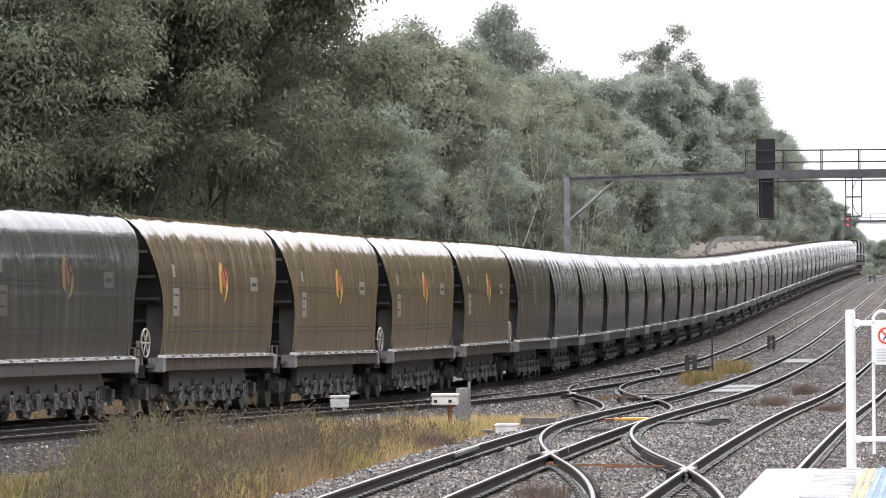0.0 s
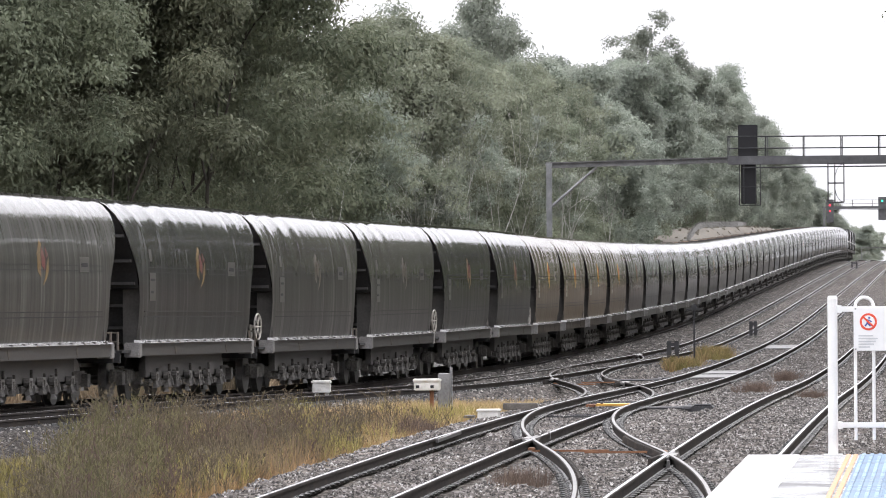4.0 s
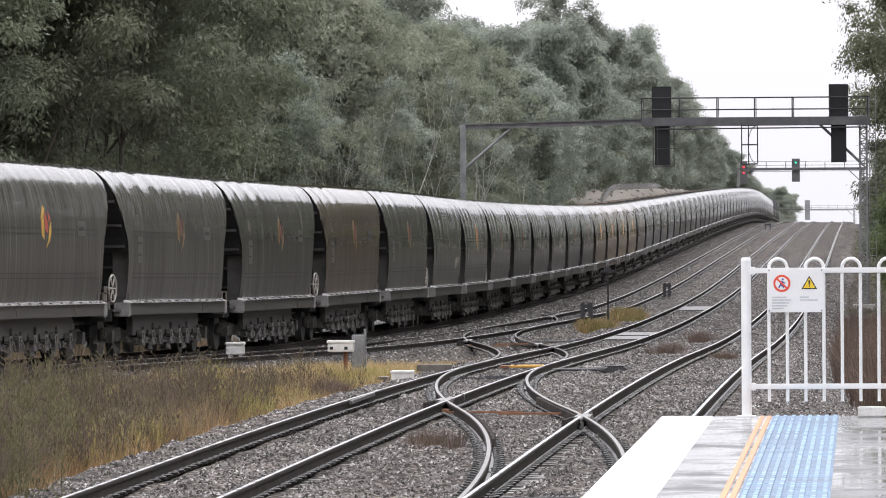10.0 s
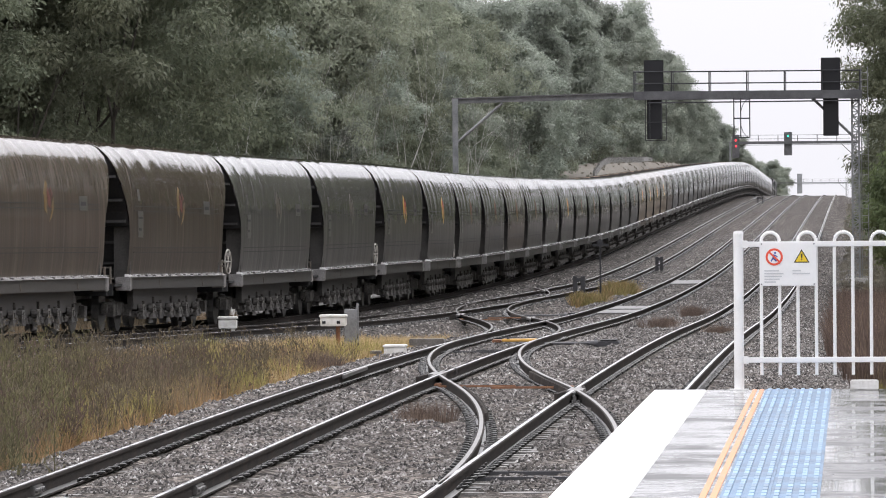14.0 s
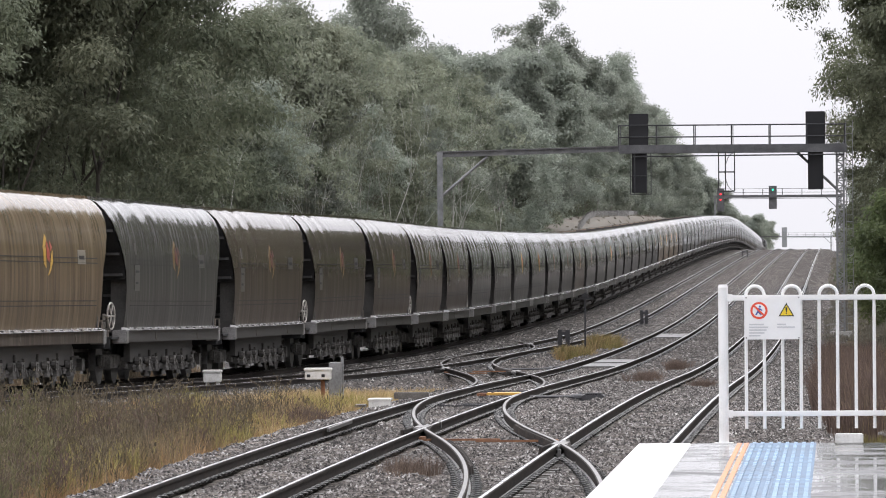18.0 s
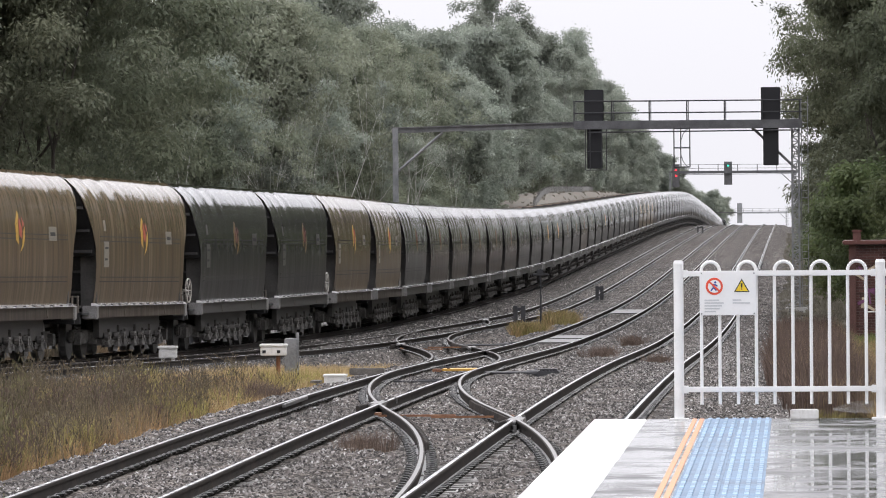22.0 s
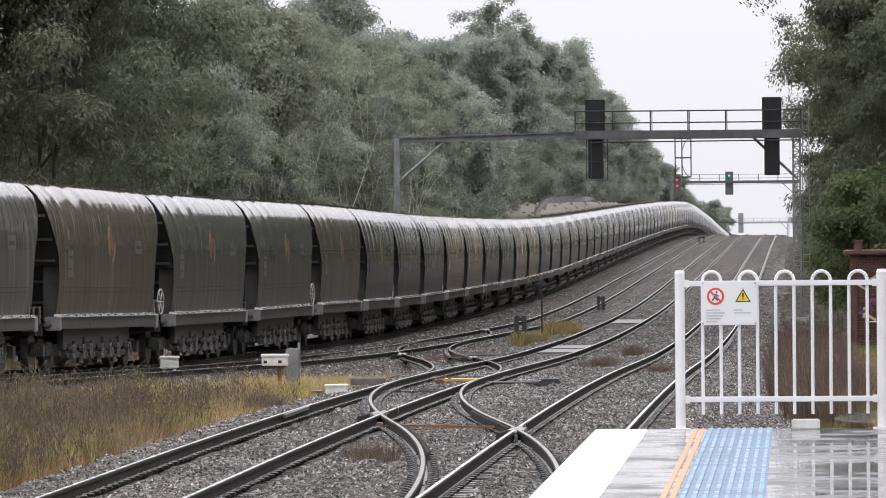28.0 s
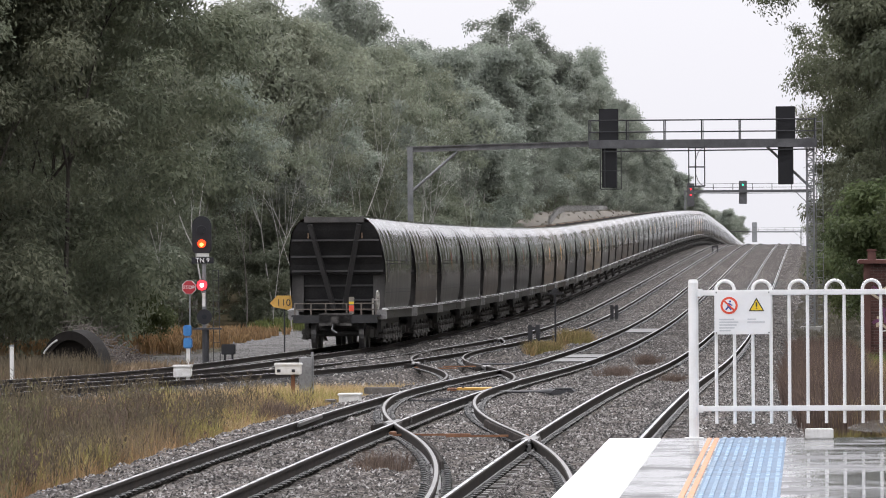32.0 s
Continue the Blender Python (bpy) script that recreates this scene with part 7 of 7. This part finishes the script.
        decal("emblem", [(c - 0.66, 2.91), (c - 0.38, 2.97), (c - 0.22, 3.12), (c - 0.36, 3.2)], M[ya], w)
        decal("emblem", [(c - 0.3, 2.72), (c - 0.06, 2.62), (c + 0.0, 2.8), (c - 0.2, 3.06), (c - 0.3, 2.96)], M[yb], w)
        decal("emblem", [(c - 0.2, 2.34), (c + 0.06, 2.46), (c + 0.26, 2.64), (c + 0.26, 2.88), (c + 0.1, 2.76), (c - 0.02, 2.5)], M[ya], w)
        decal("emblem", [(c + 0.06, 2.86), (c + 0.26, 2.93), (c + 0.04, 3.08)], M[yb], w)
    sp_ = M["stencil"] if color == "tan" else M["stencil_dim"]
    decal("stencil_panel", [(3.3, 2.6), (4.1, 2.6), (4.1, 2.9), (3.3, 2.9)], sp_, w)
    decal("stencil_mark", [(3.45, 2.7), (3.95, 2.7), (3.95, 2.78), (3.45, 2.78)], M["black"], w, 0.008)
    decal("data_panel", [(-4.9, 2.05), (-4.3, 2.05), (-4.3, 2.62), (-4.9, 2.62)], sp_, w)
    decal("data_mark", [(-4.8, 2.45), (-4.4, 2.45), (-4.4, 2.5), (-4.8, 2.5)], M["black"], w, 0.008)
    decal("data_mark", [(-4.8, 2.2), (-4.5, 2.2), (-4.5, 2.25), (-4.8, 2.25)], M["black"], w, 0.008)
    decal("label_plate", [(-4.85, 2.85), (-4.6, 2.85), (-4.6, 3.1), (-4.85, 3.1)], sp_, w)
    seam = bmesh.new()
    for z in (2.62, 2.72, 1.72, 1.82):
        seam_bar(seam, z, -5.3, 5.3)
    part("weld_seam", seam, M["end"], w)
    # brackets along the wet ledge, as dark dashes that stand for their shadows
    notch = bmesh.new()
    for q in range(12):
        y = E0 + 0.7 + (E1 - E0 - 1.4) * q / 11
        box(notch, 1.5, 1.574, y - 0.02, y + 0.02, 1.19, 1.236)
    tagged(part("ledge_shadow_ribbing", notch, M["sill_side"], w), kind="stuff")
    return w


def brake_wheel_mesh():
    hb = bmesh.new()
    yc = -6.75
    for k in range(14):
        a0, a1 = 2 * math.pi * k / 14, 2 * math.pi * (k + 1) / 14
        rod(hb, (1.3 + 0.03 * math.cos(a0), yc + 0.26 * math.cos(a0), 1.5 + 0.29 * math.sin(a0)), (1.3 + 0.03 * math.cos(a1), yc + 0.26 * math.cos(a1), 1.5 + 0.29 * math.sin(a1)), 0.022, 5)
    for k in range(3):
        a0 = math.pi * k / 3
        c, q = math.cos(a0), math.sin(a0)
        rod(hb, (1.3 + 0.03 * c, yc + 0.25 * c, 1.5 + 0.28 * q), (1.3 - 0.03 * c, yc - 0.25 * c, 1.5 - 0.28 * q), 0.015, 5)
    rod(hb, (1.14, yc, 1.5), (1.3, yc, 1.5), 0.03, 6)
    box(hb, 1.12, 1.17, yc - 0.04, yc + 0.04, 1.02, 1.55)
    me = bpy.data.meshes.new("handbrake_wheel")
    hb.to_mesh(me)
    hb.free()
    me.materials.append(M["white_grimy"])
    return me


BRAKE_ME = brake_wheel_mesh()
protos = {
    "grey": wagon("grey", "dull", "weathered grey coal hopper wagon, wet, with worn emblem"),
    "greyb": wagon("grey", "worn", "weathered grey coal hopper wagon with faded red and yellow emblem"),
    "greyc": wagon("grey", "bright", "weathered grey-brown coal hopper wagon with bright red and yellow emblem"),
    "dark": wagon("dark", "worn", "charcoal green-grey coal hopper wagon with worn red and yellow emblem"),
    "brown": wagon("brown", "worn", "brown-grey coal hopper wagon streaked with coal dust"),
    "tan": wagon("tan", "bright", "tan coal hopper wagon with bright red and yellow emblem"),
    "silver": wagon("silver", "dull", "pale blue-grey coal hopper wagon with worn emblem"),
}
protos["last"] = wagon("grey", "dull", "last grey coal hopper wagon with end-of-train marker", fine=True)
COLORS = {0: "last"}
for i in (8, 9, 12, 13, 36, 37, 38, 39):
    COLORS[i] = "tan"
for i in (5, 6, 7, 10, 11, 34, 35):
    COLORS[i] = "dark"
for i in (14, 41):
    COLORS[i] = "silver"
for i in (1, 4, 15, 16, 17, 18, 19, 26, 40):
    COLORS[i] = "brown"
for i in (2, 3, 14, 24, 25, 27, 30):
    COLORS[i] = "greyb"
for i in (22, 23, 29):
    COLORS[i] = "greyc"
NWAGON = 79
cars = []
used = set()
for i in range(NWAGON):
    key = COLORS.get(i, ("grey", "grey", "silver", "grey", "grey", "dark", "grey")[(i * 5 + i // 7) % 7])
    if key in used:
        w = copy_thing(protos[key], Matrix.Identity(4))
    else:
        w, _ = protos[key], used.add(key)
    cars.append((w, PITCH * (i + 0.5), 4.75))
for w, _, _ in cars[::2]:
    bw = new("handbrake_wheel", BRAKE_ME)
    bw.parent = w
    tagged(bw, "grimy white handbrake wheel")
tagged_car = cars[28][0]
for k, (a, b, c, d) in enumerate(((3.2, 1.75, 3.35, 2.05), (3.35, 2.05, 3.55, 1.75), (3.55, 1.75, 3.75, 2.1), (3.75, 2.1, 4.0, 1.8), (4.0, 1.8, 4.15, 2.1), (4.15, 2.1, 4.5, 1.85), (4.5, 1.85, 4.7, 2.1))):
    decal("graffiti", [(a - 0.05, b), (a + 0.05, b), (c + 0.05, d), (c - 0.05, d)], M["stencil"], tagged_car, 0.006 + 0.001 * k)
tail = cars[0][0]
part("tail_marker", B((0.42, 0.58, -6.93, -6.88, 1.08, 1.6)), M["stencil"], tail, "striped end-of-train marker")
part("tail_stripe", B((0.425, 0.575, -6.945, -6.931, 1.16, 1.34)), M["sign_red"], tail, "red reflective panel")
part("tail_stripe", B((0.425, 0.575, -6.945, -6.931, 1.38, 1.46)), M["sign_yellow"], tail, "yellow reflective panel")
part("tail_hose", R(((0.0, -6.95, 0.95), (-0.1, -7.0, 0.6), 0.03), ((-0.1, -7.0, 0.6), (0.05, -7.0, 0.5), 0.03)), M["steel"], tail)


def locomotive():
    w = root("locomotive", "yellow and grey diesel locomotive hauling the coal train", "locomotive", 0, 0, 0, "locomotives")
    part("hood", B((-1.3, 1.3, -10.2, 6.5, 1.6, 4.05), bevel=0.12), PAINTS["dark"], w)
    part("cab", B((-1.45, 1.45, 6.5, 9.8, 1.4, 4.2), bevel=0.15), PAINTS["dark"], w)
    part("end_panel", B((-1.35, 1.35, -10.5, -10.2, 1.0, 3.6), bevel=0.05), PAINTS["dark"], w)
    part("hazard_panel", B((-1.2, 1.2, -10.53, -10.5, 1.3, 2.0)), M["loco_yellow"], w)
    for s in (-1, 1):
        part("window", B((min(s * 1.44, s * 1.47), max(s * 1.44, s * 1.47), 7.4, 8.9, 2.9, 3.6)), M["glass_dark"], w)
        part("handrail", R(((s * 1.42, -10.0, 2.5), (s * 1.42, 6.4, 2.5), 0.02)), M["white_old"], w)
    part("underframe", B((-1.45, 1.45, -10.4, 10.4, 1.15, 1.5), bevel=0.03), M["frame"], w)
    part("fuel_tank", B((-1.2, 1.2, -2.5, 2.5, 0.4, 1.15), bevel=0.12), M["frame"], w)
    for c in (-6.6, 6.6):
        bg = part("bogie", B((-1.15, -0.95, c - 2.4, c + 2.4, 0.4, 0.8), (0.95, 1.15, c - 2.4, c + 2.4, 0.4, 0.8), bevel=0.04), M["frame"], w)
        for dy in (-1.8, 0, 1.8):
            part("wheelset", R(((-0.82, c + dy, 0.52), (-0.69, c + dy, 0.52), 0.52), ((0.69, c + dy, 0.52), (0.82, c + dy, 0.52), 0.52), ((-0.7, c + dy, 0.52), (0.7, c + dy, 0.52), 0.1), sides=20), M["wheel"], bg)
    return w


loco = locomotive()
s_head = PITCH * NWAGON
cars.append((loco, s_head + 11.2, 6.6))
for k in (1, 2):
    cars.append((copy_thing(loco, Matrix.Identity(4)), s_head + 11.2 + 22.2 * k, 6.6))


def motions():
    for car, s_end, half in cars:
        rows = []
        for k in range(33):
            rows.append((float(k), car_pose(s_end + float(np.polyval(TAIL_FIT, k)), half)))
        walk(car, rows)


motions()
